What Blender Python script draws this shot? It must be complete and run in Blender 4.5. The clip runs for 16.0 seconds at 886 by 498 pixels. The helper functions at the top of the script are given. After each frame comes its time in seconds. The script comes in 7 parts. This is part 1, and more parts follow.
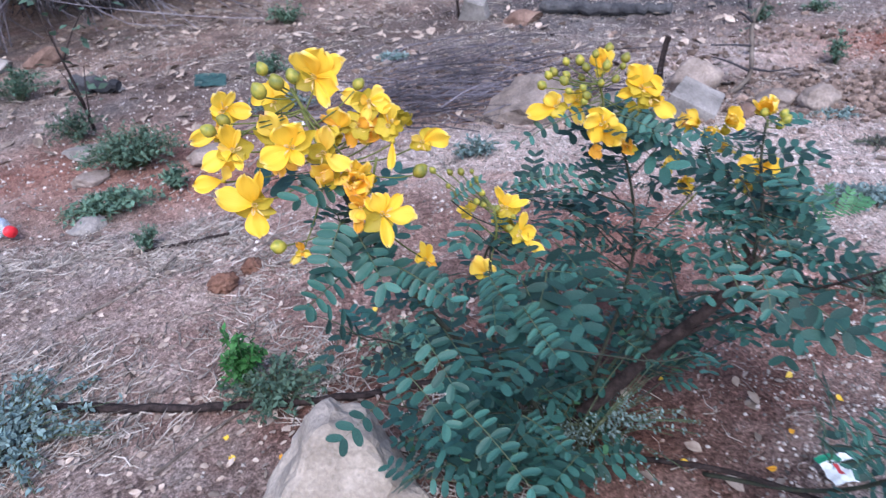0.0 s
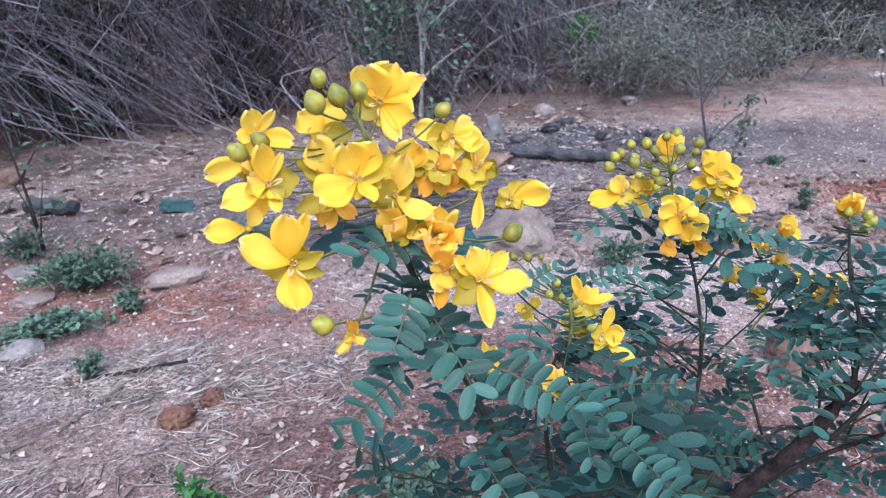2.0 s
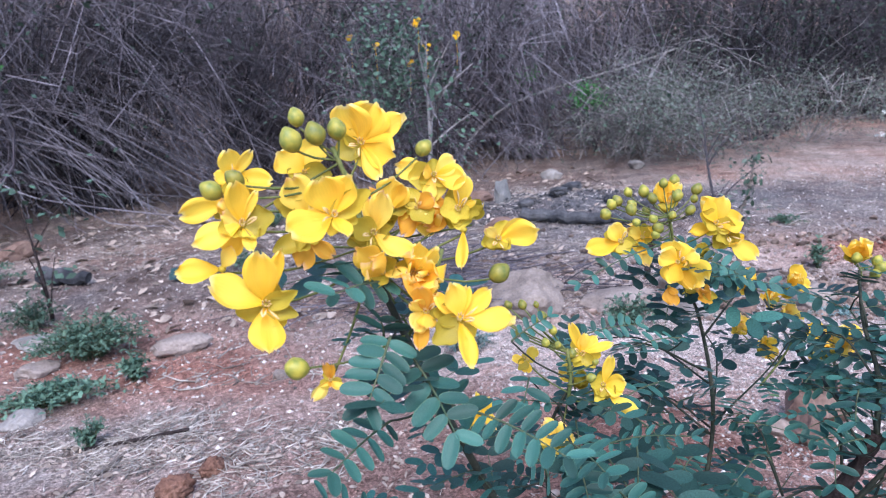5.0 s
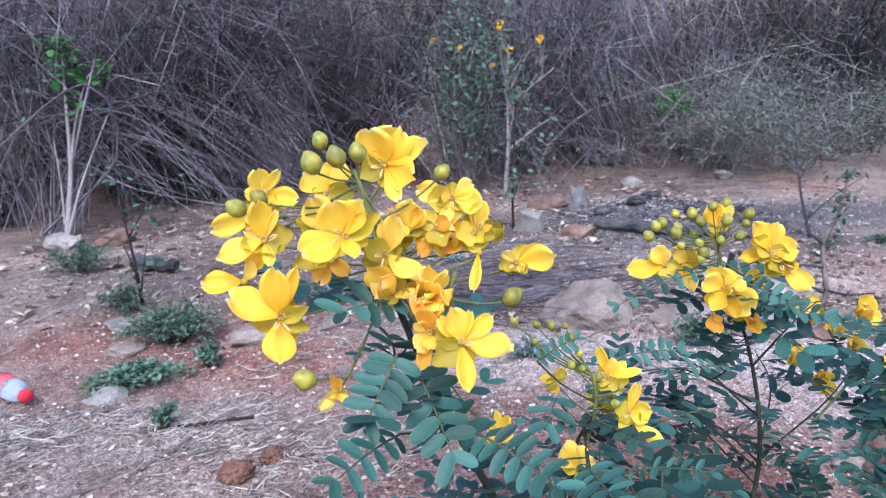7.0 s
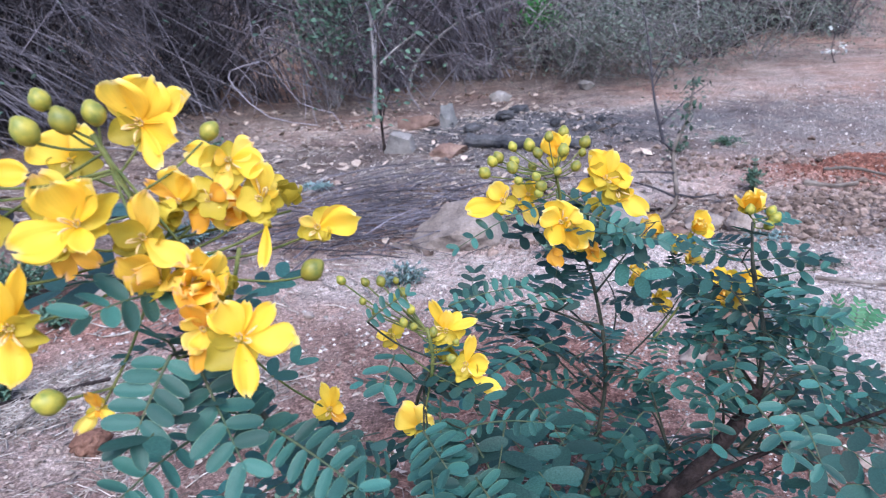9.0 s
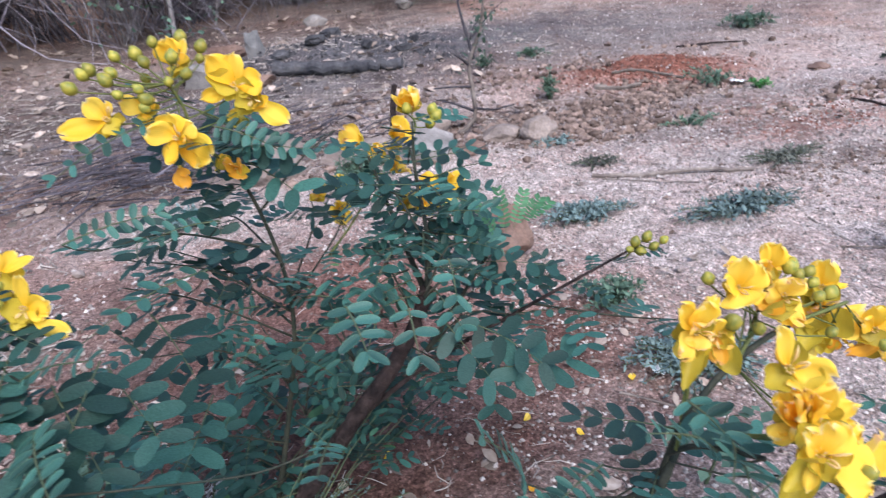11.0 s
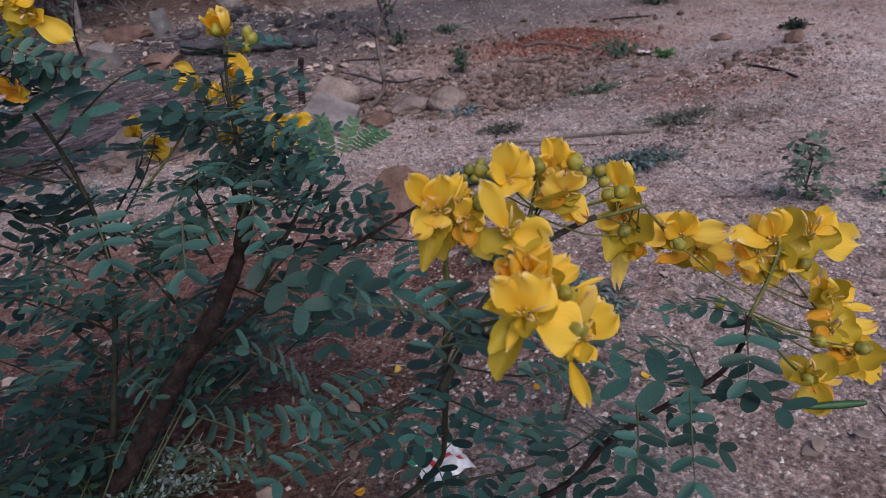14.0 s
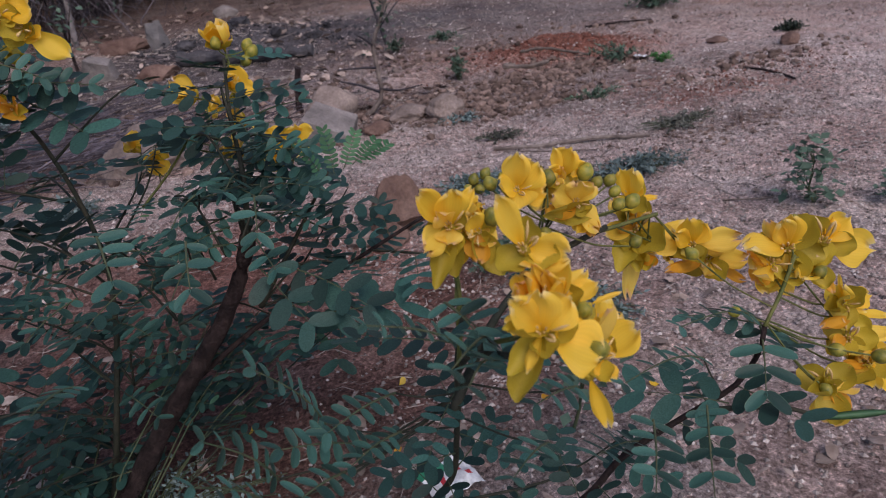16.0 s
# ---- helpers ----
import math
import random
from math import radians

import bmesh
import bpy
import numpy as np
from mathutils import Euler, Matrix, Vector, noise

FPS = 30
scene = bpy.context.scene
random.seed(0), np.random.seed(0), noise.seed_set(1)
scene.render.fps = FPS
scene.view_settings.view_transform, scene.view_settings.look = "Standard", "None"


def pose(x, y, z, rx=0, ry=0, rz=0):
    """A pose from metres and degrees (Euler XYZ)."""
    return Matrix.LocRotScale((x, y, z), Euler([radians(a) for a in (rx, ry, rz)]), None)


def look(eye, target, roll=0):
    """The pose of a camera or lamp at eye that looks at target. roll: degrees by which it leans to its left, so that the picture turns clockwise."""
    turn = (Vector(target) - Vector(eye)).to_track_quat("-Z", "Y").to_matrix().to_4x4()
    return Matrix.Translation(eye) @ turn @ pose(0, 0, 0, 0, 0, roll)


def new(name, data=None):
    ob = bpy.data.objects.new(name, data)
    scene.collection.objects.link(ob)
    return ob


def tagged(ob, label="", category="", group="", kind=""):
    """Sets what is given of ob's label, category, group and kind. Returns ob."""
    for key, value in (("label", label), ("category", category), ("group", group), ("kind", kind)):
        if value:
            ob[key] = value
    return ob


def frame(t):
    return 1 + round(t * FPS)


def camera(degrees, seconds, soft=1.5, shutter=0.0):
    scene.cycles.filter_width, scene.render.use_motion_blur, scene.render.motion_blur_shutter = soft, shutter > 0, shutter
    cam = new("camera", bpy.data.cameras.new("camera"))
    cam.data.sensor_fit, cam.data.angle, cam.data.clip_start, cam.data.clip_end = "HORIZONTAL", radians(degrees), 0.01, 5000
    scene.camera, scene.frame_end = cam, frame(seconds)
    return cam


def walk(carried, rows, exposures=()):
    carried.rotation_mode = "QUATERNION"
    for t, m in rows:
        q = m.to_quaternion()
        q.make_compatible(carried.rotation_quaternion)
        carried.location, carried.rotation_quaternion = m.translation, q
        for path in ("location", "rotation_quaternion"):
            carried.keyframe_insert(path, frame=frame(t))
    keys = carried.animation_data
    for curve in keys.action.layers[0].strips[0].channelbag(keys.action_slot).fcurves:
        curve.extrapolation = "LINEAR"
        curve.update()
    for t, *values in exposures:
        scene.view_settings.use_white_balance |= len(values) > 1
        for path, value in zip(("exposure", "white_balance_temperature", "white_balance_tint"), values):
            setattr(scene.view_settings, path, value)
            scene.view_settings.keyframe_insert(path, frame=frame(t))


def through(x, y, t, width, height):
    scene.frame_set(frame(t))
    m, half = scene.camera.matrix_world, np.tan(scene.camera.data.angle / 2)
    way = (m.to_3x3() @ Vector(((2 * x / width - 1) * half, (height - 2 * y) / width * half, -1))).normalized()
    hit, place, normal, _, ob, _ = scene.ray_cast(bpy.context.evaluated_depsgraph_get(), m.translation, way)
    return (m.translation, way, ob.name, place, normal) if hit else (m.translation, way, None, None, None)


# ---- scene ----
cam = camera(68.8, 16.0, 1.0, 0.3)
cam.data.dof.use_dof = True
cam.data.dof.focus_distance = 0.58
cam.data.dof.aperture_fstop = 14.5
PATH = [
    (0, (0.023, 0.008, 0.791), (-0.079, 1.777, -0.137), -6.1),
    (0.5, (-0.037, 0.081, 0.759), (-0.131, 1.9, -0.069), -4.9),
    (1, (-0.054, 0.118, 0.734), (-0.033, 1.982, 0.009), -3.1),
    (1.5, (-0.071, 0.127, 0.714), (0.003, 2.03, 0.104), -2.9),
    (2, (-0.081, 0.135, 0.692), (-0.009, 2.064, 0.171), -2.7),
    (2.5, (-0.076, 0.134, 0.675), (0.014, 2.081, 0.228), -2.8),
    (3, (-0.085, 0.128, 0.672), (0.018, 2.082, 0.258), -2.2),
    (3.5, (-0.096, 0.13, 0.672), (0.008, 2.088, 0.277), -2.5),
    (3.7, (-0.095, 0.134, 0.669), (0.013, 2.095, 0.288), -2.6),
    (5.8, (-0.042, 0.145, 0.673), (-0.085, 2.122, 0.37), -4.1),
    (6, (-0.038, 0.143, 0.671), (-0.118, 2.118, 0.363), -3.7),
    (6.5, (-0.027, 0.14, 0.678), (-0.184, 2.11, 0.373), -2.9),
    (7, (-0.024, 0.137, 0.684), (-0.216, 2.105, 0.384), -2.2),
    (7.5, (-0.016, 0.136, 0.687), (-0.181, 2.102, 0.355), -2.0),
    (8, (0.0, 0.154, 0.697), (-0.065, 2.113, 0.298), -3.1),
    (8.2, (0.005, 0.164, 0.698), (-0.001, 2.115, 0.257), -3.6),
    (10.3, (0.133, 0.207, 0.68), (0.487, 2.051, -0.008), -5.7),
    (10.5, (0.164, 0.196, 0.674), (0.569, 2.018, -0.044), -6.2),
    (11, (0.234, 0.181, 0.65), (0.759, 1.939, -0.147), -6.9),
    (11.5, (0.28, 0.168, 0.628), (0.851, 1.895, -0.203), -7.5),
    (11.7, (0.29, 0.155, 0.625), (0.875, 1.893, -0.174), -8.9),
    (12, (0.306, 0.153, 0.611), (0.905, 1.871, -0.219), -7.8),
    (12.5, (0.321, 0.133, 0.601), (0.952, 1.84, -0.229), -7.3),
    (13, (0.329, 0.13, 0.59), (0.983, 1.826, -0.245), -7.1),
    (13.5, (0.337, 0.137, 0.576), (1.002, 1.825, -0.268), -6.8),
    (14, (0.338, 0.139, 0.57), (1.014, 1.821, -0.274), -6.8),
    (14.5, (0.339, 0.146, 0.57), (1.029, 1.826, -0.268), -7.0),
    (15, (0.337, 0.15, 0.567), (1.032, 1.831, -0.265), -7.2),
    (15.5, (0.336, 0.152, 0.572), (1.037, 1.835, -0.25), -7.2),
    (16, (0.336, 0.152, 0.572), (1.022, 1.839, -0.256), -7.7),
]
walk(cam, [(t, look(eye, target, roll)) for t, eye, target, roll in PATH],
     [(0, 1.58, 6150, 11), (1.0, 1.60, 6150, 11), (3.5, 1.72, 6000, 10), (8, 1.74, 6000, 10), (10.4, 1.68, 6350, 8), (11, 1.61, 6600, 9), (13.05, 1.47, 6750, 10.5), (13.5, 0.64, 6950, 15.5), (14.1, 0.36, 7150, 20), (16, 0.31, 7200, 20.5)])

# ---------- light ----------
world = bpy.data.worlds.new("sky")
scene.world = world
world.use_nodes = True
wn = world.node_tree
sky = wn.nodes.new("ShaderNodeTexSky")
sky.sky_type = "NISHITA"
sky.sun_disc = False
sky.sun_elevation = radians(49)
sky.sun_rotation = radians(178)
sky.air_density = 1.0
sky.dust_density = 1.0
wn.links.new(sky.outputs[0], wn.nodes["Background"].inputs[0])
wn.nodes["Background"].inputs[1].default_value = 0.14
sun = new("sun", bpy.data.lights.new("sun", "SUN"))
sun.data.energy = 1.45
sun.data.angle = radians(40)
sun.data.color = (1.0, 0.98, 0.96)
sun.matrix_world = look((0.14, -3.93, 4.53), (0, 0, 0))

# ---------- materials ----------
def node(nt, kind, **inputs):
    n = nt.nodes.new(kind)
    for key, value in inputs.items():
        n.inputs[key.replace("_", " ")].default_value = value
    return n


def ramp(nt, fac, stops):
    n = nt.nodes.new("ShaderNodeValToRGB")
    n.color_ramp.elements[0].position, n.color_ramp.elements[0].color = stops[0][0], (*stops[0][1], 1)
    n.color_ramp.elements[1].position, n.color_ramp.elements[1].color = stops[-1][0], (*stops[-1][1], 1)
    for p, c in stops[1:-1]:
        n.color_ramp.elements.new(p).color = (*c, 1)
    nt.links.new(fac, n.inputs[0])
    return n.outputs[0]


def blend(nt, fac, a, b, mode="MIX"):
    n = nt.nodes.new("ShaderNodeMix")
    n.data_type, n.blend_type = "RGBA", mode
    if isinstance(fac, (int, float)):
        n.inputs[0].default_value = fac
    else:
        nt.links.new(fac, n.inputs[0])
    for k, v in ((6, a), (7, b)):
        if isinstance(v, tuple):
            n.inputs[k].default_value = (*v, 1)
        else:
            nt.links.new(v, n.inputs[k])
    return n.outputs[2]


def base(name, rough=0.8, spec=0.3):
    m = bpy.data.materials.new(name)
    m.use_nodes = True
    nt = m.node_tree
    b = nt.nodes["Principled BSDF"]
    b.inputs["Roughness"].default_value = rough
    b.inputs["Specular IOR Level"].default_value = spec
    b.inputs["Sheen Roughness"].default_value = 0.4
    return m, nt, b


def noise_tex(nt, scale, detail=4, coord="Object", rough=0.6):
    t = nt.nodes.new("ShaderNodeTexCoord")
    n = node(nt, "ShaderNodeTexNoise", Scale=scale, Detail=detail, Roughness=rough)
    nt.links.new(t.outputs[coord], n.inputs["Vector"])
    return n.outputs[0]


def bump(nt, b, height, strength=0.4, dist=0.01):
    n = node(nt, "ShaderNodeBump", Strength=strength, Distance=dist)
    nt.links.new(height, n.inputs["Height"])
    nt.links.new(n.outputs[0], b.inputs["Normal"])


def mottled(name, c0, c1, scale, rough=0.85, spec=0.2, fine=None, bumps=0.3, dist=0.004, vary=0.0, island=False):
    """Two colours mixed by noise at two scales, with relief, and pieces that differ in tone."""
    m, nt, b = base(name, rough, spec)
    n1 = noise_tex(nt, scale)
    n2 = noise_tex(nt, fine or scale * 7, 6)
    col = ramp(nt, n1, [(0.35, c0), (0.65, c1)])
    col = blend(nt, 0.6, col, ramp(nt, n2, [(0.3, (0.55, 0.55, 0.55)), (0.7, (1.25, 1.25, 1.25))]), "MULTIPLY")
    if vary:
        if island:
            r = nt.nodes.new("ShaderNodeNewGeometry").outputs["Random Per Island"]
        else:
            r = nt.nodes.new("ShaderNodeObjectInfo").outputs["Random"]
        col = blend(nt, 1.0, col, ramp(nt, r, [(0, (1 - vary,) * 3), (1, (1 + vary,) * 3)]), "MULTIPLY")
    nt.links.new(col, b.inputs["Base Color"])
    bump(nt, b, n2, bumps, dist)
    return m


def leafy(name, c0, c1, rough=0.55, through=0.25, vary=0.3, island=True, spec=0.35, scale=60, dusty=0.0):
    """A thin leaf or petal: gloss on top, some light let through."""
    m, nt, b = base(name, rough, spec)
    geo = nt.nodes.new("ShaderNodeNewGeometry")
    r = nt.nodes.new("ShaderNodeObjectInfo").outputs["Random"]
    col = ramp(nt, noise_tex(nt, scale), [(0.3, c0), (0.7, c1)])
    if island:
        q = ramp(nt, geo.outputs["Random Per Island"], [(0, (1 - vary,) * 3), (0.93, (1 + vary,) * 3), (1, (1.7 + vary, 1.25 + vary, 0.8) if dusty else (1 + vary,) * 3)])
        col = blend(nt, 1.0, col, q, "MULTIPLY")
    col = blend(nt, 1.0, col, ramp(nt, r, [(0, (1 - vary,) * 3), (1, (1 + vary,) * 3)]), "MULTIPLY")
    nt.links.new(col, b.inputs["Base Color"])
    bump(nt, b, noise_tex(nt, scale * 4), 0.15, 0.001)
    tr = nt.nodes.new("ShaderNodeBsdfTranslucent")
    nt.links.new(col, tr.inputs[0])
    mix = nt.nodes.new("ShaderNodeMixShader")
    mix.inputs[0].default_value = through
    nt.links.new(b.outputs[0], mix.inputs[1])
    nt.links.new(tr.outputs[0], mix.inputs[2])
    nt.links.new(mix.outputs[0], nt.nodes["Material Output"].inputs[0])
    b.inputs["Sheen Weight"].default_value = dusty
    return m


def petal_material(name, c_in, c_mid, c_edge):
    """Colour runs from the claw to the rim by the petal's own length; fine veins run along it."""
    m, nt, b = base(name, 0.5, 0.25)
    t = nt.nodes.new("ShaderNodeTexCoord")
    sep = nt.nodes.new("ShaderNodeSeparateXYZ")
    nt.links.new(t.outputs["UV"], sep.inputs[0])
    col = ramp(nt, sep.outputs[1], [(0.0, c_in), (0.5, c_mid), (0.9, c_mid), (1.0, c_edge)])
    wave = node(nt, "ShaderNodeTexWave", Scale=4.0, Distortion=1.2, Detail=2.0)
    nt.links.new(t.outputs["UV"], wave.inputs["Vector"])
    r = nt.nodes.new("ShaderNodeObjectInfo").outputs["Random"]
    col = blend(nt, 0.04, col, wave.outputs[0], "MULTIPLY")
    col = blend(nt, 1.0, col, ramp(nt, r, [(0, (0.98, 0.89, 0.7)), (0.5, (1, 1, 1)), (1, (1.03, 1.05, 1.4))]), "MULTIPLY")
    nt.links.new(col, b.inputs["Base Color"])
    bump(nt, b, wave.outputs[0], 0.07, 0.0005)
    tr = nt.nodes.new("ShaderNodeBsdfTranslucent")
    nt.links.new(col, tr.inputs[0])
    mix = nt.nodes.new("ShaderNodeMixShader")
    mix.inputs[0].default_value = 0.48
    nt.links.new(b.outputs[0], mix.inputs[1])
    nt.links.new(tr.outputs[0], mix.inputs[2])
    nt.links.new(mix.outputs[0], nt.nodes["Material Output"].inputs[0])
    return m


def ground_material():
    m, nt, b = base("soil", 0.95, 0.1)
    big = noise_tex(nt, 0.9, 5)
    mid = noise_tex(nt, 6, 6)
    grit = noise_tex(nt, 150, 8, rough=0.85)
    t = nt.nodes.new("ShaderNodeTexCoord")
    v = node(nt, "ShaderNodeTexVoronoi", Scale=210.0)
    nt.links.new(t.outputs["Object"], v.inputs["Vector"])
    c = ramp(nt, big, [(0.36, (0.225, 0.175, 0.163)), (0.5, (0.275, 0.212, 0.194)), (0.66, (0.265, 0.168, 0.142))])

    def patch(c, x, y, a, b, turn, color, amount=0.85):
        """Ground of another colour: red earth, ash, leaf mould or painted shade, with a ragged edge."""
        mp = nt.nodes.new("ShaderNodeMapping")
        mp.vector_type = "TEXTURE"
        mp.inputs["Location"].default_value = (x, y, 0)
        mp.inputs["Rotation"].default_value = (0, 0, turn)
        mp.inputs["Scale"].default_value = (a, b, 1000)
        nt.links.new(t.outputs["Object"], mp.inputs["Vector"])
        ln = nt.nodes.new("ShaderNodeVectorMath")
        ln.operation = "LENGTH"
        nt.links.new(mp.outputs[0], ln.inputs[0])
        add = nt.nodes.new("ShaderNodeMath")
        add.operation = "MULTIPLY_ADD"
        nt.links.new(mid, add.inputs[0])
        add.inputs[1].default_value = 1.3
        nt.links.new(ln.outputs["Value"], add.inputs[2])
        fac = ramp(nt, add.outputs[0], [(0.0, (amount,) * 3), (0.5, (amount,) * 3), (0.95, (0, 0, 0))])
        half = nt.nodes.new("ShaderNodeMath")
        half.operation = "MULTIPLY"
        half.inputs[1].default_value = 0.5
        nt.links.new(add.outputs[0], half.inputs[0])
        nt.links.new(half.outputs[0], fac.node.inputs[0])
        return blend(nt, fac, c, color)

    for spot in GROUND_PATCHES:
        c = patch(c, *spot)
    tone = noise_tex(nt, 3.1, 6, rough=0.7)
    c = blend(nt, 0.85, c, ramp(nt, tone, [(0.34, (0.62, 0.55, 0.53)), (0.46, (1.0, 0.92, 0.90)), (0.54, (1.0, 1.0, 1.0)), (0.66, (1.18, 1.2, 1.2))]), "MULTIPLY")
    v2 = node(nt, "ShaderNodeTexVoronoi", Scale=75.0)
    nt.links.new(t.outputs["Object"], v2.inputs["Vector"])
    c = blend(nt, 0.55, c, ramp(nt, v2.outputs["Color"], [(0.1, (0.42, 0.37, 0.36)), (0.45, (1, 1, 1)), (0.75, (1.1, 1.1, 1.1)), (0.95, (1.75, 1.75, 1.75))]), "MULTIPLY")
    lump = noise_tex(nt, 38, 5, rough=0.7)
    c = blend(nt, 0.8, c, ramp(nt, lump, [(0.34, (0.55, 0.51, 0.50)), (0.46, (0.92, 0.91, 0.90)), (0.56, (1.06, 1.06, 1.06)), (0.68, (1.32, 1.32, 1.32))]), "MULTIPLY")
    c = blend(nt, 0.4, c, ramp(nt, mid, [(0.3, (0.5, 0.42, 0.42)), (0.5, (1.0, 1.0, 1.0)), (0.72, (1.5, 1.48, 1.45))]), "MULTIPLY")
    c = blend(nt, 1.0, c, ramp(nt, grit, [(0.36, (0.18, 0.16, 0.16)), (0.47, (0.8, 0.8, 0.8)), (0.55, (1.25, 1.25, 1.25)), (0.66, (2.6, 2.6, 2.6))]), "MULTIPLY")
    c = blend(nt, 0.45, c, ramp(nt, v.outputs["Color"], [(0.0, (0.4, 0.36, 0.36)), (0.5, (1, 1, 1)), (1.0, (2.2, 2.2, 2.2))]), "MULTIPLY")
    nt.links.new(c, b.inputs["Base Color"])
    add = node(nt, "ShaderNodeMath")
    add.operation = "ADD"
    nt.links.new(grit, add.inputs[0])
    nt.links.new(lump, add.inputs[1])
    bump(nt, b, add.outputs[0], 0.9, 0.008)
    return m


SANDY, RED_EARTH, ASH_GREY, MOULD_AND_SHADE, LITTER, GREY_SOIL = (0.52, 0.427, 0.41), (0.23, 0.095, 0.072), (0.075, 0.072, 0.082), (0.07, 0.055, 0.055), (0.34, 0.29, 0.28), (0.155, 0.13, 0.13)
# dark red soil; under the shrub these patches also paint in its shade
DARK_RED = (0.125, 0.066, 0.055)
GROUND_PATCHES = [
    (2.6, 1.2, 2.6, 1.9, 0.2, SANDY, 0.9),
    (2.25, 2.98, 0.62, 0.34, -0.3, RED_EARTH, 0.95), (2.15, 1.92, 0.5, 0.2, -0.3, RED_EARTH, 0.7), (1.95, 1.60, 0.3, 0.10, -0.2, DARK_RED, 0.5), (2.05, 2.68, 0.4, 0.10, -0.25, DARK_RED, 0.6), (2.1, 1.2, 0.5, 0.2, -0.4, RED_EARTH, 0.3), (2.2, 2.28, 0.42, 0.22, -0.3, RED_EARTH, 0.6), (-0.75, 2.1, 0.6, 0.28, -0.4, RED_EARTH, 0.75),
    (0.10, 1.45, 0.85, 0.6, 0.2, RED_EARTH, 0.85), (-0.2, 1.2, 0.35, 0.3, 0, RED_EARTH, 0.6), (-1.7, 2.6, 0.5, 0.4, 0.3, RED_EARTH, 0.6), (0.55, 1.1, 0.5, 0.35, 0, RED_EARTH, 0.45),
    (0.9, 4.3, 1.5, 0.7, 0, GREY_SOIL, 0.6), (1.75, 2.62, 0.55, 0.25, -0.2, GREY_SOIL, 0.7), (1.9, 1.72, 0.4, 0.16, -0.3, GREY_SOIL, 0.6), (3.0, 4.4, 2.0, 0.8, 0, GREY_SOIL, 0.6), (-1.6, 3.3, 1.4, 0.7, 0, GREY_SOIL, 0.55), (-1.25, 2.35, 0.9, 0.5, 0.2, RED_EARTH, 0.45), (-1.2, 3.6, 1.6, 0.9, 0.1, MOULD_AND_SHADE, 0.55), (-2.6, 4.6, 1.4, 0.6, 0.4, MOULD_AND_SHADE, 0.8), (0.6, 6.6, 5.5, 1.0, 0.15, MOULD_AND_SHADE, 0.6), (0.0, 1.2, 0.62, 0.42, 0.1, DARK_RED, 0.75), (0.26, 0.86, 0.34, 0.26, 0, DARK_RED, 0.85), (0.75, 0.95, 0.35, 0.25, 0.2, DARK_RED, 0.35), (0.02, 0.72, 0.42, 0.3, 0, DARK_RED, 0.8),
    (-0.3, 4.2, 1.6, 0.8, 0.1, MOULD_AND_SHADE, 0.7), (0.9, 5.6, 1.4, 0.7, 0.05, MOULD_AND_SHADE, 0.6), (-0.1, 3.05, 0.7, 0.4, 0, DARK_RED, 0.6), (0.05, 1.75, 0.55, 0.5, 0, DARK_RED, 0.6), (0.45, 2.2, 0.9, 0.42, -0.1, SANDY, 0.6), (0.9, 3.1, 0.8, 0.3, 0, SANDY, 0.45), (1.45, 2.62, 0.8, 0.3, -0.1, GREY_SOIL, 0.7), (0.5, 3.6, 1.8, 0.5, 0.1, GREY_SOIL, 0.8), (2.4, 3.9, 2.2, 0.55, 0, GREY_SOIL, 0.75), (1.75, 2.15, 0.5, 0.14, -0.35, GREY_SOIL, 0.6), (2.7, 2.35, 0.6, 0.2, -0.2, GREY_SOIL, 0.5), (0.15, 0.95, 0.55, 0.45, 0, DARK_RED, 0.8),
    # the last two paint the thicket's shade into the soil behind it
    (0.95, 4.5, 0.95, 0.7, 0, ASH_GREY), (2.1, 4.6, 1.1, 0.5, 0, ASH_GREY, 0.75), (-0.65, 1.5, 0.9, 0.5, 0.2, LITTER, 0.35), (0, 10.6, 14, 2.9, 0.03, MOULD_AND_SHADE, 0.95), (-6.2, 6.0, 2.8, 1.6, 0.8, MOULD_AND_SHADE, 0.95),
]
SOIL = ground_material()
YELLOW = petal_material("yellow_petal", (0.86, 0.51, 0.016), (0.95, 0.63, 0.07), (0.95, 0.75, 0.28))
PALE = petal_material("fading_petal", (0.78, 0.48, 0.035), (0.93, 0.66, 0.11), (0.90, 0.58, 0.27))
ORANGE = petal_material("wilted_petal", (0.52, 0.22, 0.025), (0.80, 0.40, 0.04), (0.76, 0.44, 0.20))
SEPAL = leafy("sepal", (0.40, 0.31, 0.030), (0.62, 0.46, 0.055), 0.5, 0.4, 0.25, False, scale=90)
BUD = leafy("bud_skin", (0.10, 0.135, 0.032), (0.36, 0.285, 0.04), 0.45, 0.1, 0.3, False, scale=1.6)
STAMEN = mottled("stamen", (0.75, 0.6, 0.3), (0.55, 0.3, 0.12), 200, 0.6)
LEAF = leafy("leaflet_green", (0.010, 0.045, 0.038), (0.036, 0.098, 0.084), 0.52, 0.12, 0.55, spec=0.3, dusty=0.03)
LEAF_RIM = leafy("leaflet_rim", (0.05, 0.11, 0.08), (0.10, 0.16, 0.10), 0.5, 0.15, 0.2)
PEDICEL = mottled("flower_stalk_green", (0.07, 0.095, 0.03), (0.15, 0.15, 0.05), 90, 0.6)
YOUNG = leafy("young_leaf_green", (0.035, 0.115, 0.055), (0.05, 0.155, 0.07), 0.5, 0.3, 0.25)
POD = leafy("pod_green", (0.022, 0.075, 0.036), (0.05, 0.125, 0.055), 0.5, 0.15, 0.2)
RACHIS = mottled("leaf_stalk", (0.045, 0.075, 0.045), (0.09, 0.095, 0.055), 80, 0.7)
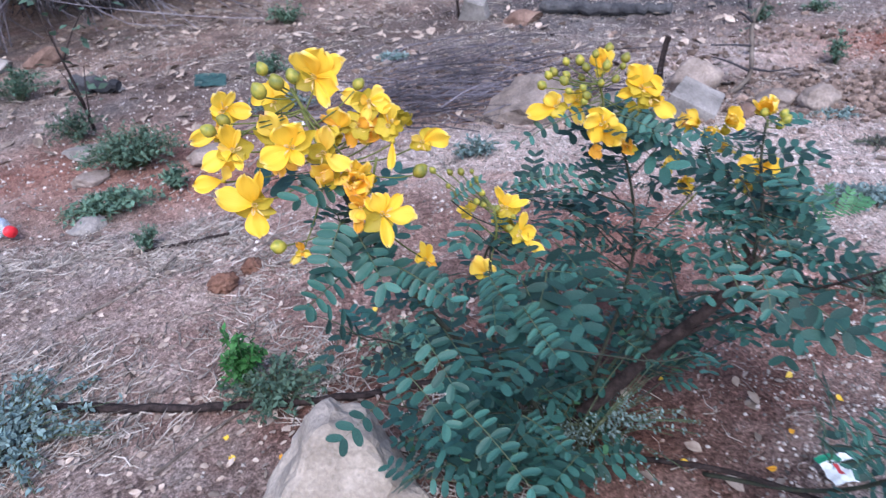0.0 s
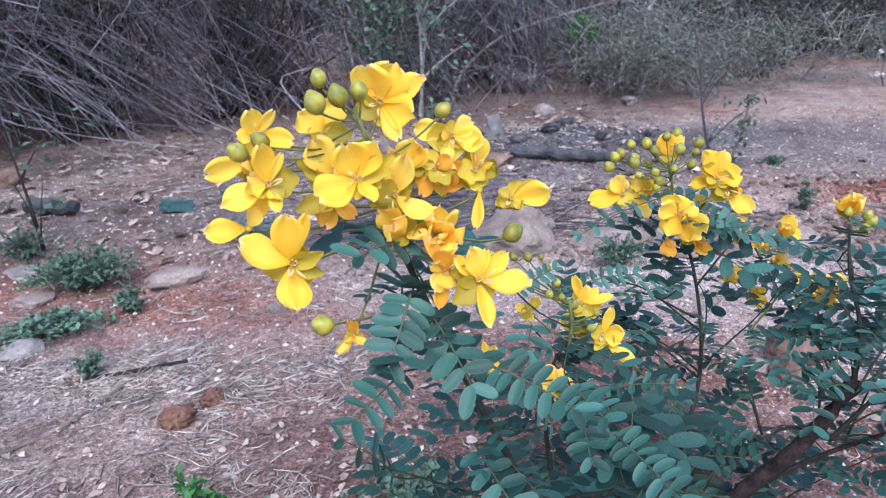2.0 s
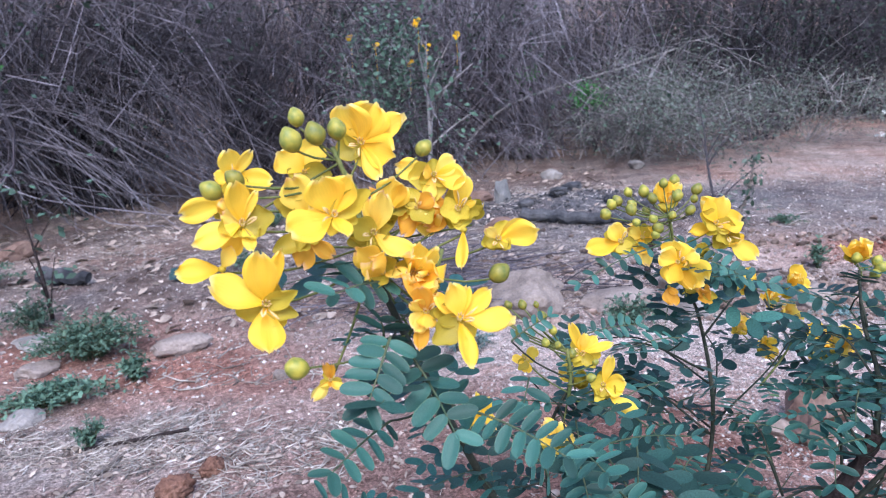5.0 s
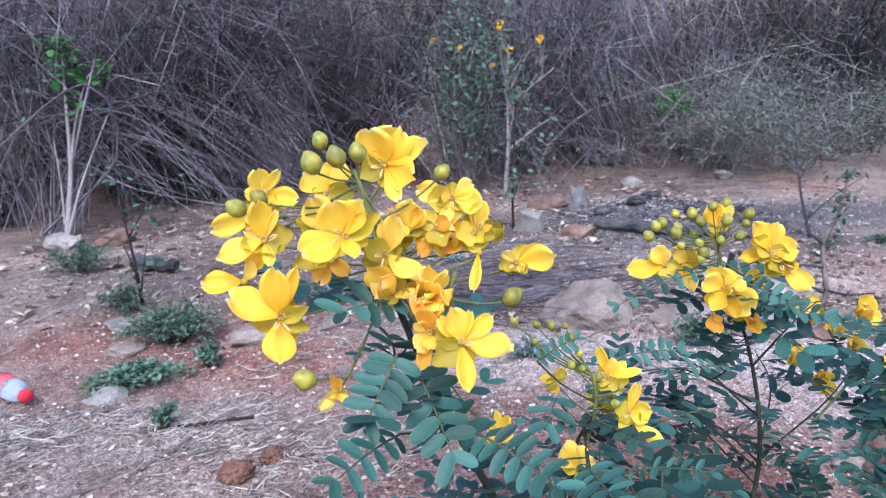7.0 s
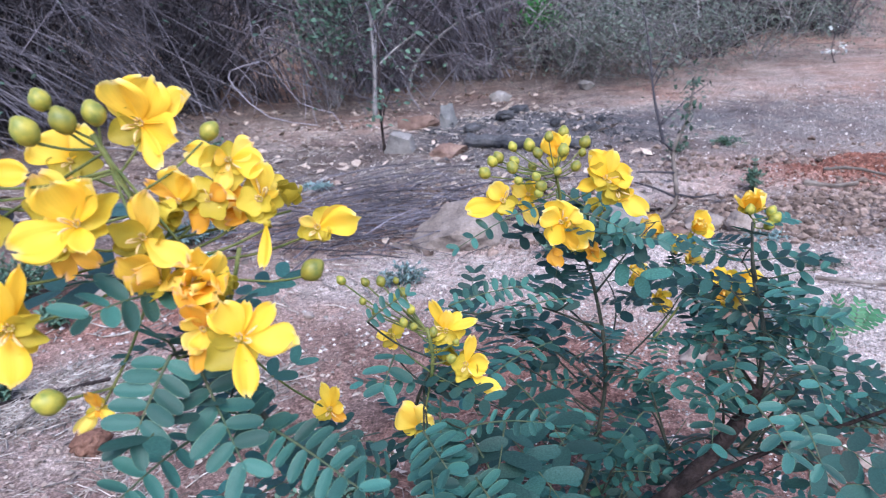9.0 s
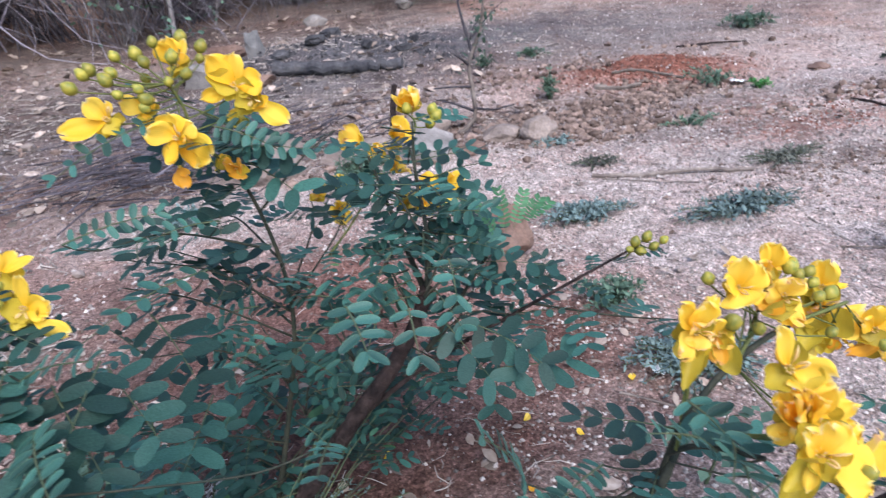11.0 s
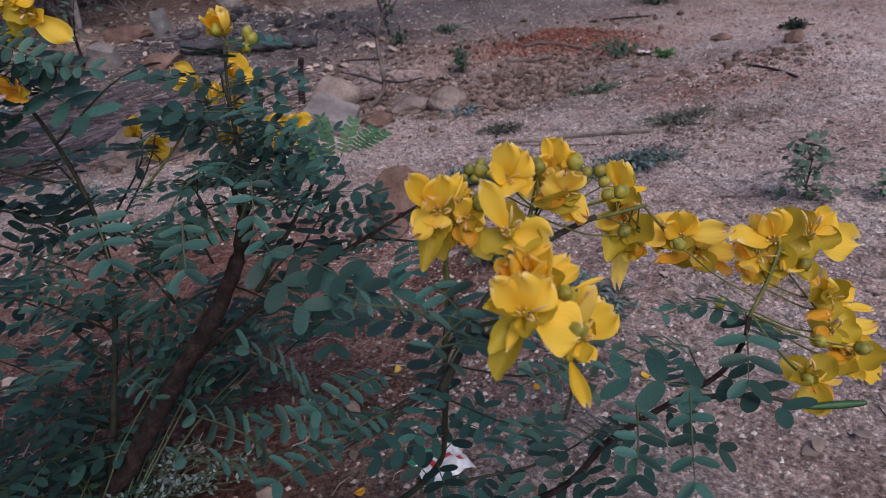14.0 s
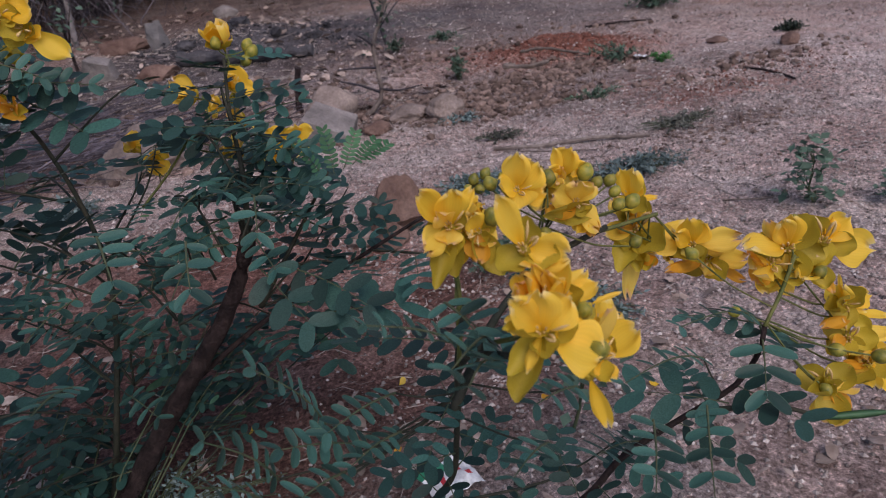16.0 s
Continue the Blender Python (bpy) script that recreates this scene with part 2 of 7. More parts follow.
GREEN_STEM = mottled("green_stem", (0.018, 0.024, 0.019), (0.045, 0.043, 0.032), 60, 0.7)
BARK = mottled("brown_bark", (0.017, 0.012, 0.013), (0.052, 0.036, 0.036), 70, 0.9, 0.15, 260, 1.0, 0.006)
GREY_ROCK = mottled("grey_granite", (0.15, 0.132, 0.13), (0.30, 0.265, 0.262), 9, 0.9, 0.2, 120, 0.6, 0.006, 0.15)
PALE_ROCK = mottled("pale_granite", (0.22, 0.18, 0.16), (0.37, 0.31, 0.28), 11, 0.92, 0.2, 140, 0.7, 0.006, 0.1)
LILAC_TWIG = mottled("lilac_dry_twig", (0.06, 0.052, 0.064), (0.265, 0.235, 0.275), 1.3, 0.9, 0.1, 60, 0.3, 0.002, 0.6, True)
STRAND_TWIG = mottled("brown_dry_twig", (0.026, 0.022, 0.028), (0.205, 0.178, 0.212), 1.1, 0.9, 0.1, 60, 0.3, 0.002, 0.6, True)
PALE_BARK = mottled("pale_sapling_bark", (0.24, 0.215, 0.225), (0.42, 0.38, 0.39), 6, 0.9, 0.1, 60, 0.3, 0.002)
PINK_ROCK = mottled("pinkish_rock", (0.15, 0.115, 0.105), (0.29, 0.23, 0.212), 7, 0.92, 0.15, 110, 0.6, 0.006, 0.15)
RED_ROCK = mottled("reddish_rock", (0.095, 0.055, 0.047), (0.20, 0.13, 0.11), 10, 0.92, 0.15, 120, 0.7, 0.006, 0.15)
DARK_ROCK = mottled("ashy_rock", (0.03, 0.03, 0.037), (0.10, 0.094, 0.104), 8, 0.95, 0.1, 90, 0.8, 0.01, 0.1)
RED_SOIL = mottled("red_earth", (0.10, 0.05, 0.04), (0.22, 0.118, 0.092), 9, 0.97, 0.05, 120, 0.8, 0.008)
PEBBLE = mottled("pebble", (0.11, 0.088, 0.085), (0.49, 0.425, 0.41), 30, 0.9, 0.2, 300, 0.3, 0.001, 0.62, True)
STRAW = mottled("dry_straw", (0.15, 0.12, 0.11), (0.45, 0.39, 0.365), 20, 0.85, 0.2, 200, 0.2, 0.001, 0.6, True)
DEAD_LEAF = leafy("dead_leaf", (0.16, 0.115, 0.098), (0.32, 0.255, 0.225), 0.85, 0.1, 0.5, True, 0.15)
DRY_TWIG = mottled("grey_dry_twig", (0.10, 0.088, 0.092), (0.30, 0.27, 0.28), 6, 0.9, 0.1, 60, 0.3, 0.002, 0.6, True)
# dark bark; on deep and rear thicket bushes it also paints in shade
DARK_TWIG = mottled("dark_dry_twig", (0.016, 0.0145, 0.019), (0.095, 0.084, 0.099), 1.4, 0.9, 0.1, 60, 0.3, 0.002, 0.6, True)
CRUMB = mottled("soil_crumb", (0.09, 0.062, 0.054), (0.24, 0.17, 0.148), 25, 0.95, 0.05, 200, 0.5, 0.002, 0.5, True)
RED_CRUMB = mottled("red_crumb", (0.11, 0.045, 0.036), (0.22, 0.098, 0.078), 25, 0.95, 0.05, 200, 0.5, 0.002, 0.4, True)
BLOCK_GREY = mottled("blue_grey_stone", (0.10, 0.096, 0.102), (0.21, 0.195, 0.20), 9, 0.9, 0.2, 120, 0.5, 0.005)
STICK = mottled("weathered_stick", (0.09, 0.07, 0.065), (0.22, 0.18, 0.165), 14, 0.9, 0.1, 120, 0.5, 0.003, 0.3)
WEED = leafy("weed_green", (0.045, 0.09, 0.066), (0.095, 0.15, 0.11), 0.75, 0.2, 0.4)
DRIED = leafy("dried_weed", (0.055, 0.06, 0.052), (0.125, 0.125, 0.11), 0.85, 0.1, 0.4)
BLUE_WEED = leafy("blue_grey_weed", (0.095, 0.15, 0.155), (0.18, 0.24, 0.245), 0.8, 0.15, 0.4)
BRIGHT = leafy("fresh_green", (0.035, 0.15, 0.04), (0.07, 0.23, 0.06), 0.6, 0.3, 0.35)
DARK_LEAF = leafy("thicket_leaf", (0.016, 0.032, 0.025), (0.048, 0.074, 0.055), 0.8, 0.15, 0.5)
PALE_LEAF = leafy("dusty_leaf", (0.075, 0.095, 0.08), (0.135, 0.155, 0.13), 0.8, 0.2, 0.4)

# ---------- mesh helpers ----------
def rnd(a, b):
    return random.uniform(a, b)


def mesh_from(name, verts, faces, materials, slots=None, smooth=True, uv=None):
    me = bpy.data.meshes.new(name)
    me.from_pydata([tuple(v) for v in verts], [], faces)
    for m in materials:
        me.materials.append(m)
    if slots is not None:
        me.polygons.foreach_set("material_index", slots)
    me.polygons.foreach_set("use_smooth", [smooth] * len(me.polygons))
    if uv is not None:
        layer = me.uv_layers.new(name="UVMap")
        loops = np.empty(len(me.loops), dtype=np.int32)
        me.loops.foreach_get("vertex_index", loops)
        layer.data.foreach_set("uv", np.asarray(uv, dtype=np.float32)[loops].ravel())
    me.update()
    return me


class Soup:
    """Vertices and faces gathered for one mesh."""

    def __init__(self):
        self.v, self.f, self.s = [], [], []

    def add(self, verts, faces, slot=0, m=None):
        k = len(self.v)
        if m is not None:
            verts = [m @ Vector(p) for p in verts]
        self.v.extend(verts)
        self.f.extend([tuple(i + k for i in f) for f in faces])
        self.s.extend([slot] * len(faces))

    def tube(self, pts, radii, sides=5, slot=0, cap=True):
        pts = [Vector(p) for p in pts]
        verts, faces = [], []
        for i, p in enumerate(pts):
            d = (pts[min(i + 1, len(pts) - 1)] - pts[max(i - 1, 0)]).normalized()
            a = d.cross(Vector((0.31, 0.17, 0.93)) if abs(d.z) < 0.9 else Vector((1, 0.2, 0))).normalized()
            b = d.cross(a)
            r = radii[i] if isinstance(radii, (list, tuple)) else radii
            for k in range(sides):
                g = 2 * math.pi * k / sides
                verts.append(p + (a * math.cos(g) + b * math.sin(g)) * r)
        for i in range(len(pts) - 1):
            for k in range(sides):
                q = (k + 1) % sides
                faces.append((i * sides + k, i * sides + q, (i + 1) * sides + q, (i + 1) * sides + k))
        if cap:
            faces.append(tuple(range(sides))[::-1])
            faces.append(tuple((len(pts) - 1) * sides + k for k in range(sides)))
        self.add(verts, faces, slot)

    def mesh(self, name, *materials, smooth=True):
        return mesh_from(name, self.v, self.f, materials, self.s, smooth)


def thing(name, me, label, category, at=None, group="", kind=""):
    ob = new(name, me)
    if at is not None:
        ob.matrix_basis = at if isinstance(at, Matrix) else Matrix.Translation(at)
    return tagged(ob, label, category, group, kind)


def piece(name, me, parent, m=None, label=""):
    """A part of a thing, or of a part."""
    ob = new(name, me)
    ob.parent = parent
    if m is not None:
        ob.matrix_basis = m
    if label:
        ob["label"] = label
    return ob


def curve_points(ctrl, step=0.02):
    """A smooth line through the control points (Catmull-Rom)."""
    c = [Vector(p) for p in ctrl]
    c = [2 * c[0] - c[1]] + c + [2 * c[-1] - c[-2]]
    out = []
    for i in range(1, len(c) - 2):
        n = max(2, int((c[i + 1] - c[i]).length / step))
        for k in range(n):
            t = k / n
            out.append(0.5 * (2 * c[i] + (c[i + 1] - c[i - 1]) * t + (2 * c[i - 1] - 5 * c[i] + 4 * c[i + 1] - c[i + 2]) * t * t
                              + (3 * c[i] - c[i - 1] - 3 * c[i + 1] + c[i + 2]) * t ** 3))
    out.append(c[-2])
    return out


def frame_along(p, y, up=Vector((0, 0, 1)), size=1.0):
    """A matrix at p with its y axis along y and its z axis near up."""
    y = Vector(y).normalized()
    x = y.cross(up)
    if x.length < 1e-3:
        x = y.cross(Vector((1, 0, 0)))
    x.normalize()
    z = x.cross(y)
    return Matrix(((x.x * size, y.x * size, z.x * size, p[0]), (x.y * size, y.y * size, z.y * size, p[1]), (x.z * size, y.z * size, z.z * size, p[2]), (0, 0, 0, 1)))


def facing(p, d, spin=0.0, size=1.0):
    """A matrix at p with its z axis along d, turned by spin degrees about it."""
    q = Vector(d).to_track_quat("Z", "Y").to_matrix().to_4x4()
    return Matrix.Translation(p) @ q @ Matrix.Rotation(radians(spin), 4, "Z") @ Matrix.Scale(size, 4)


def ground_height(x, y):
    """The lie of the land: level round the shrub, a gentle rise, then a bank under the thicket."""
    z = 0.1 * max(0.0, y - 2.7)
    edge = 6.3 + 0.28 * (x + 1.5) if x > -2.5 else 6.0 + 0.9 * (x + 2.5)
    edge = min(max(edge, 4.4), 8.6)
    z += 0.10 * math.exp(-((x - 2.25) / 0.38) ** 2 - ((y - 2.98) / 0.2) ** 2) + 0.10 * math.exp(-((x - 0.95) / 0.6) ** 2 - ((y - 4.55) / 0.4) ** 2)
    k = y - edge - 0.6
    if k > 0:
        z += min(0.45 * k, 3.2)
    return z


def bumps(x, y):
    near = 1.0 if y < 4 else 1.6
    return (0.030 * noise.noise((x * 0.9, y * 0.9, 3)) + near * 0.012 * noise.noise((x * 4, y * 4, 7)) + 0.009 * noise.noise((x * 13, y * 13, 1)) + 0.006 * noise.noise((x * 27, y * 27, 9)))


def on_ground(x, y):
    return ground_height(x, y) + bumps(x, y)


# ---------- ground ----------
def axis(lo, a, b, hi, fine):
    out = list(np.arange(a, b + 1e-6, fine))
    s, p = fine, out[-1]
    while p < hi:
        s *= 1.16
        p += s
        out.append(p)
    s, p = fine, out[0]
    while p > lo:
        s *= 1.16
        p -= s
        out.insert(0, p)
    return out


gx, gy = axis(-220, -2.4, 3.6, 220, 0.028), axis(-200, 0.2, 4.2, 260, 0.028)
gv = [(x, y, on_ground(x, y)) for y in gy for x in gx]
nx = len(gx)
gf = [(j * nx + i, j * nx + i + 1, (j + 1) * nx + i + 1, (j + 1) * nx + i) for j in range(len(gy) - 1) for i in range(nx - 1)]
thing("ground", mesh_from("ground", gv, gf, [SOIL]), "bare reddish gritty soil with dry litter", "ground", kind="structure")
# ---------- flowering shrub ----------
def petal_mesh(name, material, seed, ruffle=0.06, broad=0.42, curl=0.25):
    """An obovate petal on a narrow claw, along y, one unit long, slightly cupped towards z."""
    rng = random.Random(seed)
    nu, nv = 13, 9
    ph = [rng.uniform(0, 6.28) for _ in range(4)]
    lean, twist = rng.uniform(-0.15, 0.15), rng.uniform(-0.35, 0.35)
    broad *= rng.uniform(0.9, 1.12)
    verts, uv = [], []
    for i in range(nu):
        u = i / (nu - 1)
        g = max(0.0, (u - 0.06) / 0.94)
        w = 0.045 * (1 - u) + broad * math.sin(math.pi * min(1.0, g ** 1.5 * 0.95)) ** 0.62
        for j in range(nv):
            v = -1 + 2 * j / (nv - 1)
            # the rim is round, with a shallow ragged edge
            cut = max(0.0, u - 0.62) / 0.38
            x = w * v + lean * u * u
            y = u + (0.045 * math.sin(4 * v + ph[0]) + 0.022 * math.sin(11 * v + ph[3])) * cut
            z = curl * u * u * 0.5 + 0.22 * w * v * v + twist * u * w * v + ruffle * u * (math.sin(4.5 * v + ph[1]) * abs(v) + 0.35 * cut * math.sin(9 * v + ph[3])) + 0.04 * math.sin(5 * u + ph[2])
            verts.append((x, y, z))
            uv.append((j / (nv - 1), u))
    faces = [(i * nv + j, i * nv + j + 1, (i + 1) * nv + j + 1, (i + 1) * nv + j) for i in range(nu - 1) for j in range(nv - 1)]
    return mesh_from(name, verts, faces, [material], uv=uv)


PETALS = {kind: [petal_mesh(f"petal_{kind}_{k}", m, 10 * kind + k, r, b, c) for k in range(9)]
          for kind, m, r, b, c in ((0, YELLOW, 0.19, 0.43, 0.22), (1, PALE, 0.26, 0.39, 0.4), (2, ORANGE, 0.2, 0.30, 0.7))}


def sepal_mesh(seed):
    rng = random.Random(seed)
    nu, nv = 6, 5
    verts = []
    for i in range(nu):
        u = i / (nu - 1)
        w = 0.34 * math.sin(math.pi * (0.12 + 0.76 * u)) ** 0.55
        for j in range(nv):
            v = -1 + 2 * j / (nv - 1)
            verts.append((w * v, 0.62 * u * (1 - 0.28 * v * v * u), 0.50 * v * v * w + 0.55 * u * u * 0.6 + rng.uniform(-0.01, 0.01)))
    faces = [(i * nv + j, i * nv + j + 1, (i + 1) * nv + j + 1, (i + 1) * nv + j) for i in range(nu - 1) for j in range(nv - 1)]
    return mesh_from("sepal", verts, faces, [SEPAL])


SEPALS = [sepal_mesh(k) for k in range(3)]


def stamen_mesh():
    """Two long curved anthers, the pistil and a tuft of short anthers."""
    s = Soup()
    for a, ln, bend in ((-0.25, 0.62, 0.35), (0.05, 0.68, -0.3), (0.32, 0.58, 0.4)):
        pts = [(a * 0.3 + bend * 0.35 * t * t + a * t * 0.5, -0.12 - 0.30 * t, 0.08 + ln * t * (1 - 0.35 * t)) for t in (0, 0.25, 0.5, 0.75, 1)]
        s.tube(pts, [0.014, 0.02, 0.04, 0.036, 0.012], 5)
    for k in range(7):
        g = k * 0.9
        x, y = 0.13 * math.cos(g), 0.10 * math.sin(g) + 0.03
        s.tube([(x * 0.4, y * 0.4, 0.02), (x * 0.8, y * 0.8, 0.13), (x, y, 0.27)], [0.012, 0.03, 0.02], 5)
    return s.mesh("stamen", STAMEN)


STAMENS = stamen_mesh()


def calyx_mesh():
    s = Soup()
    s.tube([(0, 0, -0.30), (0, 0, -0.12), (0, 0, -0.03), (0, 0, 0.04)], [0.03, 0.05, 0.10, 0.05], 7)
    return s.mesh("calyx", SEPAL)


def bud_mesh(seed):
    rng = random.Random(seed)
    s = Soup()
    n, sides = 8, 9
    verts, faces = [], []
    for i in range(n):
        t = i / (n - 1)
        r = 0.5 * math.sin(math.pi * (0.06 + 0.90 * t)) ** 0.7 * (1 - 0.12 * t)
        for k in range(sides):
            g = 2 * math.pi * k / sides
            q = r * (1 + 0.05 * math.cos(3 * g + seed) + rng.uniform(-0.015, 0.015))
            verts.append((q * math.cos(g) + 0.06 * t * t, q * math.sin(g), -0.54 + 1.08 * t))
    for i in range(n - 1):
        for k in range(sides):
            q = (k + 1) % sides
            faces.append((i * sides + k, i * sides + q, (i + 1) * sides + q, (i + 1) * sides + k))
    faces += [tuple(range(sides))[::-1], tuple((n - 1) * sides + k for k in range(sides))]
    s.add(verts, faces)
    return s.mesh("bud", BUD)


CALYX = calyx_mesh()
BUDS = [bud_mesh(k) for k in range(4)]


def leaflet_shape(length, width):
    """An oval leaflet along y with a fold at the midrib and a tiny tip."""
    out, faces = [], []
    prof = ((0.0, 0.14), (0.07, 0.56), (0.25, 0.90), (0.5, 1.0), (0.76, 0.92), (0.93, 0.58), (1.0, 0.12))
    for t, w in prof:
        y = length * t
        out += [(-width * w, y, 0.10 * width * w - 0.05 * length * t * t), (0, y, -0.05 * length * t * t - 0.02 * width), (width * w, y, 0.10 * width * w - 0.05 * length * t * t)]
    for i in range(len(prof) - 1):
        a = 3 * i
        faces += [(a, a + 1, a + 4, a + 3), (a + 1, a + 2, a + 5, a + 4)]
    return out, faces


def frond_layout(pairs, droop, fold, seed):
    """Stations of the leaflets on a stalk one unit long: (point, side direction, size)."""
    rng = random.Random(seed)
    line = [Vector((0.04 * math.sin(2.2 * t + seed), t, -0.6 * droop * t * t)) for t in np.linspace(0, 1, 9)]
    marks = []
    for k in range(pairs):
        t = 0.16 + 0.82 * k / (pairs - 1)
        i = min(7, int(t * 8))
        p = line[i].lerp(line[i + 1], t * 8 - i)
        size = (1.68 / (pairs + 0.6)) * (0.84 + 0.24 * math.sin(math.pi * t * 0.8)) * rng.uniform(0.9, 1.08)
        for side in (-1, 1):
            lift = 0.5 * fold + rng.uniform(-0.2, 0.2)
            fwd = 0.28 + 0.55 * t ** 3 + rng.uniform(-0.12, 0.12)
            marks.append((p, Vector((side * math.cos(lift), fwd, math.sin(lift))), size, Vector((-side * math.sin(lift), rng.uniform(-0.15, 0.15), math.cos(lift)))))
    return line, marks


def frond_soup(pairs, droop, fold, seed):
    line, marks = frond_layout(pairs, droop, fold, seed)
    s = Soup()
    s.tube(line, [0.012 - 0.008 * i / 8 for i in range(9)], 4, 1, False)
    for p, d, size, up in marks:
        v, f = leaflet_shape(size, size * (0.225 if pairs > 6 else 0.24))
        s.add(v, f, 0, frame_along(p, d, up))
    return s


FROND_SOUPS = [frond_soup(n, d, fo, k) for k, (n, d, fo) in enumerate(((5, 0.15, 0.1), (6, 0.3, 0.2), (4, 0.05, 0.1), (5, 0.25, 0.0), (4, 0.4, -0.15), (5, 0.1, 0.4), (3, 0.2, 0.05), (5, 0.2, -0.3), (4, 0.25, -0.1), (4, 0.1, 0.2)))]
FRONDS = [f.mesh("leaf", LEAF, RACHIS) for f in FROND_SOUPS]
YOUNG_FRONDS = [frond_soup(9, 0.15, 0.2, 30 + k).mesh("young_leaf", YOUNG, RACHIS) for k in range(2)]

ROOT = Vector((0.135, 0.815, on_ground(0.135, 0.815)))
shrub = tagged(new("flowering_shrub"), "leafy shrub with yellow flower clusters, rooted in bare soil", "shrub")
shrub.location = ROOT
HOME = Matrix.Translation(-ROOT)
leaf_count = 0
STEM_POINTS = []
inner = Soup()


def stem(name, ctrl, r0, r1, material, label="", sides=7, rough=0.0):
    pts = curve_points(ctrl, 0.012)
    n = len(pts) - 1
    rng = random.Random(len(pts))
    pts = [p + Vector((rng.uniform(-1, 1), rng.uniform(-1, 1), 0)) * rough for p in pts]
    s = Soup()
    s.tube([p - ROOT for p in pts], [(r0 + (r1 - r0) * i / n) * (1 + (0.12 * rng.uniform(-1, 1) if rough else 0.03 * rng.uniform(-1, 1))) for i in range(n + 1)], sides)
    piece(name, s.mesh(name, material), shrub, None, label)
    STEM_POINTS.extend(pts[len(pts) // 4:])
    return pts


WOODY = ((0.165, 0.810, 0.045), (0.25, 0.795, 0.148), (0.335, 0.773, 0.256), (0.375, 0.762, 0.325))


def before_woody_stem(p):
    """The gap in the foliage before the woody stem, which slopes up and forwards from it."""
    dy = 0.785 - p.y
    if not 0.0 < dy < 0.30:
        return False
    for x, z in ((p.x, p.z - 0.7 * dy), (p.x + 0.4 * dy, p.z - 0.8 * dy)):
        for a, b in zip(WOODY, WOODY[1:]):
            u = min(1, max(0, ((x - a[0]) * (b[0] - a[0]) + (z - a[2]) * (b[2] - a[2])) / ((b[0] - a[0]) ** 2 + (b[2] - a[2]) ** 2)))
            if math.hypot(x - a[0] - u * (b[0] - a[0]), z - a[2] - u * (b[2] - a[2])) < 0.032:
                return True
    return False


def frond(p, d, length, up=Vector((0, 0, 1)), young=False):
    """One pinnate leaf."""
    reach = Vector(d).normalized() * length
    if any(before_woody_stem(Vector(p) + reach * q) for q in (0.2, 0.6, 1.0)):
        return
    global leaf_count
    leaf_count += 1
    m = HOME @ frame_along(p, d, up, length)
    k = random.randrange(len(FRONDS))
    if young:
        piece("young_leaf", YOUNG_FRONDS[k % 2], shrub, m, "fresh green young leaf")
    else:
        m = m @ Matrix.Scale(0.86 if k in (2, 6, 8, 9) else 1.0, 4)
        if leaf_count <= 300:
            piece("leaf", FRONDS[k], shrub, m)
        else:
            f = FROND_SOUPS[k]
            n0 = len(inner.v)
            inner.v.extend([m @ Vector(p) for p in f.v])
            inner.f.extend([tuple(i + n0 for i in q) for q in f.f])
            inner.s.extend(f.s)


def dress(pts, start, gap, length, spread=0.75, up=0.35, skip=0.0, young=False):
    """Leaves set round a shoot in a spiral from a share of its length on."""
    turn = rnd(0, 6.28)
    walked = 0.0
    n = len(pts)
    for i in range(int(n * start) + 1, n):
        walked += (pts[i] - pts[i - 1]).length
        if walked < gap:
            continue
        walked = 0.0
        turn += 2.4
        if random.random() < skip:
            continue
        d = (pts[i] - pts[max(0, i - 2)]).normalized()
        a = d.cross(Vector((0.2, 0.9, 0.3))).normalized()
        b = d.cross(a)
        out = (a * math.cos(turn) + b * math.sin(turn)) * spread + d * 0.35 + Vector((0, 0, up))
        out.z = 0.28 * out.z + rnd(-0.12, 0.1)
        frond(pts[i], out, length * rnd(0.8, 1.15), Vector((rnd(-0.25, 0.25), rnd(-0.3, 0.15), 1)), young)


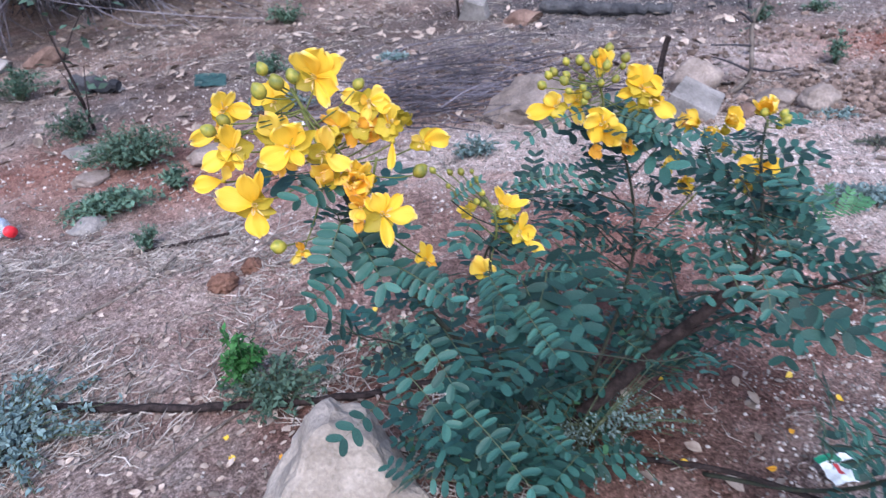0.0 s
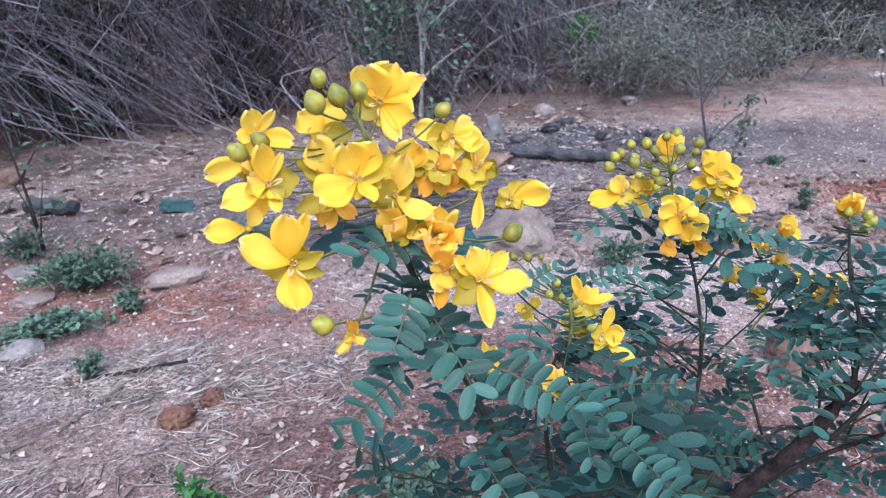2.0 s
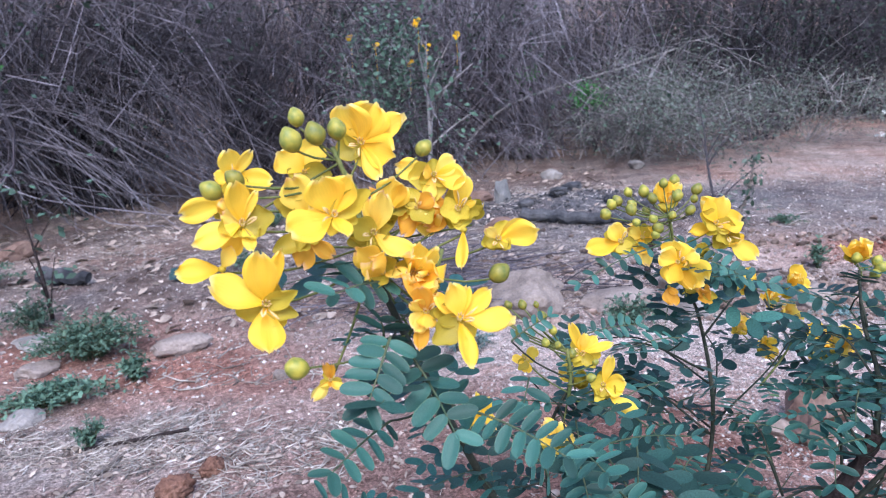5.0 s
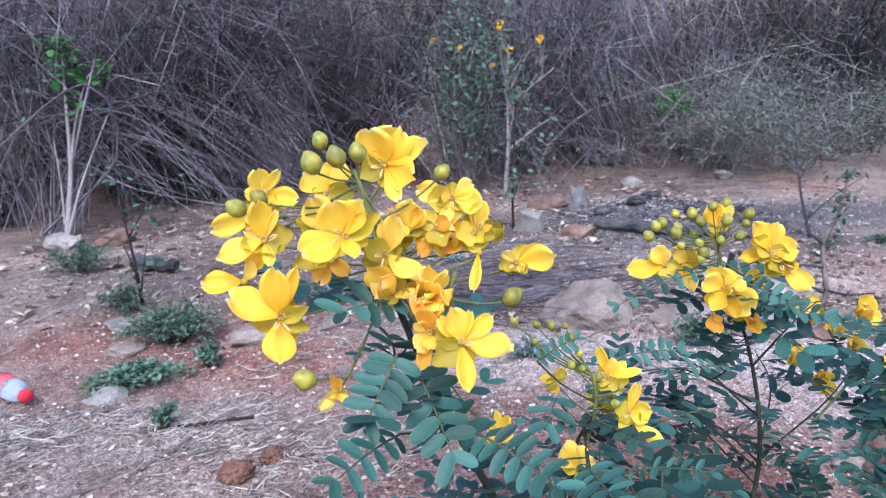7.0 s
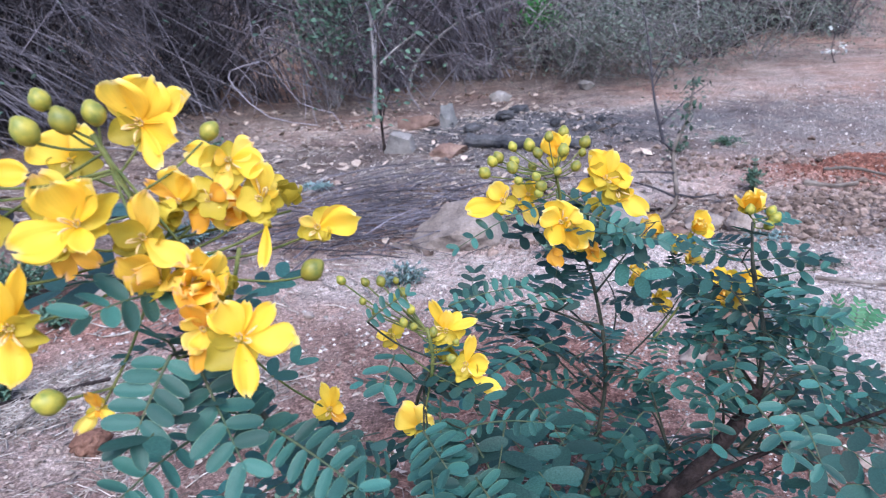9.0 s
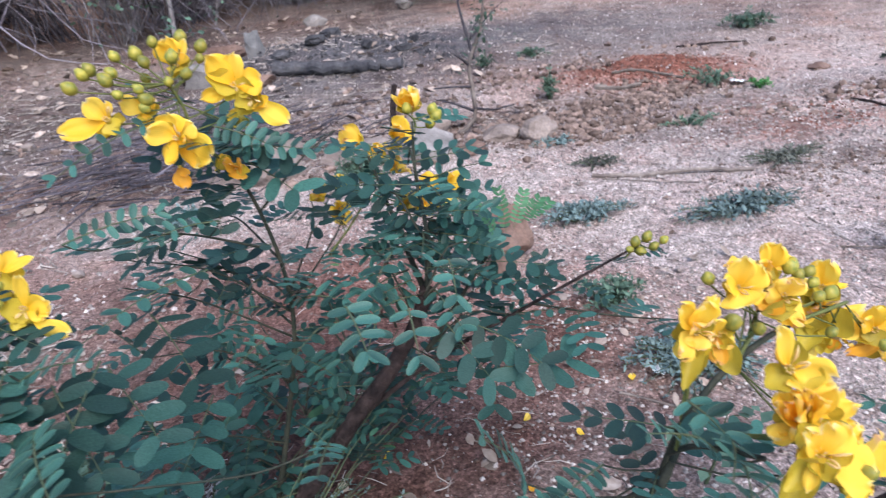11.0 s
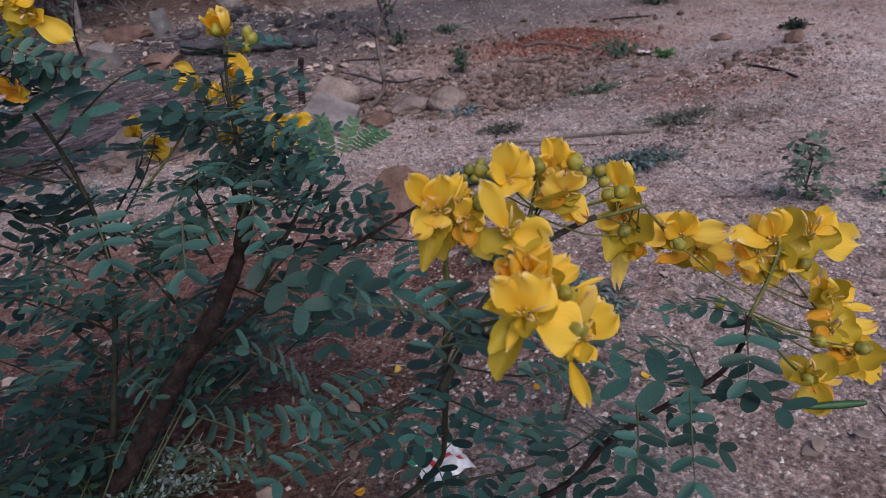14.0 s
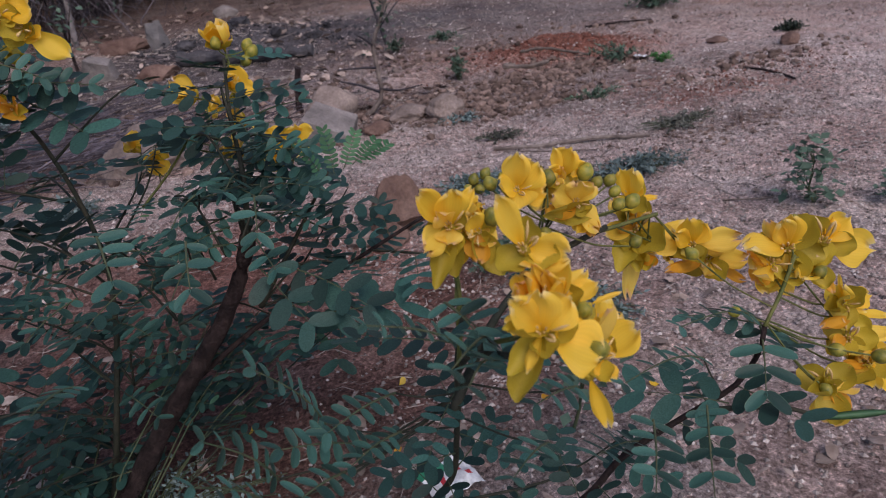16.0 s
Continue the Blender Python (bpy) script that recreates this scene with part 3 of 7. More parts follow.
def flower(p, d, size, spin, kind):
    size *= 1.1
    rng = random.Random(int(abs(p[0]) * 9000 + abs(p[2]) * 7000) + spin)
    fl = piece("flower", CALYX, shrub, HOME @ facing(p, d, spin, size), ("fresh yellow flower", "fading pale yellow flower", "wilted orange flower", "spent flower with olive sepals")[kind])
    cup = 0 if rng.random() < 0.45 else 30
    turns = [(8, 0.92), (-62, 1.0), (72, 1.0), (-138, 1.2), (146, 1.12)]
    kept = {0: 5, 1: 4, 2: 4, 3: 1}[kind]
    if kind == 3:
        rng.shuffle(turns)
    for k, (a, ln) in enumerate(turns[:kept]):
        tilt = {0: 16 + cup, 1: 32 + cup * 0.5, 2: 60, 3: 24}[kind] + rng.uniform(-40, 50)
        m = Matrix.Rotation(radians(a + rng.uniform(-20, 20)), 4, "Z") @ Matrix.Translation((0, 0.07, 0)) @ Matrix.Rotation(radians(tilt), 4, "X") @ Matrix.Rotation(radians(rng.uniform(-32, 32)), 4, "Y") @ Matrix.Scale(ln * rng.uniform(0.92, 1.05), 4)
        piece("petal", rng.choice(PETALS[min(kind, 2) if kind != 3 else rng.choice((0, 1))]), fl, m)
    for k in range(4 if kind == 3 else 3):
        m = Matrix.Rotation(radians(72 * k * 1.6 + rng.uniform(-15, 15)), 4, "Z") @ Matrix.Translation((0, 0.05, -0.05)) @ Matrix.Rotation(radians(rng.uniform(-5, 20) if kind != 3 else rng.uniform(25, 60)), 4, "X") @ Matrix.Scale(1.25 if kind == 3 else 1.0, 4)
        piece("sepal", SEPALS[k % 3], fl, m)
    if kind != 3:
        piece("stamen", STAMENS, fl)


def crowd(buds, n, spread, seed):
    """More small buds between those given."""
    rng = random.Random(seed)
    out = list(buds)
    for _ in range(n):
        a, b = rng.choice(buds), rng.choice(buds)
        out.append(tuple((p + q) / 2 + rng.gauss(0, spread) for p, q in zip(a, b)))
    return out


def cluster(rows, buds, hub, top, bud_size=0.011, axis_r=0.0013, fill=0, scale=1.0):
    """A flower head: a short axis, stalks from it to each flower and bud, and the flowers."""
    hub, top = Vector(hub), Vector(top)
    s = Soup()
    s.tube([p - ROOT for p in curve_points([hub, hub.lerp(top, 0.5) + Vector((0.003, 0, 0)), top], 0.01)], axis_r, 6)
    rng = random.Random(len(rows) * 7 + len(buds))

    def stalk(p, back, r):
        t = min(0.95, max(0.05, (p - hub).dot(top - hub) / (top - hub).length_squared - 0.25))
        a = hub.lerp(top, t)
        end = p - back
        mid = a.lerp(end, 0.55) + Vector((0, 0, -0.06 * (end - a).length))
        s.tube([q - ROOT for q in curve_points([a, mid, end], 0.008)], r, 5, 0, False)

    rows = list(rows)
    given = len(rows)
    for k in range(fill):
        a, b = rng.sample(rows[:len(rows) - k] if k else rows, 2)
        t = rng.uniform(0.25, 0.75)
        mix = [a[i] + (b[i] - a[i]) * t for i in range(7)]
        spread = Vector((rng.gauss(0, 0.5), rng.gauss(-0.3, 0.6), rng.gauss(0.1, 0.6))) + Vector(mix[3:6])
        spread.normalize()
        rows.append((mix[0] - 0.006 * spread.x, mix[1] + 0.010, mix[2] - 0.006, *spread, mix[6] * rng.uniform(0.7, 0.95), rng.randrange(360), rng.choice((3, 0, 1, 0, 1))))
    for k, (x, y, z, dx, dy, dz, size, spin, kind) in enumerate(rows):
        p, d = Vector((x, y, z)), Vector((dx, dy, dz))
        if k < given:
            stalk(p, d * size * 0.28, 0.0007)
        else:
            near = Vector(min(rows[:given], key=lambda q: (Vector(q[:3]) - p).length)[:3])
            s.tube([near - ROOT + Vector((0, 0, -0.004)), near.lerp(p, 0.5) - ROOT + Vector((0, 0.002, -0.006)), p - d * size * 0.28 - ROOT], 0.0007, 5, 0, False)
        flower(p, d, size * scale, spin, kind)
    for k, p in enumerate(buds):
        p = Vector(p)
        d = (p - hub.lerp(top, 0.6)).normalized() + Vector((0, -0.1, 0.6))
        stalk(p, d.normalized() * bud_size * 0.55, 0.0007)
        piece("bud", BUDS[k % 4], shrub, HOME @ facing(p, d, 40 * k, bud_size * rng.uniform(0.8, 1.22)))
    piece("flower_stalk", s.mesh("flower_stalk", PEDICEL), shrub)
    for k in range(min(7, len(rows) // 2)):
        a = hub.lerp(top, 0.55 * rng.random())
        frond(a, (rng.gauss(0, 1), rng.gauss(-0.6, 0.7), rng.gauss(0.2, 0.4)), rng.uniform(0.022, 0.04))


CROWN_BUDS = [(-0.177, 0.494, 0.656), (-0.166, 0.501, 0.661), (-0.135, 0.506, 0.680), (-0.134, 0.524, 0.693), (-0.123, 0.518, 0.683), (-0.111, 0.525, 0.685), (-0.062, 0.538, 0.671), (-0.020, 0.540, 0.591), (-0.137, 0.473, 0.561)]
SIDE_BUDS = [(0.061, 0.642, 0.478), (0.066, 0.645, 0.490), (0.034, 0.656, 0.516), (-0.002, 0.663, 0.524), (0.013, 0.677, 0.534), (0.025, 0.678, 0.533), (0.030, 0.677, 0.523), (0.001, 0.676, 0.535), (-0.018, 0.684, 0.536)]
MID_BUDS = [(0.117, 0.787, 0.593), (0.127, 0.800, 0.601), (0.133, 0.801, 0.604), (0.144, 0.790, 0.595), (0.167, 0.791, 0.584), (0.175, 0.815, 0.603), (0.208, 0.841, 0.618), (0.224, 0.820, 0.609), (0.207, 0.796, 0.590), (0.191, 0.803, 0.585), (0.152, 0.824, 0.610), (0.169, 0.825, 0.610), (0.221, 0.819, 0.599), (0.168, 0.788, 0.568)]
BACK_FLOWERS = [
    (0.308, 0.897, 0.428, -0.24, -0.84, 0.50, 0.0158, 0, 1),
    (0.325, 0.873, 0.413, -0.05, -0.98, 0.20, 0.0154, 0, 0),
    (0.399, 0.848, 0.412, -0.03, -0.88, 0.47, 0.0177, 0, 1),
]
TOP_FLOWERS = [
    (0.416, 0.845, 0.515, -0.12, -0.48, 0.87, 0.0233, 10, 0),
    (0.433, 1.004, 0.452, 0.25, -0.80, 0.55, 0.0210, 90, 0),
    (0.389, 1.019, 0.447, -0.70, -0.41, 0.59, 0.0266, 40, 1),
    (0.354, 0.990, 0.405, -0.70, -0.41, 0.59, 0.0177, 0, 0),
    (0.430, 1.007, 0.408, 0.04, -0.79, 0.61, 0.0215, 0, 1),
    (0.484, 0.991, 0.374, -0.03, -0.85, 0.52, 0.0293, 30, 0),
    (0.468, 0.980, 0.361, -0.58, -0.80, 0.15, 0.0246, 200, 0),
]
TOP_BUDS = [(0.408, 0.833, 0.520), (0.438, 0.841, 0.513), (0.440, 0.837, 0.506), (0.433, 0.836, 0.499), (0.488, 0.996, 0.387), (0.501, 0.987, 0.378), (0.500, 0.983, 0.369), (0.494, 1.003, 0.381), (0.395, 1.021, 0.456)]
NEAR_BUDS = [(0.519, 0.507, 0.433), (0.489, 0.450, 0.436), (0.564, 0.508, 0.425), (0.599, 0.514, 0.419), (0.610, 0.516, 0.408), (0.625, 0.520, 0.405), (0.626, 0.516, 0.397), (0.620, 0.504, 0.392), (0.636, 0.508, 0.389), (0.494, 0.375, 0.409), (0.485, 0.352, 0.403), (0.630, 0.497, 0.361), (0.542, 0.481, 0.399)]
EDGE_BUDS = [(0.754, 0.437, 0.320), (0.747, 0.458, 0.357), (0.768, 0.391, 0.263), (0.725, 0.401, 0.246), (0.749, 0.412, 0.265), (0.671, 0.483, 0.344), (0.688, 0.455, 0.300)]
LOW_BUDS = [(0.618, 0.735, 0.353), (0.631, 0.732, 0.357), (0.635, 0.725, 0.347), (0.647, 0.724, 0.352), (0.610, 0.734, 0.346), (0.621, 0.729, 0.343)]
NEAR_FRONDS = [
    ((0.652, 0.423, 0.252), (0.605, 0.478, 0.252)),
    ((0.421, 0.669, 0.292), (0.511, 0.675, 0.282)),
]
MIDDLE_FRONDS = [
    ((0.38, 0.726, 0.373), (0.434, 0.777, 0.329)),
    ((0.372, 0.75, 0.368), (0.332, 0.75, 0.406)),
    ((0.359, 0.741, 0.363), (0.286, 0.712, 0.363)),
    ((0.282, 0.791, 0.327), (0.259, 0.71, 0.285)),
    ((0.383, 0.783, 0.395), (0.453, 0.752, 0.392)),
    ((0.381, 0.823, 0.427), (0.327, 0.86, 0.457)),
    ((0.409, 0.832, 0.47), (0.454, 0.827, 0.474)),
    ((0.396, 0.834, 0.462), (0.342, 0.847, 0.492)),
    ((0.382, 0.697, 0.339), (0.416, 0.648, 0.293)),
    ((0.406, 0.705, 0.328), (0.461, 0.65, 0.31)),
]

FRESH, FADED, WILTED, OLIVE = 0, 1, 2, 3


def start_head(hub, top, viewed):
    """A flower head: its axis, the side to which its flowers turn, and the mesh of its stalks."""
    s = Soup()
    hub, top = Vector(hub), Vector(top)
    s.tube([p - ROOT for p in curve_points([hub, hub.lerp(top, 0.5) + Vector((0.003, 0, 0)), top], 0.01)], 0.0016, 6)
    return s, hub, top, Vector(viewed), []


def bloom(head, centre, *petals):
    """A flower with petals and sepals of given reach (millimetres from its centre) and breadth."""
    s, hub, top, viewed, _ = head
    c = Vector(centre)
    rng = random.Random(int(abs(c.x) * 9000 + abs(c.z) * 7000) + len(petals))
    face = (viewed - c).normalized() + Vector((rng.uniform(-0.2, 0.2), rng.uniform(-0.1, 0.1), 0.25 + rng.uniform(-0.15, 0.25)))
    face.normalize()
    fresh = [p for p in petals if p[0] == FRESH]
    most = max(Vector(p[1:4]).length for p in petals) / 1000
    kind = FRESH if len(fresh) >= 2 else petals[0][0]
    m = facing(c, face, rng.randrange(360), most)
    fl = piece("flower", CALYX, shrub, HOME @ m, ("fresh yellow flower", "fading pale yellow flower", "wilted orange flower", "spent flower with olive sepals")[kind])
    back = m.inverted()
    for k, dx, dy, dz, w in petals:
        d = Vector((dx, dy, dz)) / 1000
        ln, w = d.length, w / 1000
        y = d.normalized()
        z = face - y * face.dot(y)
        if z.length < 0.2:
            z = Vector((0, -0.5, 0.8)) - y * Vector((0, -0.5, 0.8)).dot(y)
        z = Matrix.Rotation(radians(rng.uniform(-24, 24)), 3, y) @ z.normalized()
        x = y.cross(z)
        if k == OLIVE:
            me, sx, sy, sz = SEPALS[rng.randrange(3)], 1.2 * w / 0.66, ln / 0.58, 0.6 * ln / 0.60
        else:
            me, sx, sy, sz = rng.choice(PETALS[k]), 1.08 * w / (0.84, 0.76, 0.60)[k], ln / 0.98, min(ln, 1.4 * w)
        pm = Matrix(((x.x * sx, y.x * sy, z.x * sz, c.x), (x.y * sx, y.y * sy, z.y * sz, c.y), (x.z * sx, y.z * sy, z.z * sz, c.z), (0, 0, 0, 1)))
        piece("sepal" if k == OLIVE else "petal", me, fl, back @ pm)
    if len(petals) > 3:
        piece("stamen", STAMENS, fl, Matrix.Scale(0.6, 4))
        for k in range(3):
            piece("sepal", SEPALS[k % 3], fl, Matrix.Rotation(radians(120 * k + rng.uniform(-25, 25)), 4, "Z") @ Matrix.Translation((0, 0.04, -0.10)) @ Matrix.Rotation(radians(rng.uniform(-30, 10)), 4, "X") @ Matrix.Scale(rng.uniform(0.55, 0.75), 4))
    head[4].append((c, most))
    t = min(0.95, max(0.05, (c - hub).dot(top - hub) / (top - hub).length_squared - 0.25))
    a = hub.lerp(top, t)
    end = c - face * most * 0.28
    mid = a.lerp(end, 0.55) + Vector((0, 0, -0.06 * (end - a).length))
    s.tube([q - ROOT for q in curve_points([a, mid, end], 0.008)], 0.0008, 5, 0, False)


def end_head(head, deeper=0):
    """Closes a head; a number of older flowers sit deeper in it, behind those given."""
    s, hub, top, viewed, made = head
    rng = random.Random(len(made))
    made = [q for q in made if q[1] > 0.012]
    for _ in range(deeper):
        (a, ra), (b, rb) = rng.sample(made, 2)
        if (a - b).length > 0.09:
            continue
        c = a.lerp(b, rng.uniform(0.2, 0.8))
        away = (c - viewed).normalized()
        c = c + away * rng.uniform(0.012, 0.028)
        d = Vector((rng.gauss(0, 0.6), rng.gauss(0, 0.6), rng.gauss(0.3, 0.5))) - away
        flower(c, d.normalized(), 0.0165, rng.randrange(360), rng.choice((0, 3, 1, 3, 0)))
        s.tube([hub.lerp(top, rng.uniform(0.2, 0.9)) - ROOT, c - ROOT + Vector((0, 0, -0.006))], 0.0008, 5, 0, False)
    piece("flower_stalk", head[0].mesh("flower_stalk", PEDICEL), shrub)


def leaflet_rich():
    """An oval leaflet one unit long with a midrib groove and a thin pale rim."""
    verts, faces, slots = [], [], []
    prof = ((0.0, 0.10), (0.05, 0.50), (0.18, 0.84), (0.38, 0.99), (0.6, 1.0), (0.8, 0.88), (0.93, 0.60), (1.0, 0.16))
    cols = (-1.0, -0.93, -0.45, 0.0, 0.45, 0.93, 1.0)
    for t, w in prof:
        for c in cols:
            verts.append((0.225 * w * c, t, 0.05 * abs(c) ** 1.5 * w - 0.07 * t * t - 0.012 * (abs(c) < 0.1)))
    n = len(cols)
    for i in range(len(prof) - 1):
        for j in range(n - 1):
            faces.append((i * n + j, i * n + j + 1, (i + 1) * n + j + 1, (i + 1) * n + j))
            slots.append(1 if j in (0, n - 2) else 0)
    return mesh_from("leaflet", verts, faces, [LEAF, LEAF_RIM], slots)


RICH_LEAFLET = leaflet_rich()


def leaf(base_at, tip_at, pairs, size, viewed):
    """A pinnate leaf from its foot to its tip, each leaflet a piece; a short shoot joins it to the nearest stem."""
    a, b = Vector(base_at), Vector(tip_at)
    rng = random.Random(int(1e4 * (a.x + 2 * a.z + 3)) + pairs)
    root_p = min(STEM_POINTS, key=lambda q: (q - a).length + (0.04 if q.z > a.z + 0.01 else 0))
    y = (b - a).normalized()
    up = (Vector(viewed) - a).normalized() * 0.75 + Vector((rng.uniform(-0.3, 0.3), rng.uniform(-0.2, 0.2), 0.75))
    up = (up - y * up.dot(y)).normalized()
    x = y.cross(up)
    ln = (b - a).length
    line = [a + (b - a) * t + up * 0.07 * ln * math.sin(math.pi * t) for t in np.linspace(0, 1, 9)]
    s = Soup()
    if (root_p - a).length > 0.004:
        mid = root_p.lerp(a, 0.6) + Vector((0, 0, -0.08 * (a - root_p).length))
        s.tube(curve_points([root_p - ROOT, mid - ROOT, a - ROOT], 0.01), 0.0008, 5, 1, False)
    s.tube([p - ROOT for p in line], [0.0010 - 0.0006 * i / 8 for i in range(9)], 5, 0, False)
    ob = piece("leaf", s.mesh("leaf_stalk", RACHIS, GREEN_STEM), shrub)
    for k in range(pairs):
        t = 0.10 + 0.90 * k / max(1, pairs - 1)
        i = min(7, int(t * 8))
        p = line[i].lerp(line[i + 1], t * 8 - i) - ROOT
        for side in (-1, 1):
            lift = rng.uniform(-0.25, 0.35)
            fwd = 0.18 + (1.0 if k == pairs - 1 else 0.22 * t) + rng.uniform(-0.12, 0.12)
            d = x * side * math.cos(lift) + y * fwd + up * math.sin(lift)
            nrm = up * math.cos(lift) - x * side * math.sin(lift) + y * rng.uniform(-0.2, 0.2)
            piece("leaflet", RICH_LEAFLET, ob, frame_along(p, d, nrm, size * rng.uniform(0.85, 1.05) * (0.82 + 0.2 * math.sin(2.6 * t))))


# branches, from the root outwards
main = stem("main_stem", [ROOT + Vector((0, 0, -0.03)), (0.165, 0.810, 0.045), (0.207, 0.803, 0.092), (0.25, 0.795, 0.148), (0.29, 0.786, 0.20), (0.335, 0.773, 0.256), (0.368, 0.764, 0.31), (0.385, 0.757, 0.35)], 0.0125, 0.0078, BARK, "dark brown gnarled woody stem", 10, 0.0010)
upper = stem("branch", [(0.384, 0.757, 0.346), (0.396, 0.775, 0.405), (0.402, 0.81, 0.455), (0.412, 0.834, 0.505)], 0.0032, 0.0014, GREEN_STEM)
rear = stem("branch", [(0.383, 0.758, 0.343), (0.387, 0.84, 0.365), (0.392, 0.93, 0.395), (0.392, 0.995, 0.435)], 0.0036, 0.0016, GREEN_STEM)
rear_low = stem("branch", [(0.386, 0.83, 0.362), (0.44, 0.91, 0.345), (0.478, 0.975, 0.36)], 0.0028, 0.0014, GREEN_STEM)
reach = stem("branch", [(0.28, 0.788, 0.190), (0.38, 0.78, 0.245), (0.50, 0.755, 0.30), (0.612, 0.735, 0.345)], 0.0034, 0.0014, BARK)
second = stem("branch", [ROOT + Vector((0.012, 0.02, -0.02)), (0.205, 0.83, 0.15), (0.25, 0.84, 0.32), (0.236, 0.842, 0.46), (0.195, 0.825, 0.535)], 0.0042, 0.0015, GREEN_STEM, "slender green upright stem")
left = stem("branch", [ROOT + Vector((-0.02, -0.03, -0.02)), (0.09, 0.74, 0.14), (0.01, 0.63, 0.32), (-0.04, 0.56, 0.45), (-0.075, 0.535, 0.54), (-0.098, 0.535, 0.60)], 0.0050, 0.0021, GREEN_STEM, "main upright stem with crowded leaves")
side = stem("branch", [(0.055, 0.70, 0.215), (0.03, 0.675, 0.34), (0.03, 0.67, 0.42), (0.05, 0.66, 0.47)], 0.0034, 0.0012, GREEN_STEM)
near = stem("branch", [(0.33, 0.70, 0.02), (0.42, 0.60, 0.09), (0.468, 0.54, 0.17), (0.470, 0.50, 0.261), (0.465, 0.47, 0.339), (0.469, 0.455, 0.386)], 0.0036, 0.0018, GREEN_STEM)
stem("branch", [(0.466, 0.475, 0.325), (0.462, 0.44, 0.36), (0.472, 0.40, 0.378)], 0.0022, 0.0016, GREEN_STEM)
edge = stem("branch", [ROOT + Vector((0.025, -0.02, -0.02)), (0.34, 0.68, 0.05), (0.47, 0.55, 0.10), (0.545, 0.48, 0.155), (0.584, 0.455, 0.212), (0.637, 0.445, 0.234), (0.677, 0.44, 0.246), (0.699, 0.44, 0.266), (0.703, 0.44, 0.289)], 0.0048, 0.0020, BARK, "brown arching branch")
stem("branch", [(0.64, 0.445, 0.235), (0.69, 0.415, 0.236), (0.7275, 0.400, 0.2195)], 0.0024, 0.0015, GREEN_STEM)
stem("branch", [(0.458, 0.472, 0.30), (0.51, 0.495, 0.345), (0.56, 0.50, 0.37), (0.61, 0.506, 0.376)], 0.0035, 0.002, GREEN_STEM)

INNER_FRONDS = [
    ((0.209, 0.874, 0.545), (0.28, 0.808, 0.512)),
    ((0.202, 0.872, 0.536), (0.262, 0.873, 0.536)),
    ((0.209, 0.864, 0.525), (0.16, 0.832, 0.518)),
    ((0.211, 0.878, 0.506), (0.273, 0.795, 0.481)),
    ((0.215, 0.866, 0.485), (0.179, 0.801, 0.468)),
    ((0.202, 0.902, 0.549), (0.174, 0.874, 0.567)),
    ((0.1, 0.659, 0.411), (0.076, 0.58, 0.397)),
    ((0.105, 0.673, 0.396), (0.136, 0.593, 0.364)),
    ((0.054, 0.66, 0.435), (0.046, 0.587, 0.417)),
    ((0.081, 0.697, 0.431), (0.054, 0.657, 0.451)),
    ((0.124, 0.758, 0.393), (0.157, 0.675, 0.383)),
    ((0.075, 0.643, 0.41), (0.101, 0.57, 0.367)),
    ((0.162, 0.731, 0.311), (0.121, 0.645, 0.294)),
    ((0.039, 0.638, 0.425), (0.062, 0.568, 0.386)),
]
for row in NEAR_FRONDS + MIDDLE_FRONDS + INNER_FRONDS:
    a, b = Vector(row[0]), Vector(row[1])
    frond(a, b - a, max(0.07, (b - a).length), Vector((0, -0.4, 1)))

# low shoots that fill the crown between the branches
CROWN_SHOOTS = [
    ((0.360, 0.745, 0.340), (0.346, 0.774, 0.391), (0.332, 0.802, 0.392)),
    ((0.300, 0.780, 0.275), (0.288, 0.804, 0.338), (0.277, 0.829, 0.351)),
    ((0.300, 0.780, 0.275), (0.280, 0.778, 0.324), (0.261, 0.775, 0.323)),
    ((0.345, 0.752, 0.318), (0.337, 0.743, 0.358), (0.329, 0.734, 0.347)),
    ((0.374, 0.736, 0.352), (0.408, 0.746, 0.395), (0.442, 0.755, 0.388)),
    ((0.374, 0.736, 0.352), (0.416, 0.742, 0.370), (0.458, 0.748, 0.338)),
    ((0.380, 0.780, 0.262), (0.428, 0.772, 0.300), (0.477, 0.763, 0.289)),
    ((0.300, 0.780, 0.270), (0.351, 0.796, 0.272), (0.401, 0.811, 0.224)),
    ((0.238, 0.818, 0.200), (0.220, 0.848, 0.245), (0.202, 0.878, 0.241)),
    ((0.258, 0.850, 0.320), (0.226, 0.917, 0.338), (0.194, 0.984, 0.306)),
]
CROWN_SHOOTS_LOW = [
    ((0.250, 0.850, 0.380), (0.214, 0.960, 0.401), (0.178, 1.071, 0.372)),
    ((0.205, 0.850, 0.090), (0.182, 0.879, 0.153), (0.159, 0.907, 0.166)),
    ((0.390, 0.765, 0.400), (0.376, 0.805, 0.441), (0.362, 0.845, 0.432)),
    ((0.238, 0.818, 0.200), (0.274, 0.861, 0.197), (0.311, 0.904, 0.145)),
    ((0.238, 0.818, 0.200), (0.248, 0.801, 0.246), (0.258, 0.785, 0.243)),
    ((0.400, 0.800, 0.450), (0.401, 0.816, 0.481), (0.401, 0.831, 0.461)),
    ((0.380, 0.780, 0.262), (0.435, 0.784, 0.261), (0.491, 0.789, 0.209)),
    ((0.205, 0.850, 0.090), (0.168, 0.845, 0.144), (0.131, 0.839, 0.149)),
]
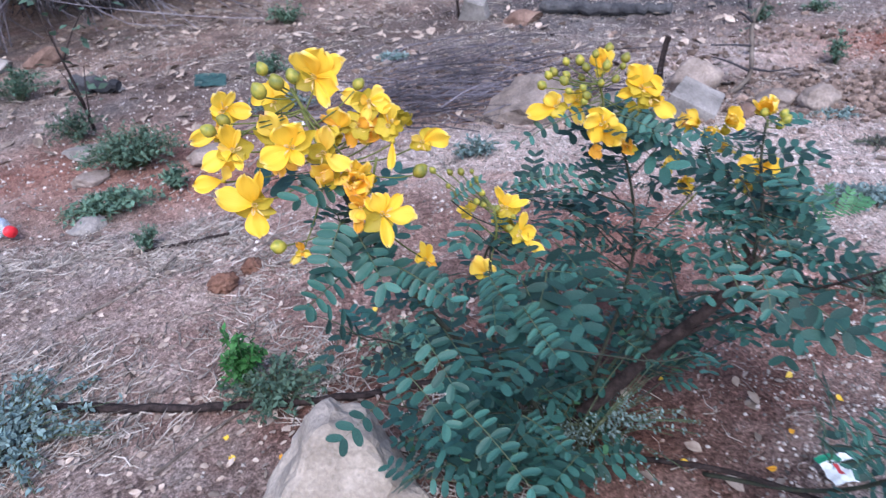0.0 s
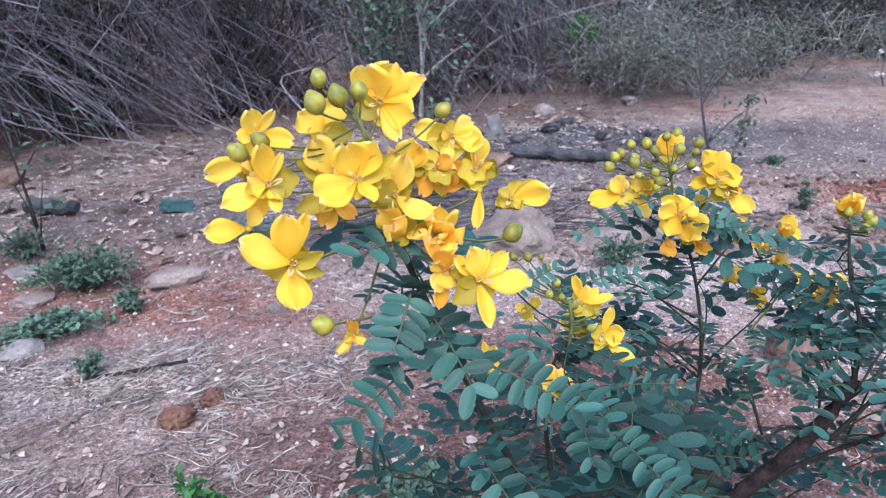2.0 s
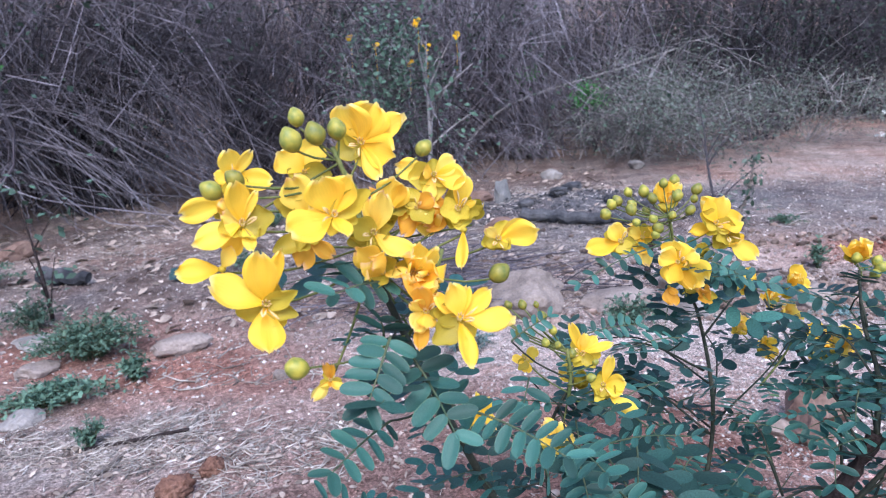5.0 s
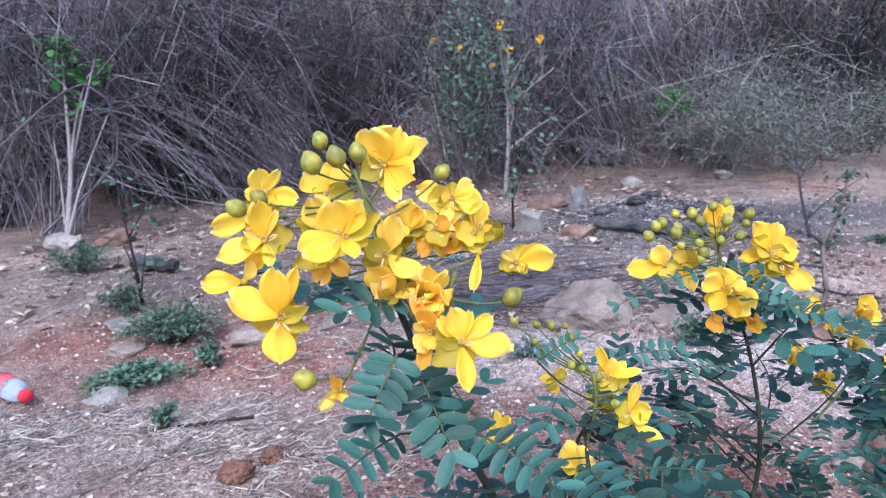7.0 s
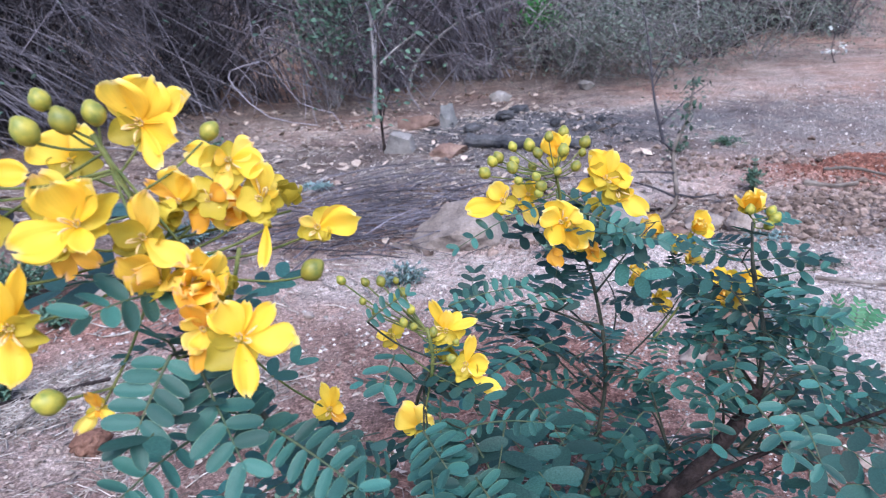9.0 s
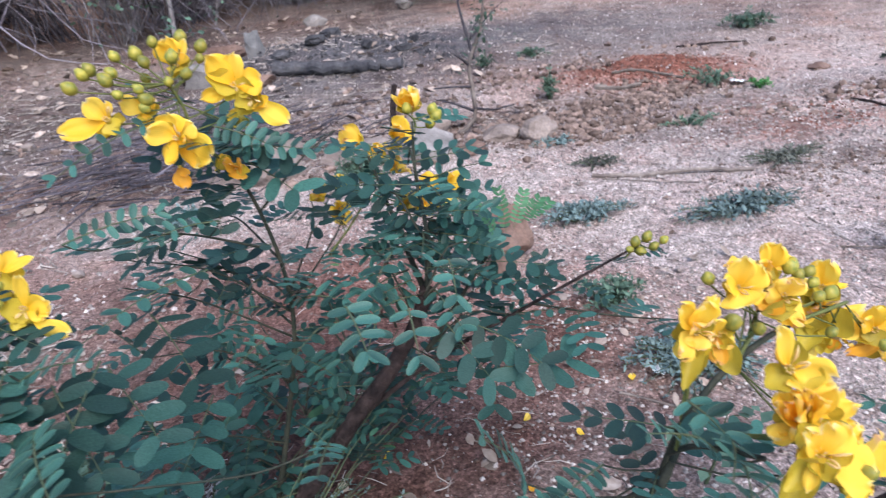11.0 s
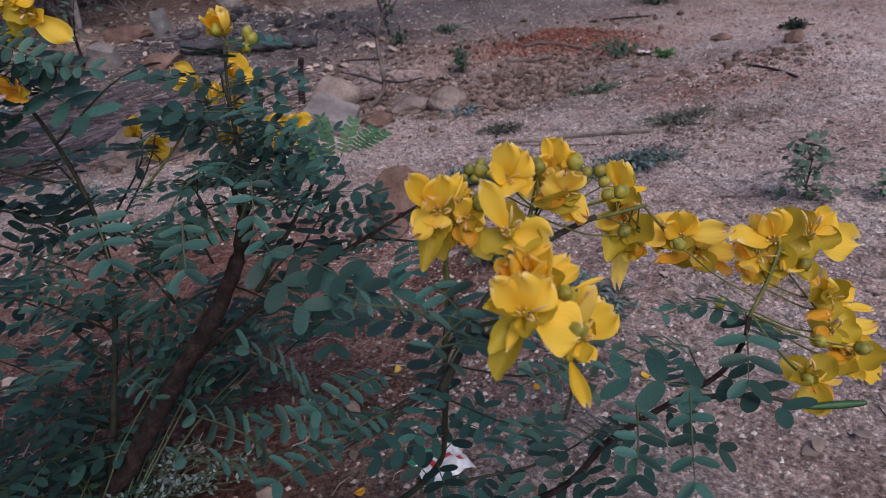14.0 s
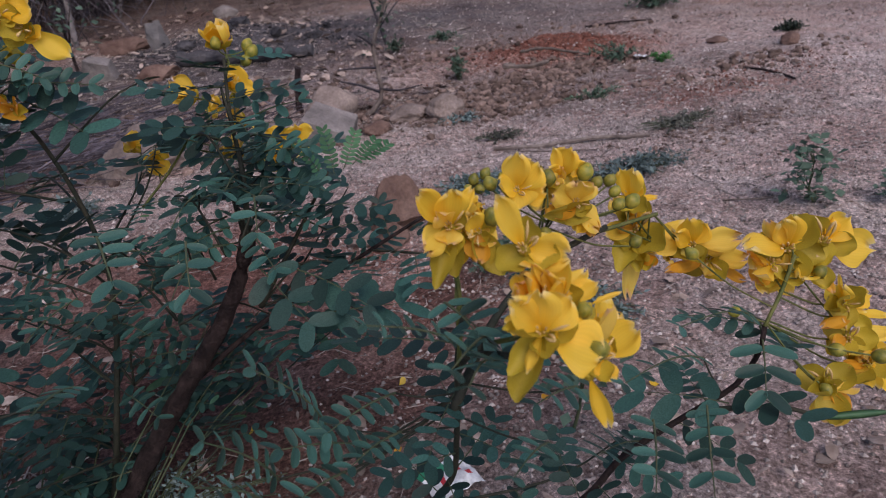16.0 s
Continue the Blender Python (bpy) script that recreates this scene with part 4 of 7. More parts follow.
SHOOTS = [
    ((0.10, 0.75, 0.12), (-0.02, 0.64, 0.22), (-0.10, 0.58, 0.30)),
    ((0.09, 0.74, 0.13), (0.05, 0.58, 0.22), (0.03, 0.50, 0.30)),
    ((0.03, 0.65, 0.28), (-0.06, 0.60, 0.36), (-0.13, 0.57, 0.41)),
    ((0.02, 0.63, 0.32), (0.07, 0.57, 0.37), (0.12, 0.53, 0.39)),
    ((0.25, 0.85, 0.28), (0.16, 0.84, 0.36), (0.10, 0.82, 0.40)),
    ((0.255, 0.85, 0.33), (0.31, 0.83, 0.40), (0.33, 0.82, 0.44)),
]
SHOOTS_LOW = [
    ((0.21, 0.83, 0.16), (0.14, 0.80, 0.22), (0.06, 0.78, 0.24)),
    ((0.22, 0.83, 0.20), (0.16, 0.90, 0.26), (0.08, 0.95, 0.28)),
    ((0.23, 0.83, 0.24), (0.17, 0.83, 0.30), (0.10, 0.82, 0.32)),
    ((0.20, 0.82, 0.12), (0.14, 0.74, 0.17), (0.09, 0.70, 0.19)),
    ((0.25, 0.84, 0.32), (0.18, 0.86, 0.38), (0.10, 0.87, 0.41)),
    ((0.24, 0.84, 0.40), (0.16, 0.80, 0.45), (0.10, 0.78, 0.455)),
    ((0.24, 0.84, 0.44), (0.30, 0.88, 0.48), (0.34, 0.92, 0.49)),
    ((0.25, 0.84, 0.30), (0.19, 0.93, 0.35), (0.12, 1.0, 0.37)),
    ((0.25, 0.84, 0.34), (0.30, 0.94, 0.38), (0.31, 1.02, 0.40)),
    ((0.22, 0.86, 0.06), (0.14, 0.92, 0.15), (0.06, 0.95, 0.22)),
    ((0.25, 0.82, 0.05), (0.38, 0.86, 0.12), (0.50, 0.86, 0.18)),
    ((0.40, 0.78, 0.26), (0.47, 0.84, 0.30), (0.52, 0.88, 0.33)),
    ((0.47, 0.53, 0.16), (0.55, 0.50, 0.17), (0.62, 0.50, 0.18)),
    ((0.50, 0.755, 0.30), (0.56, 0.69, 0.30), (0.61, 0.65, 0.30)),
]
dress(left, 0.35, 0.026, 0.066, 0.85, 0.1)
dress(left, 0.70, 0.010, 0.036, 1.0, 0.0)
dress(upper, 0.02, 0.012, 0.068, 1.0, 0.1)
dress(rear, 0.15, 0.02, 0.07, 0.9, 0.2)
dress(rear_low, 0.1, 0.02, 0.07, 0.9, 0.2)
dress(reach, 0.2, 0.014, 0.043, 0.9, 0.1)
dress(second, 0.40, 0.020, 0.058, 0.95, 0.1)
dress(second, 0.86, 0.012, 0.05, 1.0, 0.0)
dress(side, 0.2, 0.028, 0.066, 0.85, 0.1)
dress(side, 0.62, 0.008, 0.05, 1.0, 0.05)
dress(near, 0.35, 0.022, 0.056, 0.95, 0.1)
dress(edge, 0.45, 0.022, 0.058, 0.9, 0.1)
for k in range(5):
    frond((0.47 + 0.012 * k, 0.76 + 0.008 * k, 0.385), (-0.3 + 0.3 * k, 0.1 + 0.1 * k, 0.6 - 0.1 * k), 0.046, Vector((0.1, -0.6, 1)), True)
sprig = stem("twig", [(0.38, 0.78, 0.262), (0.43, 0.77, 0.33), (0.475, 0.765, 0.39)], 0.003, 0.0015, GREEN_STEM, "", 5)
dress(sprig, 0.3, 0.02, 0.07, 0.9, 0.15)

for ctrl in CROWN_SHOOTS + CROWN_SHOOTS_LOW:
    line = stem("twig", ctrl, 0.0015, 0.0008, GREEN_STEM, "", 5)
    dress(line, 0.15, 0.020 if ctrl in CROWN_SHOOTS else 0.028, 0.060, 1.0, 0.02)
for ctrl in SHOOTS + SHOOTS_LOW:
    line = stem("twig", ctrl, 0.0015, 0.0007, GREEN_STEM, "", 5)
    dress(line, 0.12, 0.026 if ctrl in SHOOTS else 0.030, 0.060, 0.9, 0.1)

rng_low = random.Random(909)
for k in range(48):
    g, q = rng_low.uniform(0, 6.28), rng_low.random() ** 0.6
    foot = ROOT + Vector((-0.02, -0.02, 0)) + Vector((math.cos(g) * 0.05, math.sin(g) * 0.05, 0.01))
    tip = ROOT + Vector((-0.10 + math.cos(g) * 0.17 * q, -0.12 + math.sin(g) * 0.15 * q, rng_low.uniform(0.04, 0.24) * (1.1 - 0.5 * q)))
    if k % 3 == 0:
        tip = ROOT + Vector((0.12 + math.cos(g) * 0.20 * q, 0.08 + math.sin(g) * 0.10 * q, rng_low.uniform(0.06, 0.26)))
    inner.tube([foot - ROOT, foot.lerp(tip, 0.5) - ROOT + Vector((0, 0, 0.02)), tip - ROOT], [0.0014, 0.001, 0.0007], 4, 1, False)
    for _ in range(4):
        frond(foot.lerp(tip, rng_low.uniform(0.45, 1.0)), (rng_low.gauss(0, 1), rng_low.gauss(0, 1), rng_low.gauss(0, 0.2)), rng_low.uniform(0.05, 0.08), Vector((rng_low.gauss(0, 0.2), rng_low.gauss(-0.1, 0.2), 1)))

cluster([], CROWN_BUDS[:7], (-0.098, 0.535, 0.60), (-0.115, 0.528, 0.675), 0.0125)
cluster([], CROWN_BUDS[7:], (-0.08, 0.535, 0.555), (-0.055, 0.53, 0.61))
cluster([], crowd(SIDE_BUDS, 6, 0.006, 1), (0.045, 0.66, 0.45), (0.045, 0.655, 0.50), 0.007)
cluster([], crowd(MID_BUDS, 6, 0.008, 2), (0.198, 0.825, 0.53), (0.19, 0.81, 0.585), 0.0105)
cluster(BACK_FLOWERS, [], (0.30, 0.83, 0.38), (0.36, 0.86, 0.43))
cluster(TOP_FLOWERS[:1], TOP_BUDS[:4], (0.41, 0.832, 0.49), (0.415, 0.838, 0.508), 0.012)
cluster(TOP_FLOWERS[1:5], [], (0.39, 0.975, 0.41), (0.395, 1.0, 0.45), fill=2)
cluster(TOP_FLOWERS[5:], TOP_BUDS[4:8], (0.475, 0.97, 0.345), (0.485, 0.98, 0.375))
cluster([], NEAR_BUDS, (0.53, 0.49, 0.365), (0.555, 0.495, 0.405))
cluster([], LOW_BUDS, (0.605, 0.737, 0.335), (0.622, 0.735, 0.355), 0.011)
cluster([], EDGE_BUDS, (0.703, 0.44, 0.289), (0.738, 0.448, 0.335))

head = start_head((-0.098, 0.535, 0.6), (-0.115, 0.528, 0.675), (-0.024, 0.137, 0.684))  # the great flower head
bloom(head, (-0.101, 0.555, 0.676), (FRESH, -2, -6, 24, 22), (FRESH, 12, -2, 23, 22), (FRESH, 29, -4, 13, 19), (FRESH, 22, -10, -8, 22), (FADED, -15, 6, 18, 13), (OLIVE, -15, 4, -6, 13), (FRESH, 10, -12, -23, 11))
bloom(head, (-0.177, 0.535, 0.660), (FRESH, -1, -4, 17, 12), (FRESH, 14, -4, 16, 6), (FRESH, -9, -4, 1, 9), (FRESH, 22, 4, -2, 14), (OLIVE, 10, 6, -9, 15))
bloom(head, (-0.178, 0.525, 0.646), (FRESH, -25, -6, -1, 13), (OLIVE, 5, 6, 13, 11))
bloom(head, (-0.164, 0.500, 0.636), (FRESH, -2, -4, 23, 12), (FRESH, 9, -2, 18, 5), (FADED, -10, -2, 6, 9), (FRESH, -24, -10, -7, 14), (OLIVE, 16, 4, 2, 15), (FRESH, 6, -8, -14, 7), (FRESH, -12, 4, -15, 13))
bloom(head, (-0.177, 0.497, 0.613), (FRESH, -22, -6, -1, 13), (FADED, 7, 4, 9, 13))
bloom(head, (-0.153, 0.487, 0.593), (FRESH, 0, -6, 30, 18), (FRESH, 10, 2, 29, 8), (FRESH, -25, -12, 13, 19), (FRESH, 0, -14, -22, 15), (OLIVE, 19, -2, 9, 9), (OLIVE, 16, 2, -6, 9))
bloom(head, (-0.136, 0.545, 0.661), (FRESH, -12, -4, 14, 17), (FRESH, 7, 4, 18, 16), (OLIVE, -6, -6, -8, 14), (OLIVE, 16, 2, -2, 12))
bloom(head, (-0.112, 0.485, 0.639), (FRESH, -5, -4, 20, 18), (FRESH, 11, -2, 20, 17), (FRESH, 9, -16, -10, 10), (FRESH, -21, -12, -8, 18), (OLIVE, 18, 6, 10, 11), (FRESH, -11, 4, 4, 13))
bloom(head, (-0.131, 0.520, 0.637), (FADED, -10, -2, 21, 17), (OLIVE, -18, 2, 6, 13), (OLIVE, -11, 4, -6, 12), (FADED, 3, 6, 17, 12))
bloom(head, (-0.084, 0.540, 0.635), (FRESH, 2, -4, 20, 20), (FRESH, 11, -4, 13, 11), (OLIVE, -9, 4, 3, 9), (WILTED, -13, -4, 14, 6))
bloom(head, (-0.094, 0.508, 0.625), (FADED, 11, -2, 22, 13), (FADED, 2, 4, 18, 10), (OLIVE, -12, -4, 9, 12), (OLIVE, -7, 2, -6, 12), (OLIVE, -13, 4, -4, 10), (FADED, 20, -8, -15, 15), (OLIVE, 7, 4, -6, 10))
bloom(head, (-0.131, 0.510, 0.625), (WILTED, -5, 6, -14, 12), (OLIVE, -17, 6, -8, 10), (WILTED, 11, 4, -12, 8), (FADED, -10, 8, -7, 10))
bloom(head, (-0.057, 0.548, 0.654), (FRESH, 19, -4, -2, 16), (FADED, 14, 2, 6, 12), (FADED, -7, -4, 3, 8), (OLIVE, -14, 4, -1, 15), (OLIVE, -2, 2, -15, 13), (FRESH, -22, 6, 7, 12), (FADED, -5, -6, -16, 8))
bloom(head, (-0.043, 0.545, 0.632), (FRESH, 5, -4, 21, 12), (OLIVE, -12, -4, -2, 14), (OLIVE, -2, -2, -12, 14), (OLIVE, 6, -4, -6, 9), (FRESH, 11, -4, 4, 4), (WILTED, -26, 8, 6, 11), (WILTED, -19, 6, -8, 12))
bloom(head, (-0.069, 0.540, 0.635), (OLIVE, 7, -6, -11, 13), (WILTED, -10, 4, -13, 12), (FRESH, -12, 6, -5, 12), (WILTED, 12, -4, 6, 9), (OLIVE, -6, 8, 9, 11))
bloom(head, (-0.041, 0.540, 0.620), (FRESH, -2, -8, -23, 8))
bloom(head, (-0.017, 0.565, 0.608), (FRESH, 25, -6, 7, 17), (OLIVE, -6, -4, -6, 14), (OLIVE, 6, -4, -7, 9), (FADED, -8, -4, 10, 7), (FADED, 17, 2, 11, 11))
bloom(head, (-0.049, 0.478, 0.580), (FRESH, -3, -4, 21, 11), (FRESH, 18, 4, 12, 8), (FRESH, 27, -6, -3, 19), (FRESH, 3, -14, -22, 12), (OLIVE, -15, -2, -10, 13), (FRESH, -14, 2, 12, 9), (FRESH, 5, 4, 16, 6))
bloom(head, (-0.067, 0.487, 0.583), (FADED, -7, -4, 9, 8), (FADED, -9, -4, -7, 11), (FADED, 0, -8, -8, 10), (WILTED, -1, -4, 17, 11), (WILTED, -10, 4, 19, 6), (WILTED, -5, -4, -19, 7), (WILTED, 4, 4, 9, 8))
bloom(head, (-0.122, 0.485, 0.549), (WILTED, -1, -4, 12, 4), (WILTED, 4, -4, 10, 3), (FADED, -9, -4, -9, 7), (FADED, 6, -3, -6, 5), (WILTED, 0, -4, -3, 3))
bloom(head, (-0.032, 0.620, 0.459), (FRESH, -2, -4, 25, 7), (FRESH, 9, -4, 19, 7), (FRESH, -11, -4, 7, 10), (FRESH, 11, -4, 3, 9), (WILTED, 8, -4, -9, 7))
end_head(head, 15)
head = start_head((0.045, 0.66, 0.45), (0.045, 0.655, 0.5), (-0.024, 0.137, 0.684))  # the side head
bloom(head, (0.060, 0.668, 0.490), (FRESH, -8, -4, 29, 8), (FRESH, 2, -3, 19, 11), (FRESH, 14, 3, 13, 9), (FRESH, 25, -4, 8, 9), (OLIVE, -16, -4, -2, 9), (OLIVE, 10, -4, -10, 9))
bloom(head, (0.073, 0.650, 0.468), (FRESH, 6, -4, 26, 8), (FRESH, 17, -4, 3, 15), (FRESH, 13, -6, -7, 11), (OLIVE, -13, -3, 4, 14), (OLIVE, -9, -3, -11, 10), (OLIVE, -4, -4, -8, 12))
bloom(head, (0.075, 0.645, 0.461), (FRESH, 20, -6, -15, 11))
bloom(head, (0.031, 0.640, 0.423), (FADED, -15, -2, 21, 16), (FADED, -2, 2, 20, 14), (FADED, 13, -4, 11, 11), (FADED, 2, -4, -10, 10))
bloom(head, (0.018, 0.700, 0.477), (FRESH, 9, -4, 12, 10), (FRESH, -14, -4, 2, 10), (FRESH, -3, -4, -10, 10), (OLIVE, -9, -4, -7, 9))
end_head(head, 1)
head = start_head((0.198, 0.825, 0.53), (0.19, 0.81, 0.585), (-0.024, 0.137, 0.684))  # the middle head
bloom(head, (0.136, 0.800, 0.561), (FRESH, -36, -4, -7, 19), (FRESH, -14, -4, 18, 18), (FRESH, -1, 6, 14, 13), (OLIVE, 5, -4, -12, 15))
bloom(head, (0.165, 0.820, 0.561), (FADED, -19, -4, 11, 15), (FRESH, 11, -4, 10, 17), (FADED, -1, -4, -29, 15), (FRESH, -6, -4, -16, 14), (OLIVE, 3, -4, 16, 13))
bloom(head, (0.188, 0.780, 0.540), (FRESH, -20, -4, 14, 20), (FRESH, 1, 2, 21, 22), (FRESH, 15, -4, 12, 20), (FRESH, -13, -4, -19, 24), (FRESH, 24, -6, -18, 29), (FRESH, 10, -4, -26, 19))
bloom(head, (0.182, 0.790, 0.513), (WILTED, -2, -4, -18, 14), (WILTED, 4, -4, -9, 8))
bloom(head, (0.245, 0.820, 0.570), (FRESH, -16, -4, 31, 21), (FRESH, 7, -4, 29, 18), (FRESH, -5, 5, 26, 16), (FRESH, 24, -5, 3, 23), (OLIVE, -24, -4, 11, 20), (FRESH, -31, -4, -7, 14), (OLIVE, 17, -4, -4, 15))
bloom(head, (0.257, 0.820, 0.558), (FRESH, 25, -4, -30, 17), (FRESH, 9, -4, -11, 15), (OLIVE, -16, -4, -5, 16), (OLIVE, 6, -4, -3, 14), (FRESH, -7, -4, -9, 14))
bloom(head, (0.200, 0.840, 0.593), (FRESH, -14, -4, 22, 17), (FRESH, 12, -4, 22, 12), (FRESH, -2, 4, 25, 18), (OLIVE, -5, -4, -7, 14), (FRESH, 4, -4, 13, 15))
bloom(head, (0.229, 0.815, 0.495), (WILTED, -13, -4, 7, 15), (WILTED, 7, -4, 3, 15), (WILTED, -2, -4, -9, 14), (WILTED, -3, -4, 10, 13), (OLIVE, 12, -4, -3, 9))
end_head(head, 4)
head = start_head((0.462, 0.462, 0.34), (0.468, 0.462, 0.415), (0.336, 0.152, 0.572))  # a near flower head
bloom(head, (0.463, 0.450, 0.437), (FRESH, -17, -4, 27, 14), (FRESH, 1, -4, 23, 17), (FRESH, 18, 6, 15, 7), (FADED, -10, -8, 17, 13), (FADED, -23, -8, -3, 15), (FADED, -6, -10, -6, 14), (OLIVE, -14, -4, -28, 11), (OLIVE, 4, 4, -26, 12))
bloom(head, (0.482, 0.455, 0.427), (OLIVE, 12, -4, -23, 14), (WILTED, -7, -4, -14, 13), (FADED, 8, -4, -6, 11), (OLIVE, -1, -4, -19, 11), (FRESH, -6, -4, 13, 11))
end_head(head, 3)
head = start_head((0.53, 0.49, 0.365), (0.555, 0.495, 0.405), (0.336, 0.152, 0.572))  # a near flower head
bloom(head, (0.529, 0.490, 0.430), (FRESH, 0, -4, 26, 15), (FRESH, 14, -4, 15, 21), (FRESH, 16, -4, -4, 18), (FRESH, -15, -4, 8, 14), (FRESH, -4, -12, -8, 22))
bloom(head, (0.582, 0.520, 0.417), (FRESH, -6, -4, 25, 7), (FRESH, 8, -4, 21, 17), (FRESH, -15, -4, 12, 12), (FRESH, 18, -4, 9, 12), (OLIVE, -22, -4, -3, 14), (OLIVE, 0, -4, -8, 13))
bloom(head, (0.580, 0.500, 0.405), (FADED, 0, -4, 18, 18), (FADED, -24, -4, 13, 14), (FADED, 12, -4, 11, 13), (WILTED, -26, -6, -7, 17), (OLIVE, -1, -6, -9, 16), (FADED, 13, -4, -18, 16))
bloom(head, (0.589, 0.500, 0.396), (FRESH, -13, -4, -11, 12), (WILTED, 6, -4, -15, 13), (OLIVE, -48, -4, 13, 13))
end_head(head, 4)
head = start_head((0.475, 0.437, 0.365), (0.495, 0.39, 0.39), (0.336, 0.152, 0.572))  # a near flower head
bloom(head, (0.476, 0.395, 0.440), (FRESH, -14, -2, 31, 11), (FRESH, 17, -10, -4, 17), (FRESH, -4, 6, 14, 8), (FADED, 20, 4, -2, 9))
bloom(head, (0.487, 0.385, 0.412), (FRESH, 5, -4, 22, 12), (FADED, -6, -4, 23, 10), (FRESH, 19, -4, 5, 11), (FADED, -15, -4, 28, 5), (WILTED, -20, 6, 16, 12), (FRESH, 18, 5, 8, 10))
bloom(head, (0.462, 0.360, 0.417), (FRESH, -18, -4, 24, 12), (FRESH, -2, -6, 24, 14), (FRESH, 14, -4, 12, 14), (FRESH, -13, -6, -12, 6), (OLIVE, -25, -4, 7, 9), (OLIVE, -13, 5, -17, 10), (OLIVE, -5, 6, -32, 12))
bloom(head, (0.465, 0.358, 0.414), (FRESH, 17, -8, -13, 23), (FRESH, 20, 4, -6, 12))
bloom(head, (0.494, 0.365, 0.388), (FRESH, 20, -4, 9, 15), (FADED, 1, -4, 30, 12), (FRESH, 1, -5, -11, 11), (FRESH, -4, 5, 12, 9), (OLIVE, -10, 6, -6, 11))
bloom(head, (0.487, 0.362, 0.382), (FRESH, 5, -8, -25, 8))
bloom(head, (0.516, 0.400, 0.393), (FRESH, 17, -4, 3, 4), (OLIVE, -12, -4, -4, 10))
end_head(head, 3)
head = start_head((0.60, 0.505, 0.375), (0.67, 0.52, 0.365), (0.336, 0.152, 0.572))  # a near flower head
bloom(head, (0.651, 0.530, 0.380), (FRESH, -14, -4, 29, 11), (FRESH, 1, -4, 26, 19), (FRESH, 9, -4, 10, 11), (FRESH, 23, -4, -5, 5), (OLIVE, -14, -4, -6, 12))
bloom(head, (0.665, 0.540, 0.347), (FRESH, 8, -4, 17, 14), (FRESH, -33, -4, 4, 15), (OLIVE, -9, -4, -16, 17), (WILTED, -20, -4, 17, 15), (FRESH, 22, -4, -15, 16), (FADED, -2, 4, -61, 14), (OLIVE, -17, -4, -31, 18), (OLIVE, 2, -4, -32, 14), (FADED, 12, -4, 6, 12))
bloom(head, (0.671, 0.535, 0.328), (FRESH, 29, -4, 5, 26), (FRESH, 45, 4, 4, 17), (WILTED, 0, -4, -13, 16), (OLIVE, -15, -4, -4, 14))
bloom(head, (0.714, 0.525, 0.323), (FRESH, -9, -4, 29, 19), (FRESH, 14, -4, 14, 14), (FADED, 41, -4, -4, 19), (OLIVE, -3, -4, -12, 16), (FRESH, -25, -4, 19, 14), (FADED, 35, 6, -15, 15))
bloom(head, (0.738, 0.530, 0.300), (FADED, -11, -4, -10, 15), (FADED, 9, -4, -14, 17), (WILTED, 30, -4, -32, 13), (OLIVE, 8, -4, 2, 15), (WILTED, -52, -4, 2, 12), (FADED, 34, -4, -9, 17))
end_head(head, 4)
head = start_head((0.703, 0.44, 0.289), (0.738, 0.448, 0.335), (0.336, 0.152, 0.572))  # the outermost flower head
bloom(head, (0.739, 0.455, 0.338), (FRESH, -55, -6, 18, 20), (FRESH, -18, -4, 30, 16), (FRESH, -1, -4, 28, 17), (FRESH, 28, 5, 13, 12), (OLIVE, 24, -4, -15, 16), (FRESH, -4, -4, -18, 7), (FADED, -19, 6, 26, 13))
bloom(head, (0.772, 0.450, 0.335), (FRESH, 23, -4, 10, 18), (FRESH, 44, -6, -24, 25), (OLIVE, -3, -4, -14, 13), (FRESH, 15, 5, 12, 15), (OLIVE, -19, -4, 3, 10))
bloom(head, (0.728, 0.460, 0.326), (FRESH, -26, -4, 5, 19), (FRESH, -2, -4, -22, 19), (FADED, 14, -4, -28, 13), (FRESH, 13, -4, -5, 15), (WILTED, -37, -4, 19, 14), (WILTED, -5, 6, -14, 15))
bloom(head, (0.765, 0.445, 0.317), (OLIVE, 1, -4, -15, 14), (FRESH, -32, -4, 1, 16), (WILTED, 6, -4, -21, 8), (OLIVE, -17, -4, -4, 11))
bloom(head, (0.791, 0.440, 0.278), (FRESH, -6, -4, 22, 16), (FRESH, 24, -4, -1, 17), (FRESH, -16, -4, 33, 3), (OLIVE, -31, -4, 18, 13), (OLIVE, -36, -4, 2, 14), (OLIVE, -3, -4, -19, 17), (FRESH, 18, -4, -11, 10))
bloom(head, (0.800, 0.435, 0.266), (FRESH, 33, -4, -10, 10), (WILTED, -45, -4, 3, 11), (OLIVE, 11, -4, -12, 10))
bloom(head, (0.788, 0.430, 0.251), (FADED, 44, -4, -10, 13), (OLIVE, -19, -4, -8, 18), (OLIVE, 8, -4, -13, 13), (WILTED, -32, -4, 9, 11))
bloom(head, (0.809, 0.425, 0.221), (FRESH, 23, -4, -1, 19), (FADED, -26, -4, -2, 14), (FRESH, 5, -4, -23, 12), (OLIVE, -14, -4, 0, 12), (WILTED, -38, -4, 14, 11), (FRESH, 36, -4, -36, 20))
bloom(head, (0.751, 0.415, 0.227), (OLIVE, -14, -4, 24, 15), (FADED, 2, -4, -26, 21), (OLIVE, -24, -4, 15, 12), (FADED, 20, -4, -5, 13), (OLIVE, -47, -4, 13, 14), (WILTED, 12, -4, -21, 12))
end_head(head, 5)

# leaves that stand out singly
leaf((-0.088, 0.495, 0.568), (-0.100, 0.465, 0.542), 6, 0.019, (-0.024, 0.137, 0.684))
